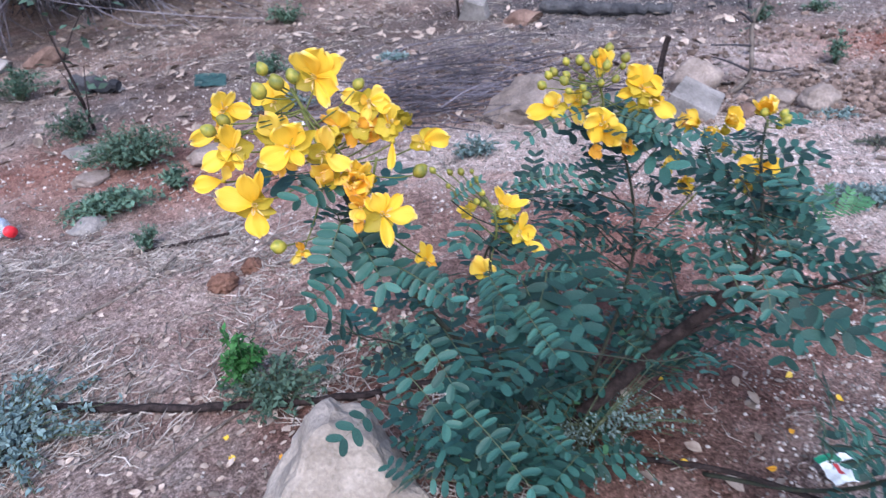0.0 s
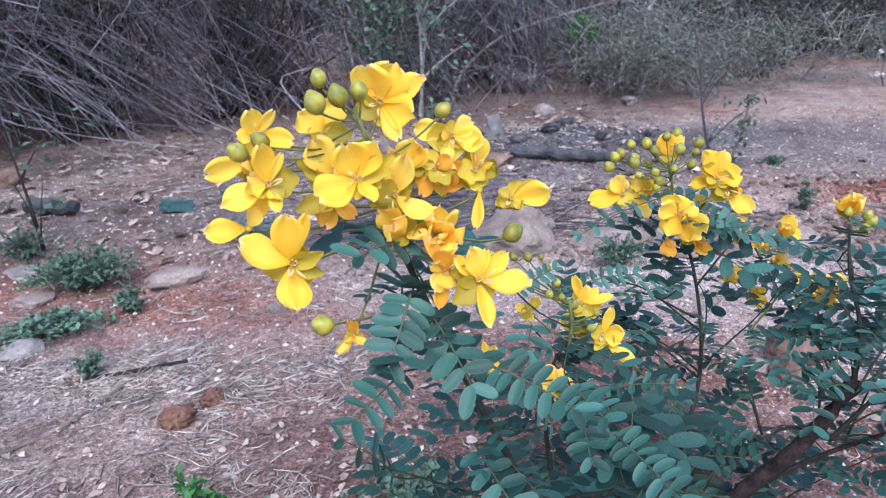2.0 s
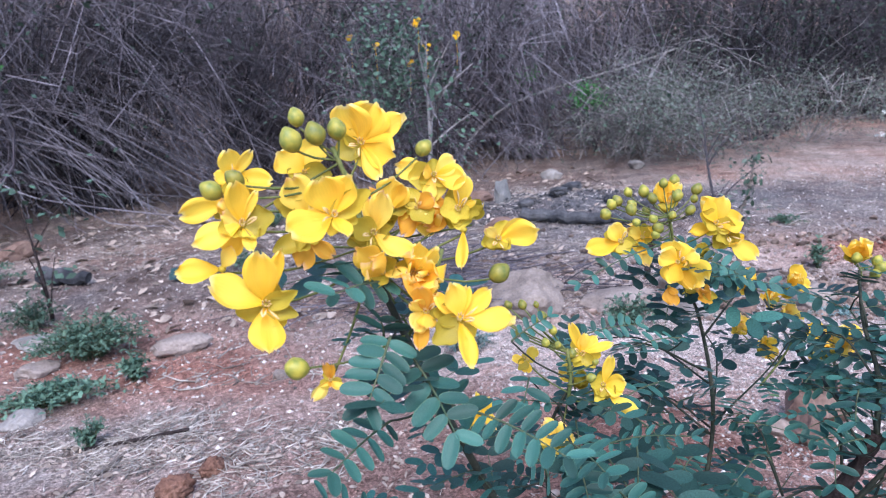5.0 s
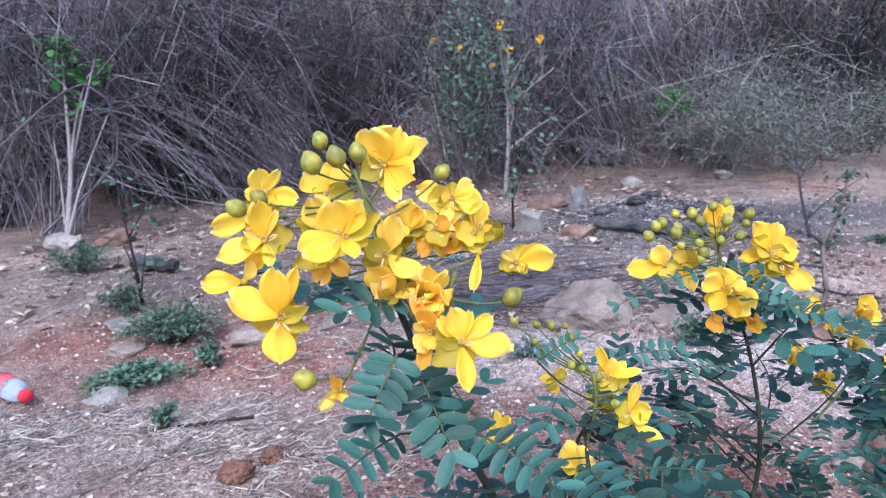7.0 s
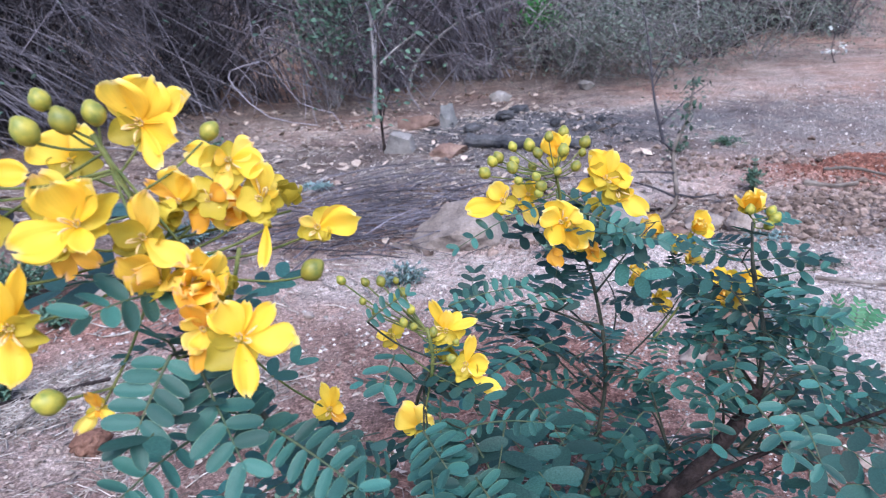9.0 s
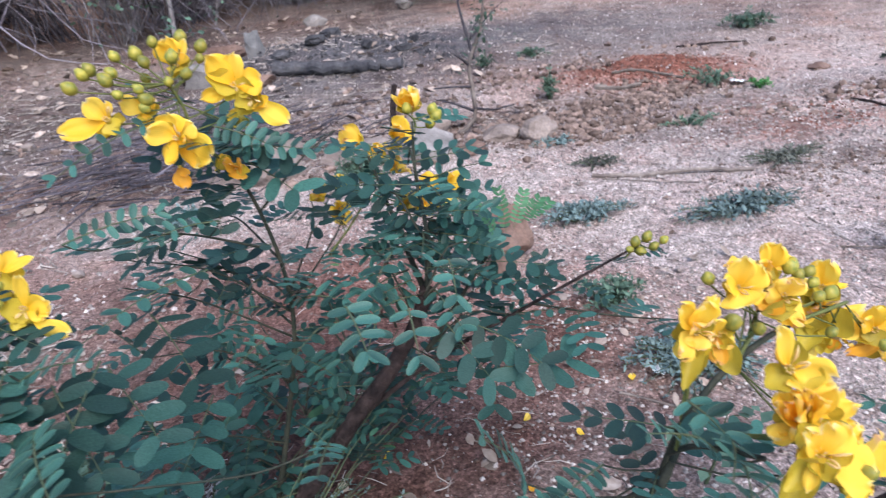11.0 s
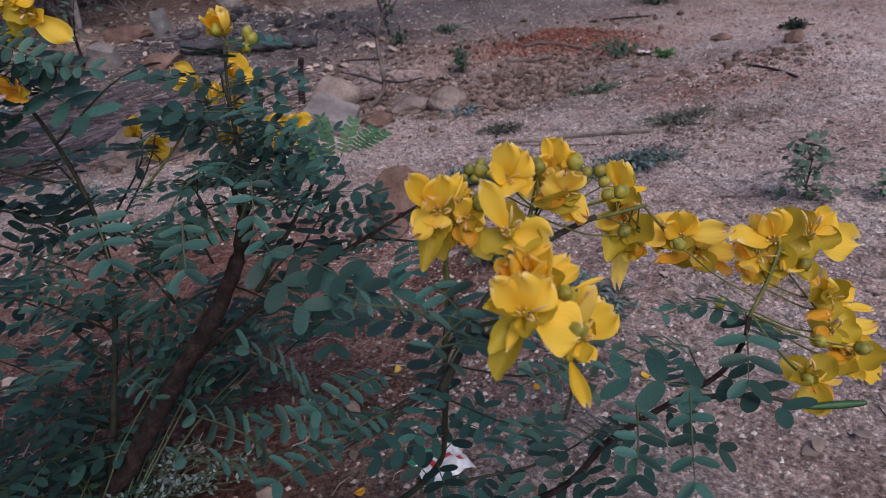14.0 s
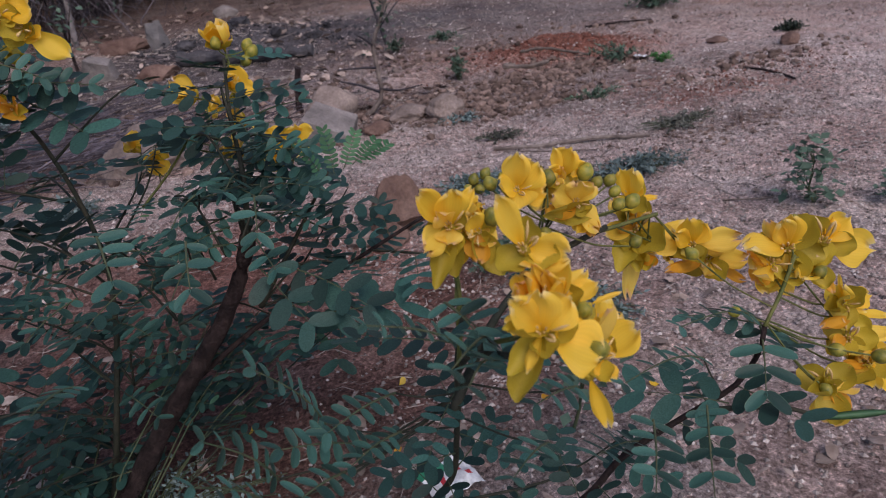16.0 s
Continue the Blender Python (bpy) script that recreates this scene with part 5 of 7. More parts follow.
leaf((-0.079, 0.505, 0.556), (-0.056, 0.470, 0.520), 6, 0.020, (-0.024, 0.137, 0.684))
leaf((-0.095, 0.530, 0.503), (-0.124, 0.475, 0.500), 6, 0.017, (-0.024, 0.137, 0.684))
leaf((-0.088, 0.510, 0.596), (-0.114, 0.480, 0.598), 5, 0.018, (-0.024, 0.137, 0.684))
leaf((-0.048, 0.500, 0.520), (-0.001, 0.450, 0.512), 8, 0.016, (-0.024, 0.137, 0.684))
leaf((-0.094, 0.520, 0.556), (-0.093, 0.500, 0.576), 3, 0.017, (-0.024, 0.137, 0.684))
leaf((-0.111, 0.520, 0.599), (-0.115, 0.490, 0.611), 4, 0.013, (-0.024, 0.137, 0.684))
leaf((0.064, 0.620, 0.430), (0.118, 0.580, 0.452), 7, 0.012, (-0.024, 0.137, 0.684))
leaf((0.034, 0.600, 0.444), (0.046, 0.550, 0.446), 5, 0.020, (-0.024, 0.137, 0.684))
leaf((0.018, 0.690, 0.464), (0.008, 0.660, 0.453), 3, 0.022, (-0.024, 0.137, 0.684))
leaf((-0.000, 0.660, 0.508), (0.032, 0.660, 0.527), 6, 0.011, (-0.024, 0.137, 0.684))
leaf((0.073, 0.780, 0.467), (0.151, 0.800, 0.472), 8, 0.015, (-0.024, 0.137, 0.684))
leaf((0.180, 0.800, 0.407), (0.077, 0.720, 0.399), 7, 0.023, (-0.024, 0.137, 0.684))
leaf((0.202, 0.800, 0.453), (0.140, 0.780, 0.454), 6, 0.014, (-0.024, 0.137, 0.684))
leaf((0.188, 0.800, 0.557), (0.087, 0.780, 0.525), 7, 0.015, (-0.024, 0.137, 0.684))
leaf((0.217, 0.820, 0.538), (0.260, 0.800, 0.518), 6, 0.017, (-0.024, 0.137, 0.684))
leaf((0.227, 0.830, 0.511), (0.293, 0.800, 0.506), 7, 0.018, (-0.024, 0.137, 0.684))
leaf((-0.074, 0.520, 0.522), (-0.051, 0.500, 0.520), 4, 0.019, (-0.024, 0.137, 0.684))
leaf((0.068, 0.600, 0.403), (0.092, 0.520, 0.396), 9, 0.019, (-0.081, 0.135, 0.692))
leaf((0.037, 0.600, 0.439), (0.036, 0.550, 0.414), 6, 0.018, (-0.081, 0.135, 0.692))
leaf((0.009, 0.560, 0.439), (-0.015, 0.530, 0.479), 4, 0.019, (-0.081, 0.135, 0.692))
leaf((0.262, 0.820, 0.344), (0.301, 0.780, 0.350), 4, 0.023, (-0.081, 0.135, 0.692))
leaf((0.329, 0.740, 0.344), (0.305, 0.700, 0.332), 3, 0.022, (-0.081, 0.135, 0.692))
leaf((0.352, 0.740, 0.407), (0.322, 0.700, 0.393), 3, 0.022, (-0.081, 0.135, 0.692))
leaf((-0.006, 0.520, 0.342), (0.055, 0.420, 0.327), 8, 0.020, (0.023, 0.008, 0.791))
leaf((0.059, 0.540, 0.303), (0.097, 0.480, 0.307), 8, 0.014, (0.023, 0.008, 0.791))
leaf((-0.047, 0.580, 0.413), (-0.012, 0.520, 0.369), 6, 0.022, (0.023, 0.008, 0.791))
leaf((-0.072, 0.560, 0.371), (-0.021, 0.500, 0.336), 5, 0.022, (0.023, 0.008, 0.791))
leaf((-0.112, 0.600, 0.376), (-0.145, 0.560, 0.436), 5, 0.019, (0.023, 0.008, 0.791))
leaf((0.281, 0.600, 0.434), (0.285, 0.560, 0.417), 4, 0.020, (0.336, 0.152, 0.572))
leaf((0.331, 0.620, 0.408), (0.325, 0.580, 0.389), 3, 0.020, (0.336, 0.152, 0.572))
leaf((0.247, 0.550, 0.361), (0.234, 0.500, 0.379), 5, 0.013, (0.336, 0.152, 0.572))
leaf((0.393, 0.700, 0.404), (0.384, 0.660, 0.386), 3, 0.021, (0.336, 0.152, 0.572))
leaf((0.342, 0.480, 0.295), (0.312, 0.450, 0.361), 6, 0.013, (0.336, 0.152, 0.572))
leaf((0.385, 0.540, 0.275), (0.348, 0.520, 0.349), 8, 0.016, (0.336, 0.152, 0.572))
leaf((0.405, 0.490, 0.281), (0.348, 0.470, 0.323), 8, 0.016, (0.336, 0.152, 0.572))
leaf((0.334, 0.450, 0.303), (0.304, 0.420, 0.360), 6, 0.012, (0.336, 0.152, 0.572))
leaf((0.379, 0.460, 0.298), (0.342, 0.430, 0.316), 5, 0.015, (0.336, 0.152, 0.572))
leaf((0.429, 0.500, 0.309), (0.376, 0.470, 0.322), 7, 0.014, (0.336, 0.152, 0.572))
leaf((0.423, 0.480, 0.293), (0.382, 0.450, 0.309), 6, 0.013, (0.336, 0.152, 0.572))
leaf((0.456, 0.420, 0.374), (0.395, 0.400, 0.425), 9, 0.009, (0.336, 0.152, 0.572))
leaf((0.463, 0.420, 0.383), (0.421, 0.370, 0.408), 4, 0.014, (0.336, 0.152, 0.572))
leaf((0.455, 0.400, 0.383), (0.424, 0.360, 0.404), 3, 0.014, (0.336, 0.152, 0.572))
leaf((0.588, 0.430, 0.261), (0.546, 0.380, 0.259), 5, 0.020, (0.336, 0.152, 0.572))
leaf((0.638, 0.430, 0.251), (0.596, 0.380, 0.227), 5, 0.019, (0.336, 0.152, 0.572))
leaf((0.711, 0.450, 0.281), (0.673, 0.410, 0.261), 4, 0.024, (0.336, 0.152, 0.572))
leaf((0.723, 0.460, 0.277), (0.601, 0.420, 0.337), 7, 0.013, (0.336, 0.152, 0.572))
leaf((0.664, 0.460, 0.265), (0.555, 0.420, 0.312), 7, 0.014, (0.336, 0.152, 0.572))
leaf((0.533, 0.440, 0.307), (0.491, 0.420, 0.325), 4, 0.015, (0.336, 0.152, 0.572))
leaf((0.509, 0.440, 0.272), (0.461, 0.400, 0.300), 5, 0.015, (0.336, 0.152, 0.572))
leaf((0.450, 0.440, 0.399), (0.452, 0.410, 0.396), 3, 0.016, (0.336, 0.152, 0.572))


# broad leaves crowded at the top of the woody stem, and along the slender one
rng_crown = random.Random(515)
for k in range(20):
    g = 2.4 * k + rng_crown.uniform(-0.3, 0.3)
    axis = Vector((0.385, 0.757, 0.345)).lerp(Vector((0.405, 0.81, 0.455)), rng_crown.random())
    a = axis + Vector((math.cos(g), math.sin(g), 0)) * 0.018
    b = a + Vector((math.cos(g), math.sin(g), rng_crown.uniform(-0.35, 0.2))) * rng_crown.uniform(0.045, 0.065)
    leaf(a, b, rng_crown.choice((3, 4, 4, 5)), rng_crown.uniform(0.017, 0.021), (0.32, 0.15, 0.70))
for k in range(12):
    g = 2.4 * k + rng_crown.uniform(-0.4, 0.4)
    axis = Vector((0.215, 0.832, 0.17)).lerp(Vector((0.25, 0.84, 0.37)), rng_crown.random())
    a = axis + Vector((math.cos(g), math.sin(g), 0)) * 0.03
    b = a + Vector((math.cos(g), math.sin(g), rng_crown.uniform(-0.3, 0.2))) * rng_crown.uniform(0.05, 0.075)
    leaf(a, b, rng_crown.choice((4, 5, 5)), rng_crown.uniform(0.016, 0.019), (0.30, 0.15, 0.75))
piece("inner_leaves", inner.mesh("inner_leaves", LEAF, RACHIS), shrub)["kind"] = "stuff"


def pod_mesh(length, width):
    s = Soup()
    verts, faces = [], []
    n = 14
    for i in range(n + 1):
        t = i / n
        w = width * math.sin(math.pi * (0.04 + 0.92 * t)) ** 0.35
        h = 0.0014 + 0.0009 * abs(math.sin(9 * math.pi * t))
        z = -0.12 * length * (t - 0.5) ** 2
        verts += [(-w, length * t, z), (0, length * t, z + h), (w, length * t, z), (0, length * t, z - h)]
    for i in range(n):
        for k in range(4):
            q = (k + 1) % 4
            faces.append((4 * i + k, 4 * i + q, 4 * i + 4 + q, 4 * i + 4 + k))
    s.add(verts, faces)
    return s.mesh("seed_pod", POD)


piece("seed_pod", pod_mesh(0.047, 0.0031), shrub, HOME @ frame_along((0.7275, 0.400, 0.2195), (0.043, -0.019, -0.0016), Vector((-0.41, -0.24, 0.36))), "flat green seed pod")
# ---------- stones ----------
def rock_mesh(name, dims, seed, material, angular=0.35, subdiv=3, rough=0.06):
    bm = bmesh.new()
    bmesh.ops.create_icosphere(bm, subdivisions=subdiv, radius=1.0)
    rng = random.Random(seed)
    cuts = [(Vector((rng.uniform(-1, 1), rng.uniform(-1, 1), rng.uniform(-0.6, 1))).normalized(), rng.uniform(0.55, 0.85)) for _ in range(9)]
    for v in bm.verts:
        p = v.co.copy()
        for n, d in cuts:
            over = p.dot(n) - d
            if over > 0:
                p -= n * over * (0.55 + angular)
        p *= 1 + 0.14 * noise.noise(p * 1.7 + Vector((seed, 0, 0))) + rough * (noise.noise(p * 4 + Vector((0, seed, 0))) + 0.6 * noise.noise(p * 9 + Vector((seed, seed, 0))))
        v.co = Vector((p.x * dims[0], p.y * dims[1], p.z * dims[2]))
    me = bpy.data.meshes.new(name)
    bm.to_mesh(me)
    bm.free()
    me.materials.append(material)
    me.polygons.foreach_set("use_smooth", [angular < 0.3] * len(me.polygons))
    return me


def rock(x, y, dims, seed, material, label, turn=0, sink=0.35, angular=0.3, name="rock", subdiv=4, rough=0.06):
    me = rock_mesh(name, [d / 2 for d in dims], seed, material, angular, subdiv, rough)
    return thing(name, me, label, "rock", Matrix.Translation((x, y, on_ground(x, y) + dims[2] * (0.5 - sink))) @ Matrix.Rotation(radians(turn), 4, "Z"))


def block_stone(x, y, dims, turn, tip, material, label, taper=0.85, name="block_stone", edge=0.005, roll=8):
    bm = bmesh.new()
    bmesh.ops.create_cube(bm, size=1.0)
    rng = random.Random(5)
    for v in bm.verts:
        k = taper if v.co.z > 0 else 1.0
        v.co = Vector((v.co.x * dims[0] * k * rng.uniform(0.85, 1.1), v.co.y * dims[1] * math.sqrt(k) * rng.uniform(0.85, 1.1), v.co.z * dims[2] * rng.uniform(0.8, 1.15)))
    bmesh.ops.bevel(bm, geom=list(bm.edges), offset=edge, segments=3, affect="EDGES", profile=0.6)
    bmesh.ops.subdivide_edges(bm, edges=[e for e in bm.edges if e.calc_length() > 0.05], cuts=9, use_grid_fill=True)
    for v in bm.verts:
        v.co += Vector((noise.noise(v.co * 25), noise.noise(v.co * 25 + Vector((5, 0, 0))), noise.noise(v.co * 25 + Vector((0, 9, 0))))) * 0.6 * edge + Vector((noise.noise(v.co * 80), noise.noise(v.co * 80 + Vector((5, 0, 0))), noise.noise(v.co * 80 + Vector((0, 9, 0))))) * 0.18 * edge
    me = bpy.data.meshes.new(name)
    bm.to_mesh(me)
    bm.free()
    me.materials.append(material)
    return thing(name, me, label, "rock", Matrix.Translation((x, y, on_ground(x, y) + dims[2] * 0.36)) @ Euler([radians(a) for a in (tip, roll, turn)]).to_matrix().to_4x4())


block_stone(-0.205, 0.725, (0.30, 0.21, 0.185), 14, -8, PALE_ROCK, "pale grey granite boulder at the shrub's foot", 0.20, "boulder", 0.02)
rock(0.29, 2.64, (0.46, 0.32, 0.24), 8, PINK_ROCK, "large pinkish weathered rock half sunk in soil", -10, 0.35, 0.5, "boulder", 4, 0.09)
rock(0.66, 2.62, (0.38, 0.30, 0.10), 12, PINK_ROCK, "flat pinkish rock in the soil", 15, 0.35)
rock(0.985, 2.76, (0.25, 0.22, 0.19), 14, PINK_ROCK, "rounded pinkish grey rock on soil", 30, 0.3, 0.15)
block_stone(0.89, 2.43, (0.19, 0.18, 0.095), -28, 14, GREY_ROCK, "squared grey stone block lying tilted", 0.9, "block_stone", 0.004, 24)
rock(1.36, 2.43, (0.17, 0.13, 0.11), 15, PINK_ROCK, "small brownish rock on bare soil", 0, 0.3)
rock(1.22, 2.50, (0.20, 0.14, 0.07), 16, PINK_ROCK, "low flat brownish rock on soil", 40, 0.3)
rock(1.05, 2.38, (0.14, 0.10, 0.06), 17, RED_ROCK, "small reddish rock on soil", 60, 0.3)
rock(0.775, 1.50, (0.15, 0.12, 0.17), 21, RED_ROCK, "reddish brown rock beside the shrub", 10, 0.25, 0.5)
rock(0.735, 1.435, (0.11, 0.09, 0.085), 22, RED_ROCK, "angular reddish rock beside the shrub", 55, 0.28, 0.5)
rock(0.68, 1.475, (0.09, 0.08, 0.045), 23, PINK_ROCK, "small pinkish rock beside the shrub", 55, 0.3)
rock(-0.626, 1.424, (0.075, 0.065, 0.06), 24, RED_SOIL, "crumbly red earth clod", 10, 0.2, 0.1, "earth_clod", 4, 0.3)
rock(-0.578, 1.512, (0.058, 0.050, 0.048), 25, RED_SOIL, "small crumbly red earth clod", 70, 0.2, 0.1, "earth_clod", 4, 0.3)
block_stone(0.14, 4.25, (0.20, 0.10, 0.14), -20, 25, GREY_ROCK, "pale grey broken stone slab", 0.6, "stone_slab", 0.005, 14)
rock(0.42, 4.12, (0.27, 0.20, 0.11), 32, RED_ROCK, "low reddish brown rock", 10, 0.35)
rock(0.30, 4.95, (0.36, 0.24, 0.15), 33, RED_ROCK, "flat pinkish rock by the thicket", 20, 0.3)
rock(1.08, 5.9, (0.20, 0.14, 0.12), 34, GREY_ROCK, "whitish stone on bare ground", 0, 0.2)
rock(1.95, 6.2, (0.22, 0.16, 0.10), 35, GREY_ROCK, "whitish flat stone on bare ground", 30, 0.2)
rock(3.02, 2.28, (0.10, 0.09, 0.075), 36, RED_ROCK, "small dark red stone on open ground", 0, 0.25)
rock(2.92, 2.60, (0.13, 0.09, 0.04), 37, RED_ROCK, "flat brownish stone on open ground", 10, 0.3)
rock(-1.42, 2.30, (0.16, 0.12, 0.08), 38, PINK_ROCK, "pinkish stone near the weeds", 20, 0.3)
rock(-1.55, 2.62, (0.30, 0.18, 0.07), 39, GREY_ROCK, "flat pale stone on soil", 5, 0.3)
rock(-1.20, 1.86, (0.13, 0.09, 0.06), 40, GREY_ROCK, "small pale stone on soil", 15, 0.3)
rock(-2.9, 4.1, (0.26, 0.2, 0.16), 41, GREY_ROCK, "grey stone at the thicket's edge", 15, 0.3)
rock(-2.6, 4.2, (0.30, 0.2, 0.17), 42, RED_ROCK, "reddish stone at the thicket's edge", 45, 0.3)
rock(-0.98, 2.42, (0.22, 0.14, 0.08), 43, PINK_ROCK, "broken pinkish stone on soil", 25, 0.3)
rock(-0.72, 2.60, (0.18, 0.12, 0.07), 44, PINK_ROCK, "small broken stone on soil", 65, 0.3)

# ---------- burnt log and earth mounds ----------
def log(name, pts, r0, r1, material, label, category="log", sides=9, rough=0.0):
    line = curve_points(pts, 0.03)
    rng = random.Random(len(line))
    s = Soup()
    n = len(line) - 1
    s.tube([p + Vector((rng.uniform(-1, 1), rng.uniform(-1, 1), rng.uniform(-1, 1))) * rough for p in line], [(r0 + (r1 - r0) * i / n) * rng.uniform(0.9, 1.1) for i in range(n + 1)], sides)
    return thing(name, s.mesh(name, material, smooth=False), label, category)


def lying(pts, h):
    return [(x, y, on_ground(x, y) + h) for x, y in pts]


log("burnt_log", lying([(0.55, 4.2), (0.9, 4.05), (1.25, 3.95)], 0.04), 0.040, 0.03, DARK_ROCK, "charred dark log lying in ash", "log", 10, 0.012)
for k, (x, y, w) in enumerate(((0.62, 4.45, 0.16), (0.85, 4.55, 0.2), (1.15, 4.35, 0.15), (0.48, 4.7, 0.14), (1.35, 4.25, 0.13), (1.0, 4.75, 0.22), (1.5, 4.5, 0.12))):
    rock(x, y, (w * 0.8, w * 0.55, w * 0.38), 50 + k, DARK_ROCK, "charred dark chunk in ash", 40 * k, 0.1, 0.4, "charred_chunk", 4, 0.2)

# ---------- sticks ----------
STICKS = [
    ("weathered grey stick lying on soil", ((1.26, 1.90), (1.40, 1.80), (1.50, 1.755), (1.66, 1.645)), 0.009),
    ("thin dry twig lying on soil", ((1.54, 1.425), (1.473, 1.25), (1.437, 1.11)), 0.0032),
    ("thin pale twig beside a weathered stick", ((1.275, 1.86), (1.37, 1.75), (1.477, 1.661)), 0.003),
    ("short pale twig on gritty soil", ((1.40, 1.12), (1.46, 1.08), (1.50, 1.06)), 0.0025),
    ("thin dark branch on far soil", ((2.76, 3.44), (2.95, 3.38), (3.13, 3.30)), 0.007),
    ("long brown stick lying by the shrub", ((-0.86, 0.985), (-0.6, 0.965), (-0.36, 0.945), (-0.2, 0.95), (-0.06, 0.97)), 0.010),
    ("thin pale stick among litter", ((-0.52, 1.20), (-0.42, 1.13), (-0.33, 1.15)), 0.004),
    ("broken stick on far soil", ((2.0, 2.93), (2.116, 2.887), (2.29, 2.77)), 0.008),
    ("thin stick on far soil", ((1.86, 2.86), (1.98, 2.80), (2.06, 2.79)), 0.014),
    ("dark stick on open ground", ((2.50, 2.08), (2.49, 1.93), (2.455, 1.79)), 0.006),
    ("dark stick among straw", ((-0.95, 1.66), (-0.82, 1.70), (-0.70, 1.72)), 0.007),
    ("pale curved stick among litter", ((-0.95, 1.30), (-0.86, 1.45), (-0.82, 1.62)), 0.005),
    ("thin pale stick under the shrub", ((0.72, 0.92), (0.77, 0.86), (0.82, 0.81)), 0.003),
    ("thin stick by the shrub", ((-0.55, 0.80), (-0.47, 0.92), (-0.40, 0.97)), 0.004),
]
for label, pts, r in STICKS:
    log("stick", lying(pts, r * 0.8), r, r * 0.7, BARK if "brown" in label or "dark" in label else STICK, label, "stick", 6, r * 0.25)
log("stump_stick", [(0.90, 2.93, 0.0), (0.905, 2.93, 0.10), (0.925, 2.92, 0.21)], 0.016, 0.012, BARK, "short dark stake standing in soil", "stick", 6, 0.002)
log("fallen_branch", [(0.30, 6.6, on_ground(0.30, 6.6)), (0.45, 6.7, 0.72), (0.85, 6.9, 1.02), (1.5, 7.2, 1.22), (2.2, 7.4, 1.38), (2.9, 7.6, 1.58)], 0.015, 0.008, DRY_TWIG, "long pale branch arching out of the thicket", "branch", 6, 0.006)


def twig_pile(x, y, a, b, n, seed, label, rise=0.05, angle=0.3):
    rng = random.Random(seed)
    s = Soup()
    for _ in range(n):
        px, py = x + rng.gauss(0, a * 0.45), y + rng.gauss(0, b * 0.45)
        g = angle + rng.gauss(0, 0.75)
        ln = rng.uniform(0.12, 0.42)
        z = on_ground(px, py) + rng.uniform(0.004, rise)
        d = Vector((math.cos(g), math.sin(g), rng.uniform(-0.08, 0.12))) * ln
        c = Vector((px, py, z))
        mid = c + d * 0.5 + Vector((rng.uniform(-0.02, 0.02), rng.uniform(-0.02, 0.02), rng.uniform(0, 0.012)))
        r = rng.uniform(0.0012, 0.0035)
        s.tube([c, mid, c + d], [r, r, r * 0.6], 3, 0, False)
    return thing("twig_pile", s.mesh("twig_pile", STRAND_TWIG), label, "twigs", kind="stuff")


twig_pile(-0.18, 2.78, 0.60, 0.34, 230, 3, "heap of thin dry grey twigs", 0.10, 0.45)
twig_pile(-0.05, 3.25, 0.55, 0.32, 120, 4, "low heap of thin dark twigs behind a boulder", 0.10, 0.30)
twig_pile(0.45, 2.95, 0.5, 0.3, 70, 4, "scattered thin dry twigs", 0.05, 0.3)

# ---------- litter on the soil ----------
def straw(n, seed, x0, x1, y0, y1, size=1.0, dense=None):
    rng = random.Random(seed)
    s = Soup()
    while n > 0:
        x, y = rng.uniform(x0, x1), rng.uniform(y0, y1)
        if dense and noise.noise((x * dense, y * dense, 5)) < rng.uniform(-0.25, 0.35):
            continue
        n -= 1
        g = rng.uniform(0, 3.14)
        ln = rng.uniform(0.02, 0.10) * size
        z = on_ground(x, y) + 0.002
        c = Vector((x, y, z))
        d = Vector((math.cos(g), math.sin(g), rng.uniform(0, 0.16))) * ln
        r = rng.uniform(0.0008, 0.0022) * size
        bend = Vector((-d.y, d.x, 0)) * rng.uniform(-0.25, 0.25)
        s.tube([c, c + d * 0.5 + bend, c + d], [r, r, r * 0.5], 3, 0, False)
    return s.mesh("dry_straw", STRAW)


thing("dry_straw", straw(3900, 11, -1.7, -0.26, 0.80, 1.85, 0.9, 3.4), "pale dry straw and grass litter on soil", "straw", kind="stuff")
thing("dry_straw", straw(4200, 12, -0.1, 3.4, 0.4, 3.4, 0.5, 1.2), "sparse dry straw on gritty soil", "straw", kind="stuff")
thing("dry_straw", straw(2400, 14, -1.2, 0.1, 0.45, 1.0, 0.8, 3.0), "dry straw and leaf stalks by the boulder", "straw", kind="stuff")
thing("dry_straw", straw(2200, 13, -2.6, 2.2, 2.0, 5.5, 1.3, 0.9), "sparse dry straw on far soil", "straw", kind="stuff")


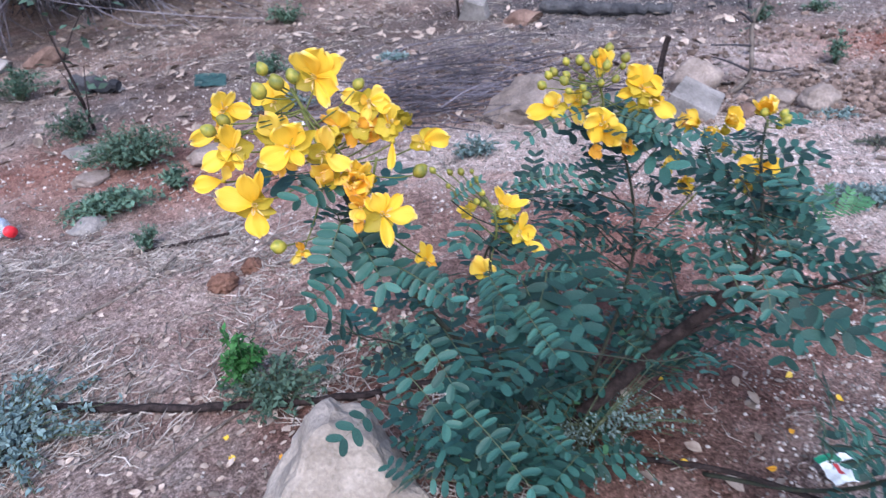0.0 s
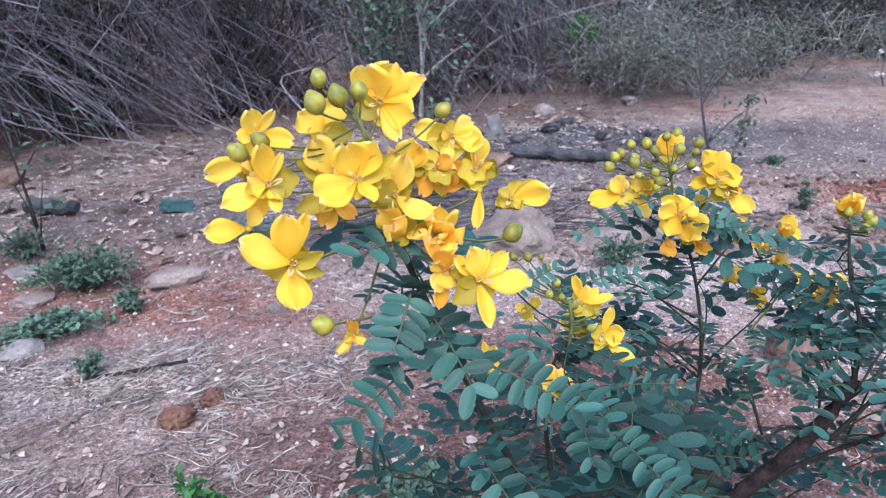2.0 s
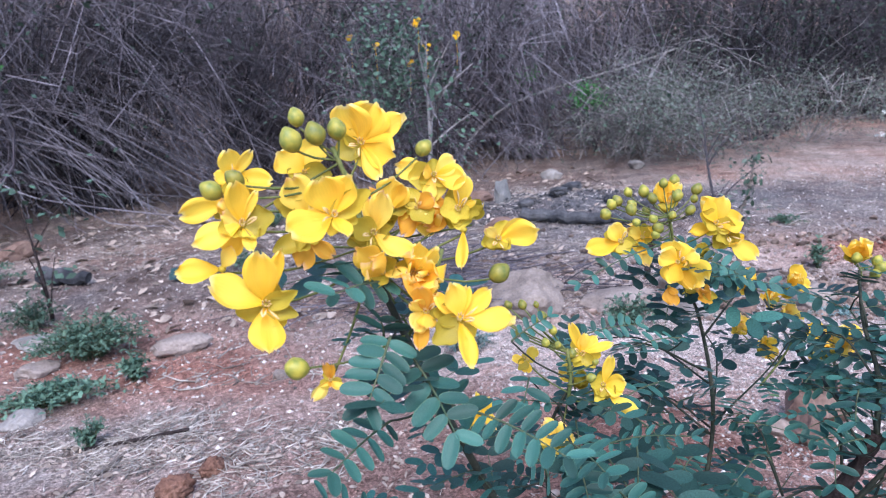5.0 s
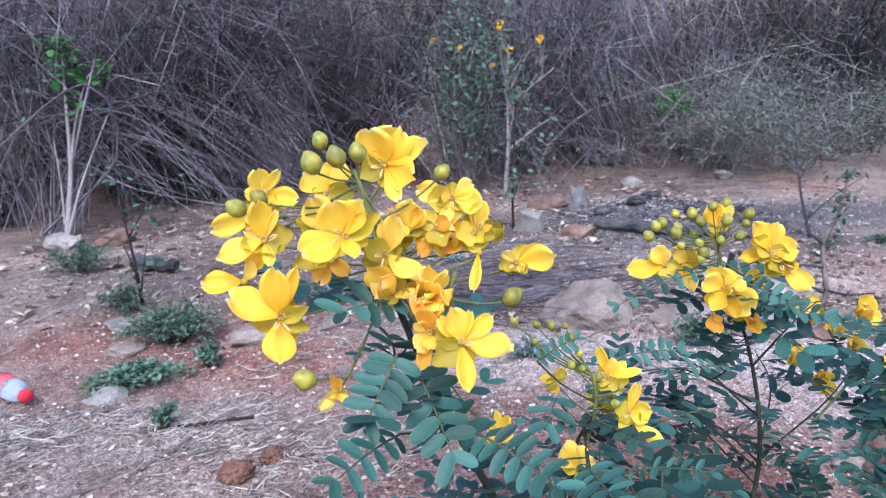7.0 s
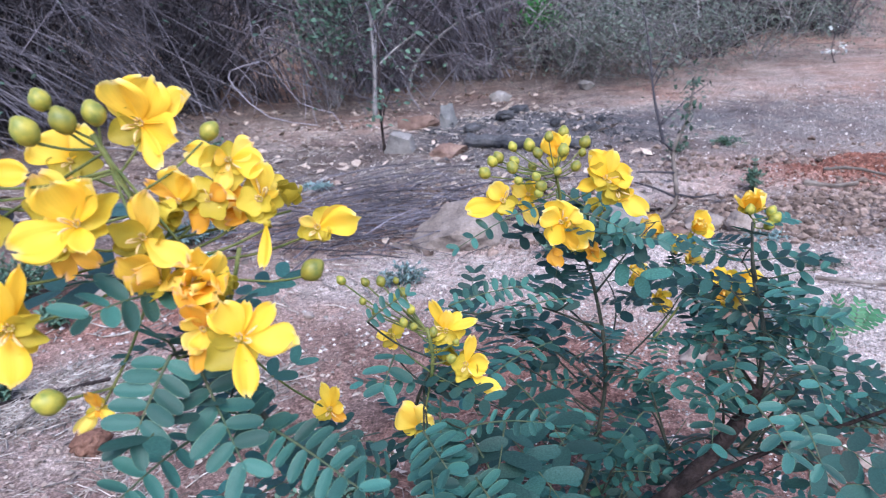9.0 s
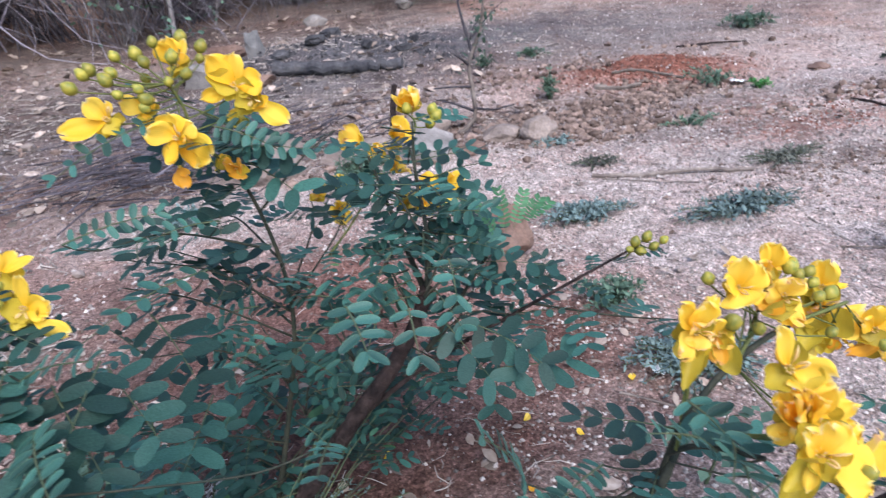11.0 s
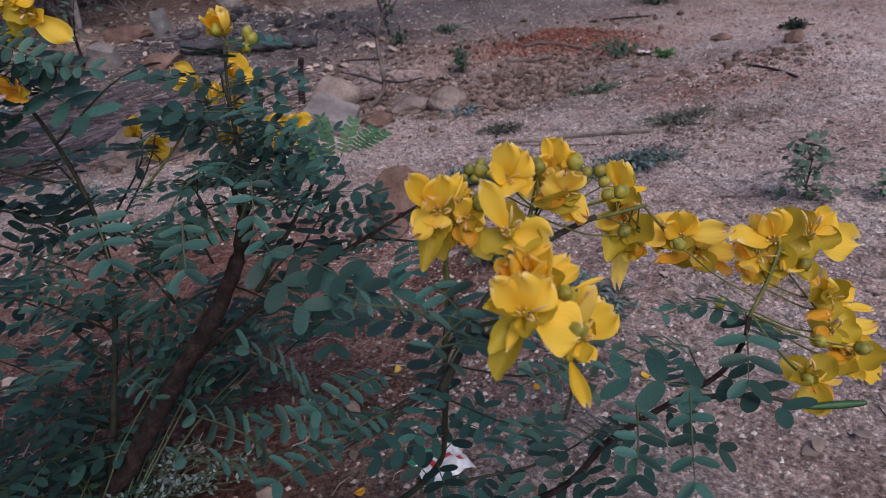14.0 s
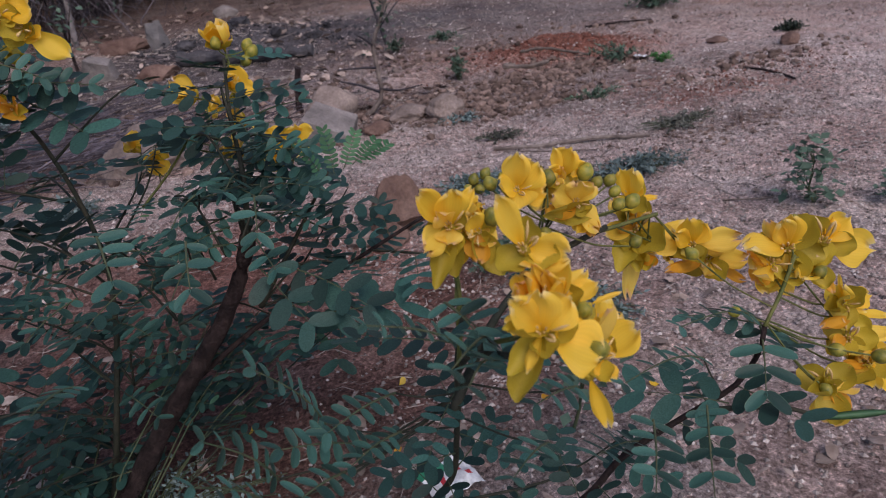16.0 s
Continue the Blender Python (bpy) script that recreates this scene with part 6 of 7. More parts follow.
def gravel(n, seed, x0, x1, y0, y1, lo, hi, material=PEBBLE, dense=None, heap=None, bare=None):
    rng = random.Random(seed)
    unit = [Vector(p) for p in ((1, 0, 0), (0, 1, 0), (-1, 0, 0), (0, -1, 0), (0, 0, 1), (0, 0, -1))]
    faces = [(0, 1, 4), (1, 2, 4), (2, 3, 4), (3, 0, 4), (1, 0, 5), (2, 1, 5), (3, 2, 5), (0, 3, 5)]
    if hi > 0.02:
        bm = bmesh.new()
        bmesh.ops.create_icosphere(bm, subdivisions=1, radius=1.0)
        unit = [v.co.copy() for v in bm.verts]
        faces = [tuple(v.index for v in f.verts) for f in bm.faces]
        bm.free()
    shapes = []
    law = 3 if material == PEBBLE else 5
    for k in range(12):
        r2 = random.Random(k)
        shapes.append([Vector((p.x * r2.uniform(0.7, 1.2), p.y * r2.uniform(0.6, 1.1), p.z * r2.uniform(0.45, 0.8))) * r2.uniform(0.8, 1.1) for p in unit])
    s = Soup()
    for _ in range(n):
        x, y = rng.uniform(x0, x1), rng.uniform(y0, y1)
        if heap:
            x, y = rng.gauss(heap[0], heap[2]), rng.gauss(heap[1], heap[3])
        if bare and ((x - bare[0]) / bare[2]) ** 2 + ((y - bare[1]) / bare[3]) ** 2 < rng.uniform(0.3, 1.1):
            continue
        if dense and noise.noise((x * dense, y * dense, 11)) < rng.uniform(-0.1, 0.45):
            continue
        r = lo + (hi - lo) * rng.random() ** law
        s.add(shapes[rng.randrange(12)], faces, 0, Matrix.Translation((x, y, on_ground(x, y) + 0.25 * r)) @ Matrix.Rotation(rng.uniform(0, 6.28), 4, "Z") @ Matrix.Scale(r, 4))
    return s.mesh("gravel", material, smooth=False)


thing("gravel", gravel(80000, 21, -0.1, 2.8, 0.35, 2.4, 0.0013, 0.0062, bare=(0.14, 1.25, 0.50, 0.85)), "loose grit and small pebbles on soil", "gravel", kind="stuff")
thing("gravel", gravel(1900, 22, -2.0, 0.0, 0.6, 2.6, 0.0014, 0.007), "small pale pebbles among litter", "gravel", kind="stuff")
thing("gravel", gravel(24000, 23, -2.6, 4.2, 1.6, 5.5, 0.0025, 0.011), "scattered pebbles on far soil", "gravel", kind="stuff")


thing("soil_crumbs", gravel(26000, 24, -2.8, 4.4, 1.2, 5.8, 0.0015, 0.012, CRUMB, 0.8), "dark soil crumbs and clods strewn on the ground", "soil", kind="stuff")
thing("soil_crumbs", gravel(9000, 25, -0.3, 1.6, 0.4, 1.9, 0.0013, 0.006, CRUMB, 3.5), "dark soil crumbs under the shrub", "soil", kind="stuff")
thing("red_crumbs", gravel(7500, 26, 1.6, 2.9, 2.55, 3.4, 0.002, 0.011, RED_CRUMB, None, (2.25, 2.98, 0.21, 0.10)), "loose red earth crumbs on the mound", "soil", kind="stuff")
thing("soil_crumbs", gravel(1500, 27, 1.4, 2.6, 2.4, 2.9, 0.002, 0.016, CRUMB, None, (1.95, 2.66, 0.3, 0.09)), "dark clods along a low bank", "soil", kind="stuff")
thing("soil_crumbs", gravel(900, 41, 0, 1, 0, 1, 0.002, 0.013, CRUMB, None, (1.75, 2.45, 0.25, 0.12)), "dark soil crumbs in a loose patch", "soil", kind="stuff")
thing("red_crumbs", gravel(1100, 42, 0, 1, 0, 1, 0.002, 0.010, RED_CRUMB, None, (2.42, 1.98, 0.28, 0.12)), "thin scatter of red earth crumbs", "soil", kind="stuff")
thing("soil_crumbs", gravel(900, 43, 0, 1, 0, 1, 0.002, 0.011, CRUMB, None, (1.86, 1.57, 0.20, 0.07)), "dark crumbs round a dried weed", "soil", kind="stuff")
for k, (x, y, sx, sy, n) in enumerate(((1.55, 2.62, 0.34, 0.12, 900), (1.0, 2.62, 0.36, 0.2, 700), (2.62, 2.12, 0.3, 0.07, 350), (2.05, 2.68, 0.22, 0.05, 500), (1.62, 2.35, 0.2, 0.1, 400), (0.4, 3.3, 0.6, 0.25, 900), (1.9, 3.3, 0.6, 0.2, 700))):
    thing("soil_crumbs", gravel(n, 60 + k, 0, 1, 0, 1, 0.003, 0.028, CRUMB, None, (x, y, sx, sy)), "dark broken clods on trodden soil", "soil", kind="stuff")
thing("loose_stones", gravel(420, 28, -2.6, 1.6, 1.9, 5.6, 0.010, 0.040, PINK_ROCK, 0.9), "small loose stones strewn on the ground", "stones", kind="stuff")
thing("ash_debris", gravel(2200, 29, 0.3, 1.7, 4.0, 5.0, 0.004, 0.019, DARK_ROCK), "charred crumbs and ash debris", "ash", kind="stuff")


def dead_leaves(n, seed, x0, x1, y0, y1, lo, hi, material):
    rng = random.Random(seed)
    s = Soup()
    for _ in range(n):
        x, y = rng.uniform(x0, x1), rng.uniform(y0, y1)
        ln = rng.uniform(lo, hi)
        w = ln * rng.uniform(0.12, 0.40)
        curl = rng.uniform(0.1, 0.6)
        verts = []
        for t, q in ((0, 0.1), (0.3, 0.9), (0.65, 1.0), (1.0, 0.12)):
            verts += [(-w * q, ln * t, curl * w * q), (0, ln * t, 0.1 * ln * math.sin(3 * t)), (w * q, ln * t, curl * w * q * rng.uniform(0.4, 1.2))]
        faces = []
        for i in range(3):
            a = 3 * i
            faces += [(a, a + 1, a + 4, a + 3), (a + 1, a + 2, a + 5, a + 4)]
        s.add(verts, faces, 0, Matrix.Translation((x, y, on_ground(x, y) + 0.003)) @ Euler((rng.uniform(-0.3, 0.5), rng.uniform(-0.5, 0.5), rng.uniform(0, 6.28))).to_matrix().to_4x4())
    return s.mesh("dead_leaves", material)


thing("dead_leaves", dead_leaves(1900, 31, -1.2, -0.08, 0.45, 1.7, 0.008, 0.022, DEAD_LEAF), "curled pale brown dead leaves on soil", "dead leaves", kind="stuff")
thing("dead_leaves", dead_leaves(190, 32, 0.0, 1.2, 0.45, 1.3, 0.012, 0.035, DEAD_LEAF), "dead leaves under the shrub", "dead leaves", kind="stuff")
thing("dead_leaves", dead_leaves(1500, 33, -3.2, 1.6, 2.6, 6.4, 0.03, 0.08, DEAD_LEAF), "dead brown leaves strewn before the thicket", "dead leaves", kind="stuff")
thing("dead_leaves", dead_leaves(110, 34, 0.9, 3.6, 1.0, 3.4, 0.012, 0.03, DEAD_LEAF), "few small dead leaves on open ground", "dead leaves", kind="stuff")
FALLEN = [(-0.42, 0.82), (-0.33, 0.80), (0.05, 0.80), (0.30, 0.72), (0.55, 0.92), (0.62, 0.86), (0.72, 0.78), (0.60, 0.60), (0.10, 0.95), (-0.22, 1.25), (0.86, 0.72), (0.50, 0.78), (0.42, 0.70), (-0.46, 0.88), (0.33, 0.93), (0.75, 0.93)]
for k, (x, y) in enumerate(FALLEN):
    me = PETALS[(0, 2, 2, 0, 1)[k % 5]][k % 5]
    thing("fallen_petal", me, ("yellow petal fallen on the soil", "orange withered petal on the soil", "orange withered petal on the soil", "yellow petal fallen on the soil", "faded petal fallen on the soil")[k % 5], "petal",
          facing((x, y, on_ground(x, y) + 0.004), (rnd(-0.3, 0.3), rnd(-0.5, 0.1), 1), 77 * k, 0.013), "fallen petals")

# ---------- weeds and seedlings ----------
def tuft(name, x, y, radius, height, n, leaf, material, label, seed, category="weed", droop=0.5, stalks=True, flat=1.0):
    """A low plant: thin stalks fanned from the root, with many small leaves along each."""
    rng = random.Random(seed)
    root = Vector((x, y, on_ground(x, y)))
    leaf *= 0.62
    ob = new(name)
    ob.location = root
    tagged(ob, label, category)
    st, lv = Soup(), Soup()
    for _ in range(n):
        g, q = rng.uniform(0, 6.28), rng.random() ** 0.5
        tip = Vector((math.cos(g) * radius * q, math.sin(g) * radius * q * flat, height * rng.uniform(0.35, 1.0) * (1 - 0.6 * q * q)))
        tip.z += on_ground(x + tip.x, y + tip.y) - root.z
        mid = tip * 0.5 + Vector((0, 0, height * 0.2))
        start = Vector((math.cos(g) * radius * 0.15 * q, math.sin(g) * radius * 0.15 * q, -0.005))
        pts = curve_points([start, mid, tip], 0.04)
        if stalks:
            st.tube(pts, 0.0008 + 0.012 * leaf, 3, 0, False)
        for _ in range(17):
            t = rng.uniform(0.2, 1.0) * (len(pts) - 1)
            i = min(len(pts) - 2, int(t))
            p = pts[i].lerp(pts[i + 1], t - i)
            d = Vector((rng.gauss(0, 1), rng.gauss(0, 1), rng.gauss(0.3, 0.6)))
            ln = leaf * rng.uniform(0.6, 1.4)
            m = frame_along(p, d, Vector((rng.uniform(-0.5, 0.5), rng.uniform(-0.5, 0.5), 1)))
            w = ln * 0.24
            lv.add([(0, 0, 0), (-w, ln * 0.45, 0.1 * w), (0, ln * 0.5, -0.1 * w), (w, ln * 0.45, 0.1 * w), (0, ln, -0.1 * ln)], [(0, 2, 1), (0, 3, 2), (1, 2, 4), (2, 3, 4)], 0, m)
    if stalks:
        tagged(piece("stalk_tuft", st.mesh("stalk_tuft", RACHIS), ob), kind="stuff")
    tagged(piece("foliage", lv.mesh("foliage", material), ob), kind="stuff")
    return ob


TUFTS = [
    ("weed", 1.40, 1.42, 0.20, 0.045, 90, 0.022, BLUE_WEED, "flat blue-grey feathery weed on soil", 1, 0.5),
    ("weed", 1.06, 1.62, 0.17, 0.045, 70, 0.022, BLUE_WEED, "blue-grey feathery weed beside a rock", 2, 0.6),
    ("weed", -0.88, 0.90, 0.22, 0.06, 130, 0.022, BLUE_WEED, "blue-grey feathery weed patch on soil", 3, 0.9),
    ("weed", -0.45, 1.02, 0.055, 0.15, 34, 0.028, BRIGHT, "fresh bright green leafy weed", 4, 0.8),
    ("weed", -0.38, 0.98, 0.13, 0.08, 60, 0.022, WEED, "dark green low weed beside a stick", 5, 0.8),
    ("weed", -0.12, 1.05, 0.12, 0.12, 50, 0.024, WEED, "low green weed under the shrub", 6, 0.8),
    ("weed", -1.30, 2.44, 0.24, 0.19, 170, 0.03, WEED, "bushy dark green weed tuft", 7, 0.8),
    ("weed", -1.18, 1.98, 0.20, 0.08, 60, 0.035, WEED, "low spreading green weed", 8, 0.7),
    ("weed", -1.02, 2.14, 0.06, 0.13, 22, 0.035, WEED, "small upright green weed", 9, 1.0),
    ("weed", -0.93, 1.68, 0.05, 0.11, 30, 0.018, WEED, "thin feathery green weed", 10, 1.0),
]
for name, x, y, r, h, n, lf, m, label, seed, flat in TUFTS:
    tuft(name, x, y, r, h, n, lf, m, label, seed, flat=flat)
FAR_TUFTS = [
    ("weed", 2.36, 2.66, 0.20, 0.09, 26, 0.03, WEED, "straggly green weed by the red mound", 11, 0.7),
    ("weed", 2.47, 2.50, 0.07, 0.06, 18, 0.025, BRIGHT, "bright green seedling clump", 12, 0.8),
    ("weed", 1.64, 2.88, 0.05, 0.15, 26, 0.03, WEED, "small upright green seedling", 13, 1.0),
    ("weed", 1.35, 2.30, 0.10, 0.04, 30, 0.02, BLUE_WEED, "small blue-grey weed on soil", 14, 0.6),
    ("weed", 1.90, 2.24, 0.15, 0.035, 34, 0.018, WEED, "flat green weed on soil", 15, 0.5),
    ("weed", 1.82, 1.70, 0.17, 0.03, 60, 0.018, DRIED, "flat dark dried weed on soil", 16, 0.5),
    ("weed", 1.35, 2.02, 0.12, 0.03, 30, 0.018, DRIED, "flat dark dried weed by a stick", 17, 0.6),
    ("weed", 1.62, 3.6, 0.07, 0.10, 18, 0.03, WEED, "small green weed on far soil", 18, 1.0),
    ("weed", 2.0, 3.75, 0.12, 0.06, 22, 0.03, WEED, "low green weed on far soil", 19, 0.7),
    ("weed", -0.82, 2.95, 0.20, 0.12, 60, 0.03, BLUE_WEED, "blue-green weed by the rocks", 20, 0.7),
]
for name, x, y, r, h, n, lf, m, label, seed, flat in FAR_TUFTS:
    tuft(name, x, y, r, h, n, lf, m, label, seed, flat=flat)
EXTRA_TUFTS = [
    ("weed", 0.62, 2.30, 0.12, 0.14, 50, 0.03, WEED, "green weed beside the flat rock", 21, 0.9),
    ("weed", -1.75, 2.85, 0.16, 0.16, 50, 0.03, WEED, "green weed at the thicket's foot", 22, 0.9),
    ("weed", -2.4, 3.5, 0.25, 0.2, 60, 0.04, WEED, "green weed at the thicket's edge", 23, 0.9),
    ("weed", 0.05, 2.2, 0.10, 0.08, 40, 0.025, BLUE_WEED, "blue-green weed by the twig heap", 24, 0.7),
    ("weed", 3.4, 3.6, 0.2, 0.12, 50, 0.04, WEED, "small weed on far open ground", 25, 0.8),
    ("weed", 3.3, 2.5, 0.10, 0.05, 30, 0.03, DARK_LEAF, "flat dry weed on open ground", 26, 0.7),
    ("weed", 0.87, 0.93, 0.13, 0.05, 130, 0.018, BLUE_WEED, "blue-grey feathery weed beside the shrub", 31, 0.7),
    ("weed", -1.02, 3.58, 0.12, 0.13, 44, 0.032, WEED, "green weed on trodden soil", 32, 0.9),
    ("weed", -1.13, 4.65, 0.16, 0.16, 44, 0.036, WEED, "green weed before the thicket", 33, 0.9),
    ("weed", -0.35, 3.61, 0.11, 0.06, 44, 0.026, BLUE_WEED, "small blue-green weed on soil", 34, 0.7),
    ("weed", 0.85, 1.15, 0.09, 0.08, 36, 0.02, WEED, "low green weed in grit", 27, 0.8),
    ("weed", 0.20, 0.80, 0.17, 0.08, 120, 0.011, BLUE_WEED, "feathery grey weed round the shrub's foot", 28, 0.9),
]
for name, x, y, r, h, n, lf, m, label, seed, flat in EXTRA_TUFTS:
    tuft(name, x, y, r, h, n, lf, m, label, seed, flat=flat)


def sapling(x, y, height, lean, r, leaf_n, leaf, material, bark, label, seed, forks=3, crown=0.4):
    rng = random.Random(seed)
    root = Vector((x, y, on_ground(x, y) - 0.01))
    ob = new("sapling")
    ob.location = root
    tagged(ob, label, "sapling")
    tip = Vector((lean[0], lean[1], height))
    trunk = curve_points([Vector((0, 0, 0)), tip * 0.35 + Vector((rng.uniform(-0.03, 0.03), 0, 0)), tip * 0.7, tip], 0.05)
    s = Soup()
    n = len(trunk) - 1
    s.tube(trunk, [r * (1 - 0.75 * i / n) for i in range(n + 1)], 6)
    piece("trunk", s.mesh("trunk", bark), ob)
    ends = [trunk[-1]]
    for k in range(forks):
        b = Soup()
        i = int(n * rng.uniform(0.15, 0.8))
        d = Vector((rng.uniform(-1, 1), rng.uniform(-0.6, 0.6), rng.uniform(0.5, 1.2))).normalized() * height * rng.uniform(0.2, 0.45)
        pts = curve_points([trunk[i], trunk[i] + d * 0.5 + Vector((0, 0, 0.02)), trunk[i] + d], 0.05)
        b.tube(pts, [r * 0.5 * (1 - 0.6 * j / (len(pts) - 1)) for j in range(len(pts))], 5)
        piece("limb", b.mesh("limb", bark), ob)
        ends += [pts[-1], pts[len(pts) // 2]]
    lv = Soup()
    for _ in range(leaf_n):
        c = rng.choice(ends)
        p = c + Vector((rng.gauss(0, 1), rng.gauss(0, 1), rng.gauss(0, 0.7))) * crown * height * 0.2
        ln = leaf * rng.uniform(0.6, 1.3)
        w = ln * 0.35
        m = frame_along(p, (rng.gauss(0, 1), rng.gauss(0, 1), rng.gauss(0, 0.5)), Vector((rng.uniform(-0.4, 0.4), rng.uniform(-0.6, 0.2), 1)))
        lv.add([(0, 0, 0), (-w, ln * 0.5, 0.1 * w), (0, ln * 0.5, -0.1 * w), (w, ln * 0.5, 0.1 * w), (0, ln, -0.1 * ln)], [(0, 2, 1), (0, 3, 2), (1, 2, 4), (2, 3, 4)], 0, m)
    if leaf_n:
        tagged(piece("foliage", lv.mesh("foliage", material), ob), kind="stuff")
    return ob


def bare_sapling():
    """A crooked dark stem with bare side twigs and sparse leaves towards its top."""
    root = Vector((1.076, 2.653, -0.000))
    ob = new("sapling")
    ob.location = root
    tagged(ob, "crooked dark sapling with bare side twigs", "sapling")
    trunk = curve_points([root, (1.172, 2.649, 0.067), (1.204, 2.730, 0.185), (1.223, 2.788, 0.270), (1.299, 2.828, 0.387), (1.365, 2.906, 0.548)], 0.04)
    s = Soup()
    s.tube([p - root for p in trunk], [0.012 - 0.008 * i / len(trunk) for i in range(len(trunk))], 6)
    piece("trunk", s.mesh("trunk", STICK), ob)
    for ctrl in ([(1.207, 2.726, 0.180), (1.120, 2.709, 0.196), (1.031, 2.711, 0.202)], [(1.176, 2.662, 0.097), (1.102, 2.686, 0.135), (1.037, 2.710, 0.157)], [(1.181, 2.665, 0.107), (1.266, 2.680, 0.083), (1.376, 2.697, 0.084)], [(1.222, 2.783, 0.259), (1.175, 2.762, 0.299), (1.136, 2.729, 0.320)]):
        s = Soup()
        pts = curve_points(ctrl, 0.03)
        s.tube([p - root for p in pts], [0.006 - 0.004 * i / len(pts) for i in range(len(pts))], 5)
        piece("limb", s.mesh("limb", DARK_TWIG), ob)
    rng = random.Random(77)
    lv = Soup()
    for _ in range(110):
        p = rng.choice(trunk[len(trunk) // 2:]) - root + Vector((rng.gauss(0, 0.025), rng.gauss(0, 0.03), rng.gauss(0, 0.02)))
        v, f = leaflet_shape(0.03, 0.007)
        lv.add(v, f, 0, frame_along(p, (rng.gauss(0, 1), rng.gauss(0, 1), rng.gauss(0, 0.6))))
    tagged(piece("foliage", lv.mesh("foliage", WEED), ob), kind="stuff")




def forked_sapling():
    """A pale young tree that forks low, with tufts of fresh leaves at its tips."""
    root = Vector((-3.15, 4.47, on_ground(-3.15, 4.47) - 0.02))
    ob = new("sapling")
    ob.location = root
    tagged(ob, "pale-stemmed sapling with bright green tip leaves", "sapling")
    rng = random.Random(41)
    limbs = ([root, (-3.065, 4.477, 0.654), (-3.083, 4.535, 1.049), (-3.10, 4.576, 1.326), (-3.104, 4.60, 1.50)], [(-3.068, 4.475, 0.62), (-3.03, 4.51, 0.90), (-3.0, 4.54, 1.06), (-2.93, 4.59, 1.30), (-2.85, 4.60, 1.336)], [root, (-3.167, 4.498, 0.60), (-3.18, 4.498, 0.855)], [root, (-2.988, 4.469, 0.553), (-2.798, 4.559, 1.019)])
    tips = []
    for k, ctrl in enumerate(limbs):
        pts = curve_points(ctrl, 0.05)
        s = Soup()
        n = len(pts) - 1
        s.tube([p - root for p in pts], [(0.021 if k == 0 else 0.012) * (1 - 0.72 * i / n) for i in range(n + 1)], 6)
        piece("trunk" if k == 0 else "limb", s.mesh("limb", PALE_BARK), ob)
        if k < 2:
            tips += [pts[-1], pts[-1], pts[-4], pts[-7]]
    lv = Soup()
    for _ in range(120):
        p = rng.choice(tips) - root + Vector((rng.gauss(0, 0.055), rng.gauss(0, 0.04), rng.gauss(0, 0.035)))
        v, f = leaflet_shape(rng.uniform(0.05, 0.09), 0.022)
        lv.add(v, f, 0, frame_along(p, (rng.gauss(0, 1), rng.gauss(0, 1), rng.gauss(-0.1, 0.5)), Vector((rng.gauss(0, 0.4), -0.5, 1))))
    tagged(piece("foliage", lv.mesh("foliage", BRIGHT), ob), kind="stuff")


bare_sapling()
sapling(1.70, 3.95, 0.80, (-0.10, 0.1), 0.010, 110, 0.035, PALE_LEAF, DARK_TWIG, "dark slender sapling with dusty leaves", 3, 5, 0.6)
forked_sapling()
sapling(-1.72, 2.95, 0.62, (-0.10, 0.05), 0.009, 60, 0.045, WEED, BARK, "thin dark seedling with few leaves", 5, 3, 0.5)
sapling(-0.02, 5.55, 1.25, (0.06, 0.1), 0.022, 60, 0.07, WEED, DRY_TWIG, "pale multi-stemmed dry sapling", 6, 7, 0.3)
sapling(0.03, 4.3, 0.85, (0.03, 0.0), 0.010, 40, 0.05, WEED, BARK, "thin dark stem by the rocks", 7, 2, 0.4)
sapling(1.52, 0.99, 0.125, (0.0, 0.02), 0.003, 130, 0.024, WEED, RACHIS, "small green seedling with tiny yellow bloom", 8, 6, 0.85)
sapling(1.62, 0.90, 0.07, (0.02, 0.0), 0.0025, 60, 0.02, WEED, RACHIS, "small low green seedling", 9, 4, 0.9)
sapling(0.70, 0.70, 0.12, (0.02, -0.01), 0.003, 36, 0.022, WEED, RACHIS, "tiny green seedling under the shrub", 10, 3, 0.8)

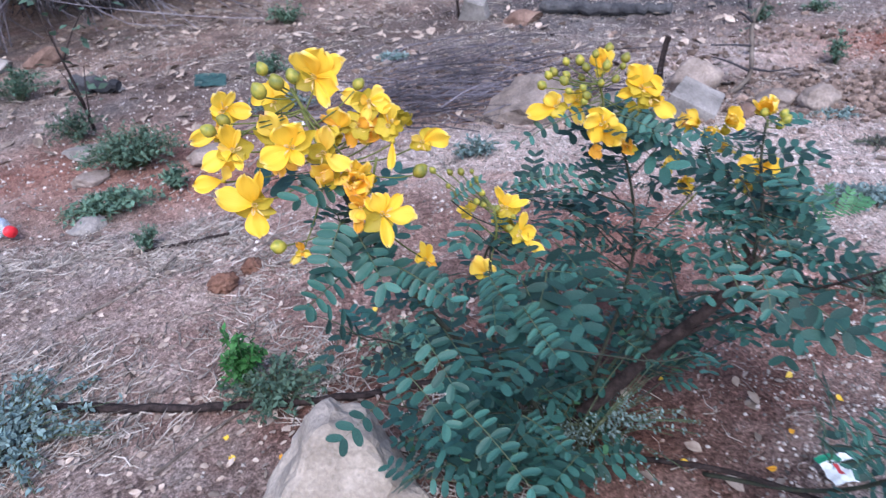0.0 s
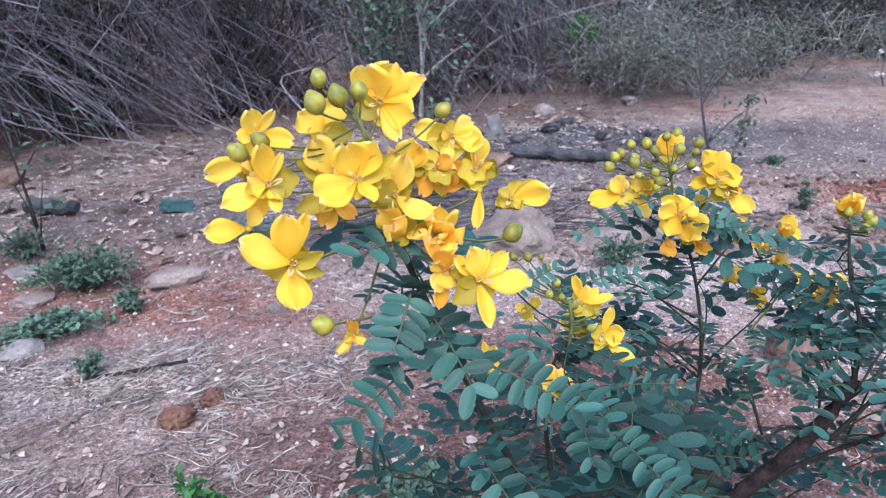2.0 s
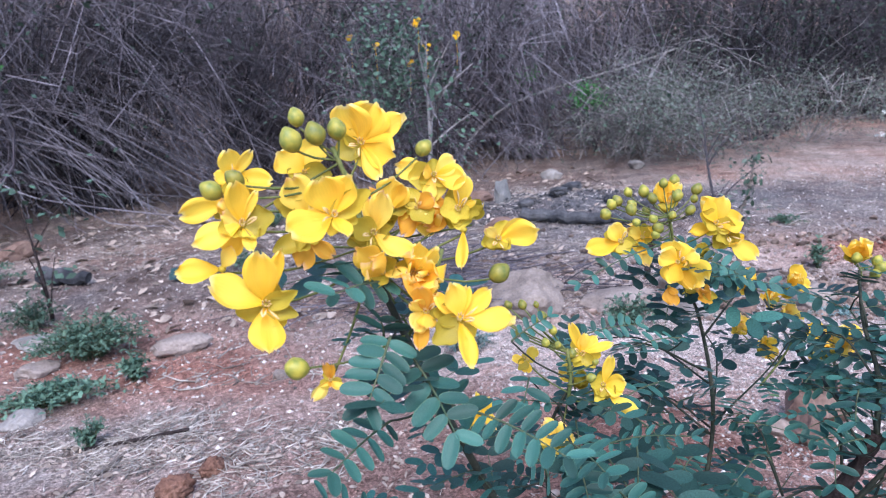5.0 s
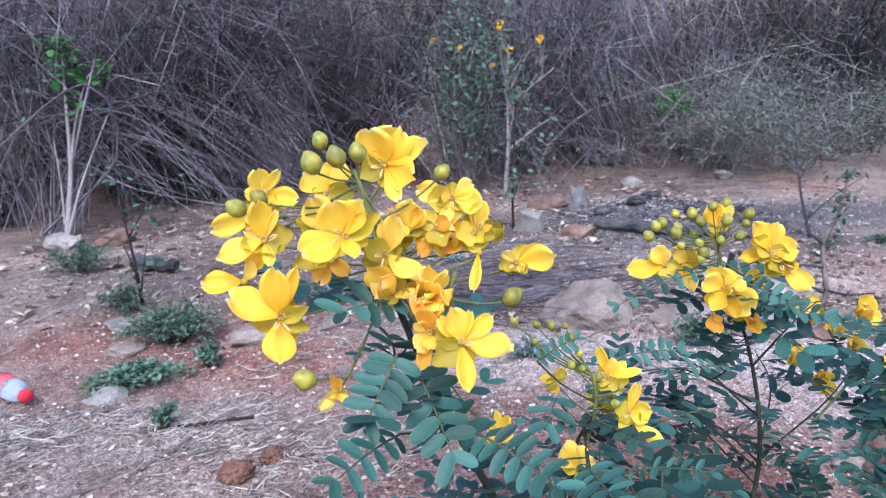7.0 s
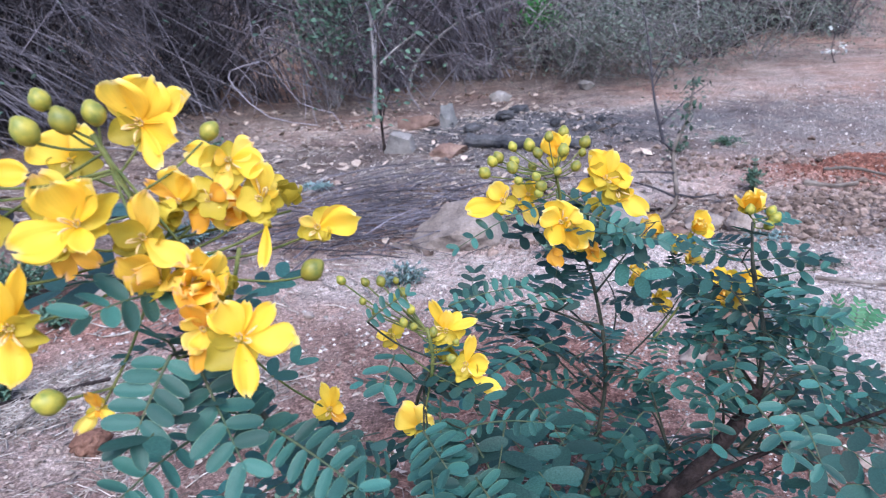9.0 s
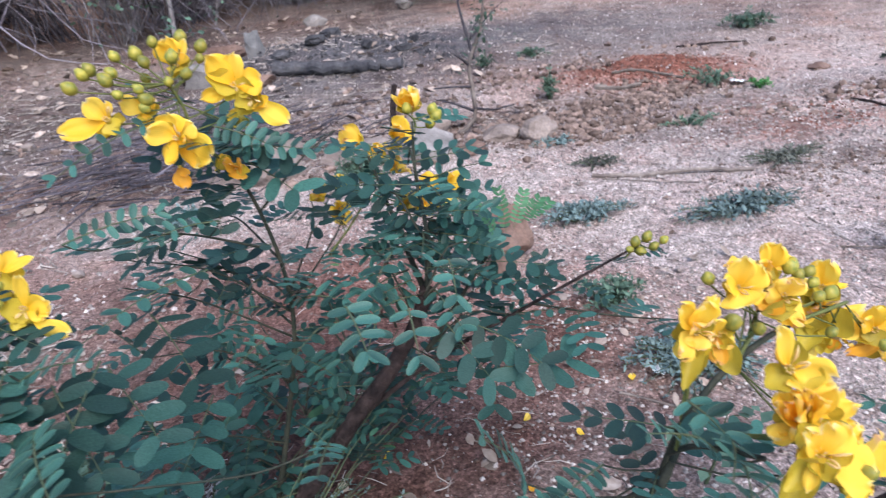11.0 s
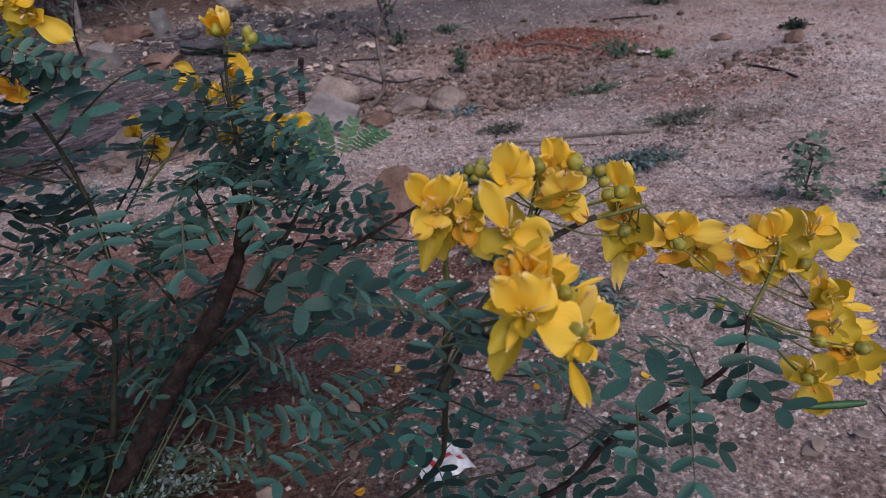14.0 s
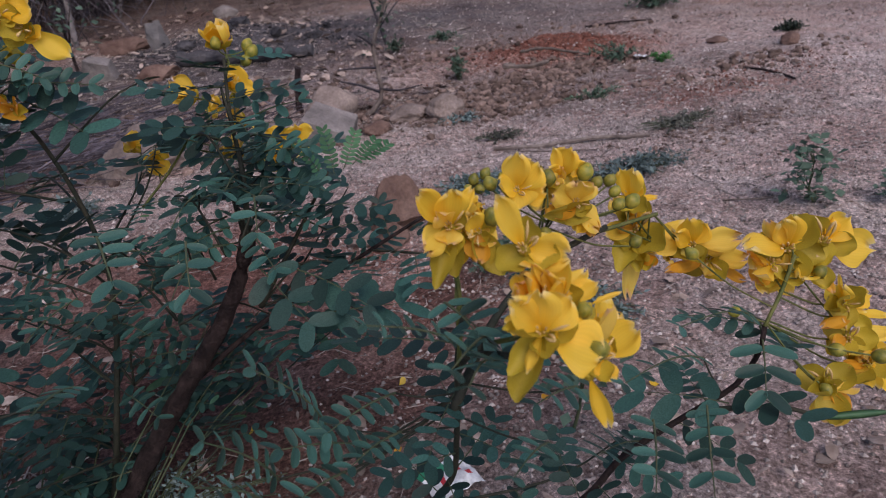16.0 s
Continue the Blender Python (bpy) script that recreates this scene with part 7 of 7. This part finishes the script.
# ---------- thicket ----------
def thicket_bush(x, y, w, h, n, seed, label, leaves=0, leaf_material=None, lean=0.0, thick=1.0, bark=DRY_TWIG, fine=2, leaf_size=1.0):
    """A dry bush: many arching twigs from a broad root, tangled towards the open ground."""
    rng = random.Random(seed)
    root = Vector((x, y, on_ground(x, y) - 0.05))
    ob = new("dry_bush")
    ob.location = root
    tagged(ob, label, "bush", "thicket")
    s, lv = Soup(), Soup()
    tips = []
    clumps = [(rng.gauss(0, w * 0.3), rng.gauss(0, 0.35), rng.gauss(0, 0.5)) for _ in range(6)]
    for _ in range(n):
        cx, cy, sway = rng.choice(clumps)
        a = Vector((cx + rng.gauss(0, w * 0.05), cy + rng.gauss(0, 0.09), 0))
        a.z = on_ground(x + a.x, y + a.y) - root.z
        reach = rng.uniform(0.35, 1.0)
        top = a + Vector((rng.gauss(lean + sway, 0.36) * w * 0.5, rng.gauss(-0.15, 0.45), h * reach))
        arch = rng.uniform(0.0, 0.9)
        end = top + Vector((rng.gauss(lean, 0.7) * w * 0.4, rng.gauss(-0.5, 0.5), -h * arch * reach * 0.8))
        pts = curve_points([a, a.lerp(top, 0.55) + Vector((rng.gauss(0, 0.12), rng.gauss(0, 0.1), 0)), top, end], 0.16)
        r = rng.uniform(0.003, 0.010) * thick * (1.6 if rng.random() < 0.12 else 1)
        k = len(pts) - 1
        s.tube(pts, [r * (1 - 0.7 * i / k) for i in range(k + 1)], 3, 0, False)
        tips += pts[k // 2:]
        for _ in range(fine):
            p = pts[rng.randrange(1, k + 1)]
            d = Vector((rng.gauss(0, 0.5), rng.gauss(-0.1, 0.4), rng.gauss(0, 0.5))) * rng.uniform(0.25, 0.8)
            w1 = Vector((rng.gauss(0, 0.08), rng.gauss(0, 0.08), rng.gauss(0.03, 0.08)))
            s.tube([p, p + d * 0.33 + w1, p + d * 0.7 - w1 * 0.5, p + d + Vector((0, 0, -0.08))], [r * 0.5, r * 0.42, r * 0.34, r * 0.2], 3, 0, False)
    tagged(piece("twig_tangle", s.mesh("twig_tangle", bark), ob), kind="stuff")
    for _ in range(leaves):
        p = rng.choice(tips) + Vector((rng.gauss(0, 0.12), rng.gauss(0, 0.12), rng.gauss(0, 0.12)))
        ln = rng.uniform(0.025, 0.06) * leaf_size
        q = ln * 0.35
        m = frame_along(p, (rng.gauss(0, 1), rng.gauss(0, 1), rng.gauss(0, 0.7)), Vector((rng.uniform(-1, 1), rng.uniform(-1, 0.5), 1)))
        lv.add([(0, 0, 0), (-q, ln * 0.5, 0.1 * q), (q, ln * 0.5, 0.1 * q), (0, ln, 0)], [(0, 2, 1), (1, 2, 3)], 0, m)
    if leaves:
        tagged(piece("foliage", lv.mesh("foliage", leaf_material), ob), kind="stuff")
    return ob


def brush_heap(x, y, w, h, n, seed, label, sweep):
    """Dry canes that arch over from the thicket and trail down on the ground."""
    rng = random.Random(seed)
    s = Soup()
    clumps = [(rng.gauss(0, w * 0.5), rng.gauss(0, 0.4), rng.uniform(0.3, 1.0), rng.uniform(0.2, 1.1)) for _ in range(8)]
    for _ in range(n):
        cx, cy, up, far = rng.choice(clumps)
        a = Vector((x + cx + rng.gauss(0, w * 0.08), y + cy + rng.gauss(0, 0.12), 0))
        a.z = on_ground(a.x, a.y) + h * min(1.1, max(0.1, up + rng.gauss(0, 0.12)))
        ln = sweep * (far + rng.gauss(0, 0.3))
        b = a + Vector((ln, -rng.uniform(0.0, 0.5), 0))
        b.z = on_ground(b.x, b.y) + rng.uniform(0.0, 0.25) * h
        mid = a.lerp(b, rng.uniform(0.35, 0.6)) + Vector((rng.gauss(0, 0.2), rng.gauss(0, 0.15), rng.uniform(-0.05, 0.40) * h))
        pts = curve_points([a, a.lerp(mid, 0.5) + Vector((rng.gauss(0, 0.10), 0, rng.uniform(0.0, 0.22) * h)), mid, mid.lerp(b, 0.55) + Vector((rng.gauss(0, 0.08), 0, rng.gauss(0.02, 0.06))), b], 0.15)
        r = rng.uniform(0.003, 0.0085)
        m = len(pts) - 1
        s.tube(pts, [r * (1 - 0.6 * i / m) for i in range(m + 1)], 3, 0, False)
    return thing("brush_heap", s.mesh("brush_heap", LILAC_TWIG), label, "dry brush", kind="stuff")


brush_heap(-3.9, 5.5, 1.3, 1.4, 190, 401, "pale dry canes arching down from the thicket", 1.9)
brush_heap(-2.6, 6.0, 1.0, 1.3, 170, 402, "pale dry canes trailing onto the ground", 1.2)
brush_heap(-0.9, 6.6, 1.0, 0.8, 120, 403, "low dry canes at the thicket's foot", 0.6)
brush_heap(1.6, 7.3, 1.6, 0.5, 160, 404, "low dry stalks at the thicket's foot", 0.4)
THICKET = [
    (-4.6, 4.9, 2.2, 2.3, 300, 900, DARK_LEAF, 0.3), (-3.6, 5.6, 2.2, 2.2, 340, 300, DARK_LEAF, 0.6), (-2.7, 6.2, 2.0, 2.1, 340, 200, DARK_LEAF, 0.7),
    (-1.3, 6.9, 1.9, 2.3, 240, 500, DARK_LEAF, -0.2), (-0.3, 7.3, 1.8, 2.3, 220, 900, DARK_LEAF, 0.1), (0.8, 7.6, 1.9, 2.3, 260, 400, DARK_LEAF, 0.0),
    (1.9, 8.1, 1.9, 2.3, 320, 300, DARK_LEAF, 0.0), (3.0, 8.4, 2.0, 2.4, 200, 1600, DARK_LEAF, 0.1), (4.3, 8.7, 2.4, 2.4, 200, 1800, DARK_LEAF, 0.0),
    (5.8, 9.0, 2.6, 2.4, 180, 1500, DARK_LEAF, 0.0),
]
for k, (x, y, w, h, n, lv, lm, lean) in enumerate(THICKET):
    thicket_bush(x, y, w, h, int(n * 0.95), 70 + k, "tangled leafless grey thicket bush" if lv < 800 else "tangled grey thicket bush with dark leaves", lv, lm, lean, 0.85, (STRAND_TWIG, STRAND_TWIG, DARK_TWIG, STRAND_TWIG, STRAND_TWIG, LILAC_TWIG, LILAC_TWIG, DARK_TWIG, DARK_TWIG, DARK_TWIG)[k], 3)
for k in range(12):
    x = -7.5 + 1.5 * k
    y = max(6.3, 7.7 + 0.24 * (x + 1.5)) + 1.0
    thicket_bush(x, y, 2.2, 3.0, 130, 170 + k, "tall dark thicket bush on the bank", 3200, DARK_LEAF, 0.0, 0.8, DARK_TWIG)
thicket_bush(3.15, 7.0, 1.5, 0.75, 110, 301, "pale grey dusty low bush", 15000, PALE_LEAF, 0.0, 0.6, DRY_TWIG, 5, 0.5)
thicket_bush(2.35, 6.9, 0.9, 1.1, 50, 302, "dusty green sparse bush", 2600, PALE_LEAF, 0.0, 0.6, DRY_TWIG, 5, 0.5)
thicket_bush(1.95, 7.1, 0.8, 0.9, 40, 303, "sparse green bush in the thicket", 160, WEED, 0.0, 0.6)
thicket_bush(-0.5, 6.6, 0.7, 1.5, 60, 304, "dusty green shrub in the thicket", 2600, WEED, 0.0, 0.7)
for k, (x, y, z) in enumerate(((-0.65, 6.35, 1.72), (-0.42, 6.3, 1.62), (0.05, 6.3, 1.58), (-0.12, 6.3, 1.45), (0.33, 6.35, 1.66), (-0.02, 6.35, 1.80))):
    s = Soup()
    rng = random.Random(k)
    for _ in range(5):
        v, f = leaflet_shape(0.05, 0.02)
        s.add(v, f, 0, frame_along((0, 0, 0), (rng.gauss(0, 1), rng.gauss(-0.6, 0.5), rng.gauss(0, 1)), Vector((0, -1, 0.5))))
    s.tube([(0, 0, 0), (0.01, 0.03, -0.12), (0.0, 0.05, -0.3)], 0.003, 3, 0, False)
    thing("thicket_flower", s.mesh("thicket_flower", YELLOW), "small yellow flower on a thicket shrub", "flower", (x, y, z), "thicket flowers")

def leafy_spray(x, y, z, r, n, seed, label):
    """A thin stem rising out of the thicket to a cloud of fresh leaves."""
    rng = random.Random(seed)
    root = Vector((x, y + 0.1, on_ground(x, y + 0.1) - 0.02))
    ob = tagged(new("green_bush"), label, "bush")
    ob.location = root
    s, lv = Soup(), Soup()
    head = Vector((x, y, z)) - root
    for _ in range(7):
        tip = head + Vector((rng.gauss(0, r * 0.7), rng.gauss(0, r * 0.5), rng.gauss(0, r * 0.4)))
        pts = curve_points([(0, 0, 0), head * 0.6 + Vector((rng.gauss(0, 0.05), 0, 0)), tip], 0.1)
        s.tube(pts, [0.008 * (1 - 0.7 * i / len(pts)) for i in range(len(pts))], 4)
        for _ in range(n // 7):
            p = tip + Vector((rng.gauss(0, r * 0.35), rng.gauss(0, r * 0.3), rng.gauss(0, r * 0.22)))
            v, f = leaflet_shape(rng.uniform(0.03, 0.06), 0.014)
            lv.add(v, f, 0, frame_along(p, (rng.gauss(0, 1), rng.gauss(0, 1), rng.gauss(-0.2, 0.5)), Vector((rng.gauss(0, 0.4), -0.4, 1))))
    piece("stem", s.mesh("stem", DARK_TWIG), ob)
    tagged(piece("foliage", lv.mesh("foliage", BRIGHT), ob), kind="stuff")


leafy_spray(1.906, 7.403, 1.117, 0.20, 420, 5, "fresh green leafy bush among dry twigs")
leafy_spray(1.119, 7.474, 1.415, 0.14, 200, 6, "small fresh green bush among dry twigs")

# ---------- rubbish ----------
def glassy(name, color, rough=0.15, alpha=0.35):
    m, nt, b = base(name, rough, 0.5)
    b.inputs["Base Color"].default_value = (*color, 1)
    b.inputs["Transmission Weight"].default_value = alpha
    return m


def lathe(profile, sides=20):
    verts, faces = [], []
    for y, r in profile:
        for k in range(sides):
            g = 2 * math.pi * k / sides
            verts.append((r * math.cos(g), y, r * math.sin(g)))
    for i in range(len(profile) - 1):
        for k in range(sides):
            q = (k + 1) % sides
            faces.append((i * sides + k, (i + 1) * sides + k, (i + 1) * sides + q, i * sides + q))
    faces += [tuple(range(sides)), tuple((len(profile) - 1) * sides + k for k in range(sides))[::-1]]
    return verts, faces


CLEAR = glassy("clear_plastic", (0.80, 0.78, 0.82), 0.2, 0.85)
CAP_RED = mottled("red_plastic", (0.62, 0.015, 0.03), (0.70, 0.03, 0.045), 30, 0.4, 0.4, 200, 0.05, 0.0005)
LABEL_RED = mottled("red_wrap", (0.5, 0.05, 0.07), (0.62, 0.10, 0.12), 20, 0.5, 0.3, 100, 0.05, 0.0005)
bottle = tagged(new("plastic_bottle"), "clear plastic bottle with red cap lying on soil", "bottle")
bx, by = -1.483, 1.852
bottle.matrix_basis = frame_along((bx, by, on_ground(bx, by) + 0.033), (0.88, -0.47, -0.08), Vector((0, 0, 1)), 0.78)
v, f = lathe([(-0.16, 0.0), (-0.158, 0.034), (-0.15, 0.042), (-0.12, 0.044), (-0.08, 0.041), (-0.03, 0.044), (0.0, 0.042), (0.03, 0.030), (0.05, 0.020), (0.06, 0.019)])
piece("body", mesh_from("body", v, f, [CLEAR]), bottle)
v, f = lathe([(-0.115, 0.0446), (-0.115, 0.0452), (-0.035, 0.0452), (-0.035, 0.0446)])
piece("wrap", mesh_from("wrap", v, f[:-2], [LABEL_RED]), bottle, None, "faded red label band")
v, f = lathe([(0.058, 0.022), (0.060, 0.0235), (0.082, 0.0235), (0.086, 0.021)], 24)
piece("cap", mesh_from("cap", v, f, [CAP_RED]), bottle, None, "bright red screw cap")

FOIL = mottled("white_foil", (0.62, 0.62, 0.64), (0.78, 0.78, 0.8), 30, 0.35, 0.5, 120, 0.4, 0.002)
GREEN_INK = mottled("green_print", (0.01, 0.16, 0.09), (0.02, 0.22, 0.12), 30, 0.4, 0.4)
RED_INK = mottled("red_print", (0.5, 0.02, 0.03), (0.6, 0.03, 0.04), 30, 0.4, 0.4)


def crumpled(nx, ny, w, h, seed, material, bands=()):
    verts, faces, slots = [], [], []
    for j in range(ny + 1):
        for i in range(nx + 1):
            x, y = w * (i / nx - 0.5), h * (j / ny - 0.5)
            z = 0.008 + 0.010 * noise.noise((x * 45 + seed, y * 45, 0)) + 0.004 * noise.noise((x * 120, y * 120 + seed, 4))
            verts.append((x + 0.004 * noise.noise((y * 60, seed, x * 20)), y, z))
    for j in range(ny):
        for i in range(nx):
            faces.append((j * (nx + 1) + i, j * (nx + 1) + i + 1, (j + 1) * (nx + 1) + i + 1, (j + 1) * (nx + 1) + i))
            slot = 0
            for x0, x1, y0, y1, k in bands:
                if x0 <= i / nx < x1 and y0 <= j / ny < y1:
                    slot = k
            slots.append(slot)
    return mesh_from("wrapper", verts, faces, material, slots)


def wrapper(x, y, w, h, turn, seed, bands, label):
    me = crumpled(16, 12, w, h, seed, [FOIL, GREEN_INK, RED_INK], bands)
    return thing("wrapper", me, label, "wrapper", Matrix.Translation((x, y, on_ground(x, y) + 0.006)) @ Euler((0.15, 0.1, radians(turn))).to_matrix().to_4x4())


wrapper(0.525, 0.69, 0.062, 0.048, 10, 3, ((0.0, 0.55, 0.75, 1.0, 1), (0.25, 0.36, 0.2, 0.6, 2), (0.45, 0.5, 0.2, 0.6, 2), (0.55, 0.7, 0.45, 0.6, 2), (0.7, 0.85, 0.2, 0.35, 2)), "crumpled white foil packet with green and red print")
wrapper(0.80, 0.93, 0.03, 0.02, 40, 8, (), "small torn scrap of white wrapper")
wrapper(2.47, 2.62, 0.09, 0.06, 70, 5, (), "crumpled white plastic scrap by weeds")
wrapper(-0.70, 2.74, 0.045, 0.028, 20, 6, ((0.2, 0.8, 0.2, 0.8, 1),), "small pale turquoise plastic scrap")

DARK_PLASTIC = mottled("dark_green_plastic", (0.012, 0.035, 0.035), (0.025, 0.06, 0.058), 20, 0.35, 0.5, 100, 0.3, 0.002)
scrap = thing("plastic_scrap", crumpled(14, 10, 0.16, 0.10, 12, [DARK_PLASTIC]), "crumpled dark green plastic scrap on soil", "plastic", Matrix.Translation((-1.308, 3.450, on_ground(-1.308, 3.450) + 0.02)) @ Euler((0.5, 0.1, 0.2)).to_matrix().to_4x4())
rock(0.484, 4.667, (0.17, 0.06, 0.26), 61, BLOCK_GREY, "upright blue-grey stone slab by the ash", 35, 0.2, 0.5)
log("dark_debris", lying([(-2.084, 3.541), (-1.801, 3.441)], 0.04), 0.05, 0.03, DARK_ROCK, "dark rotten wood lying on soil", "wood", 8, 0.012)
WHITE_BLOOM = leafy("white_bloom", (0.5, 0.52, 0.52), (0.65, 0.66, 0.66), 0.7, 0.3, 0.2)
sapling(4.629, 6.561, 0.34, (-0.04, 0.0), 0.006, 34, 0.045, WHITE_BLOOM, DARK_TWIG, "thin stem with pale whitish leaves on top", 31, 2, 0.5)
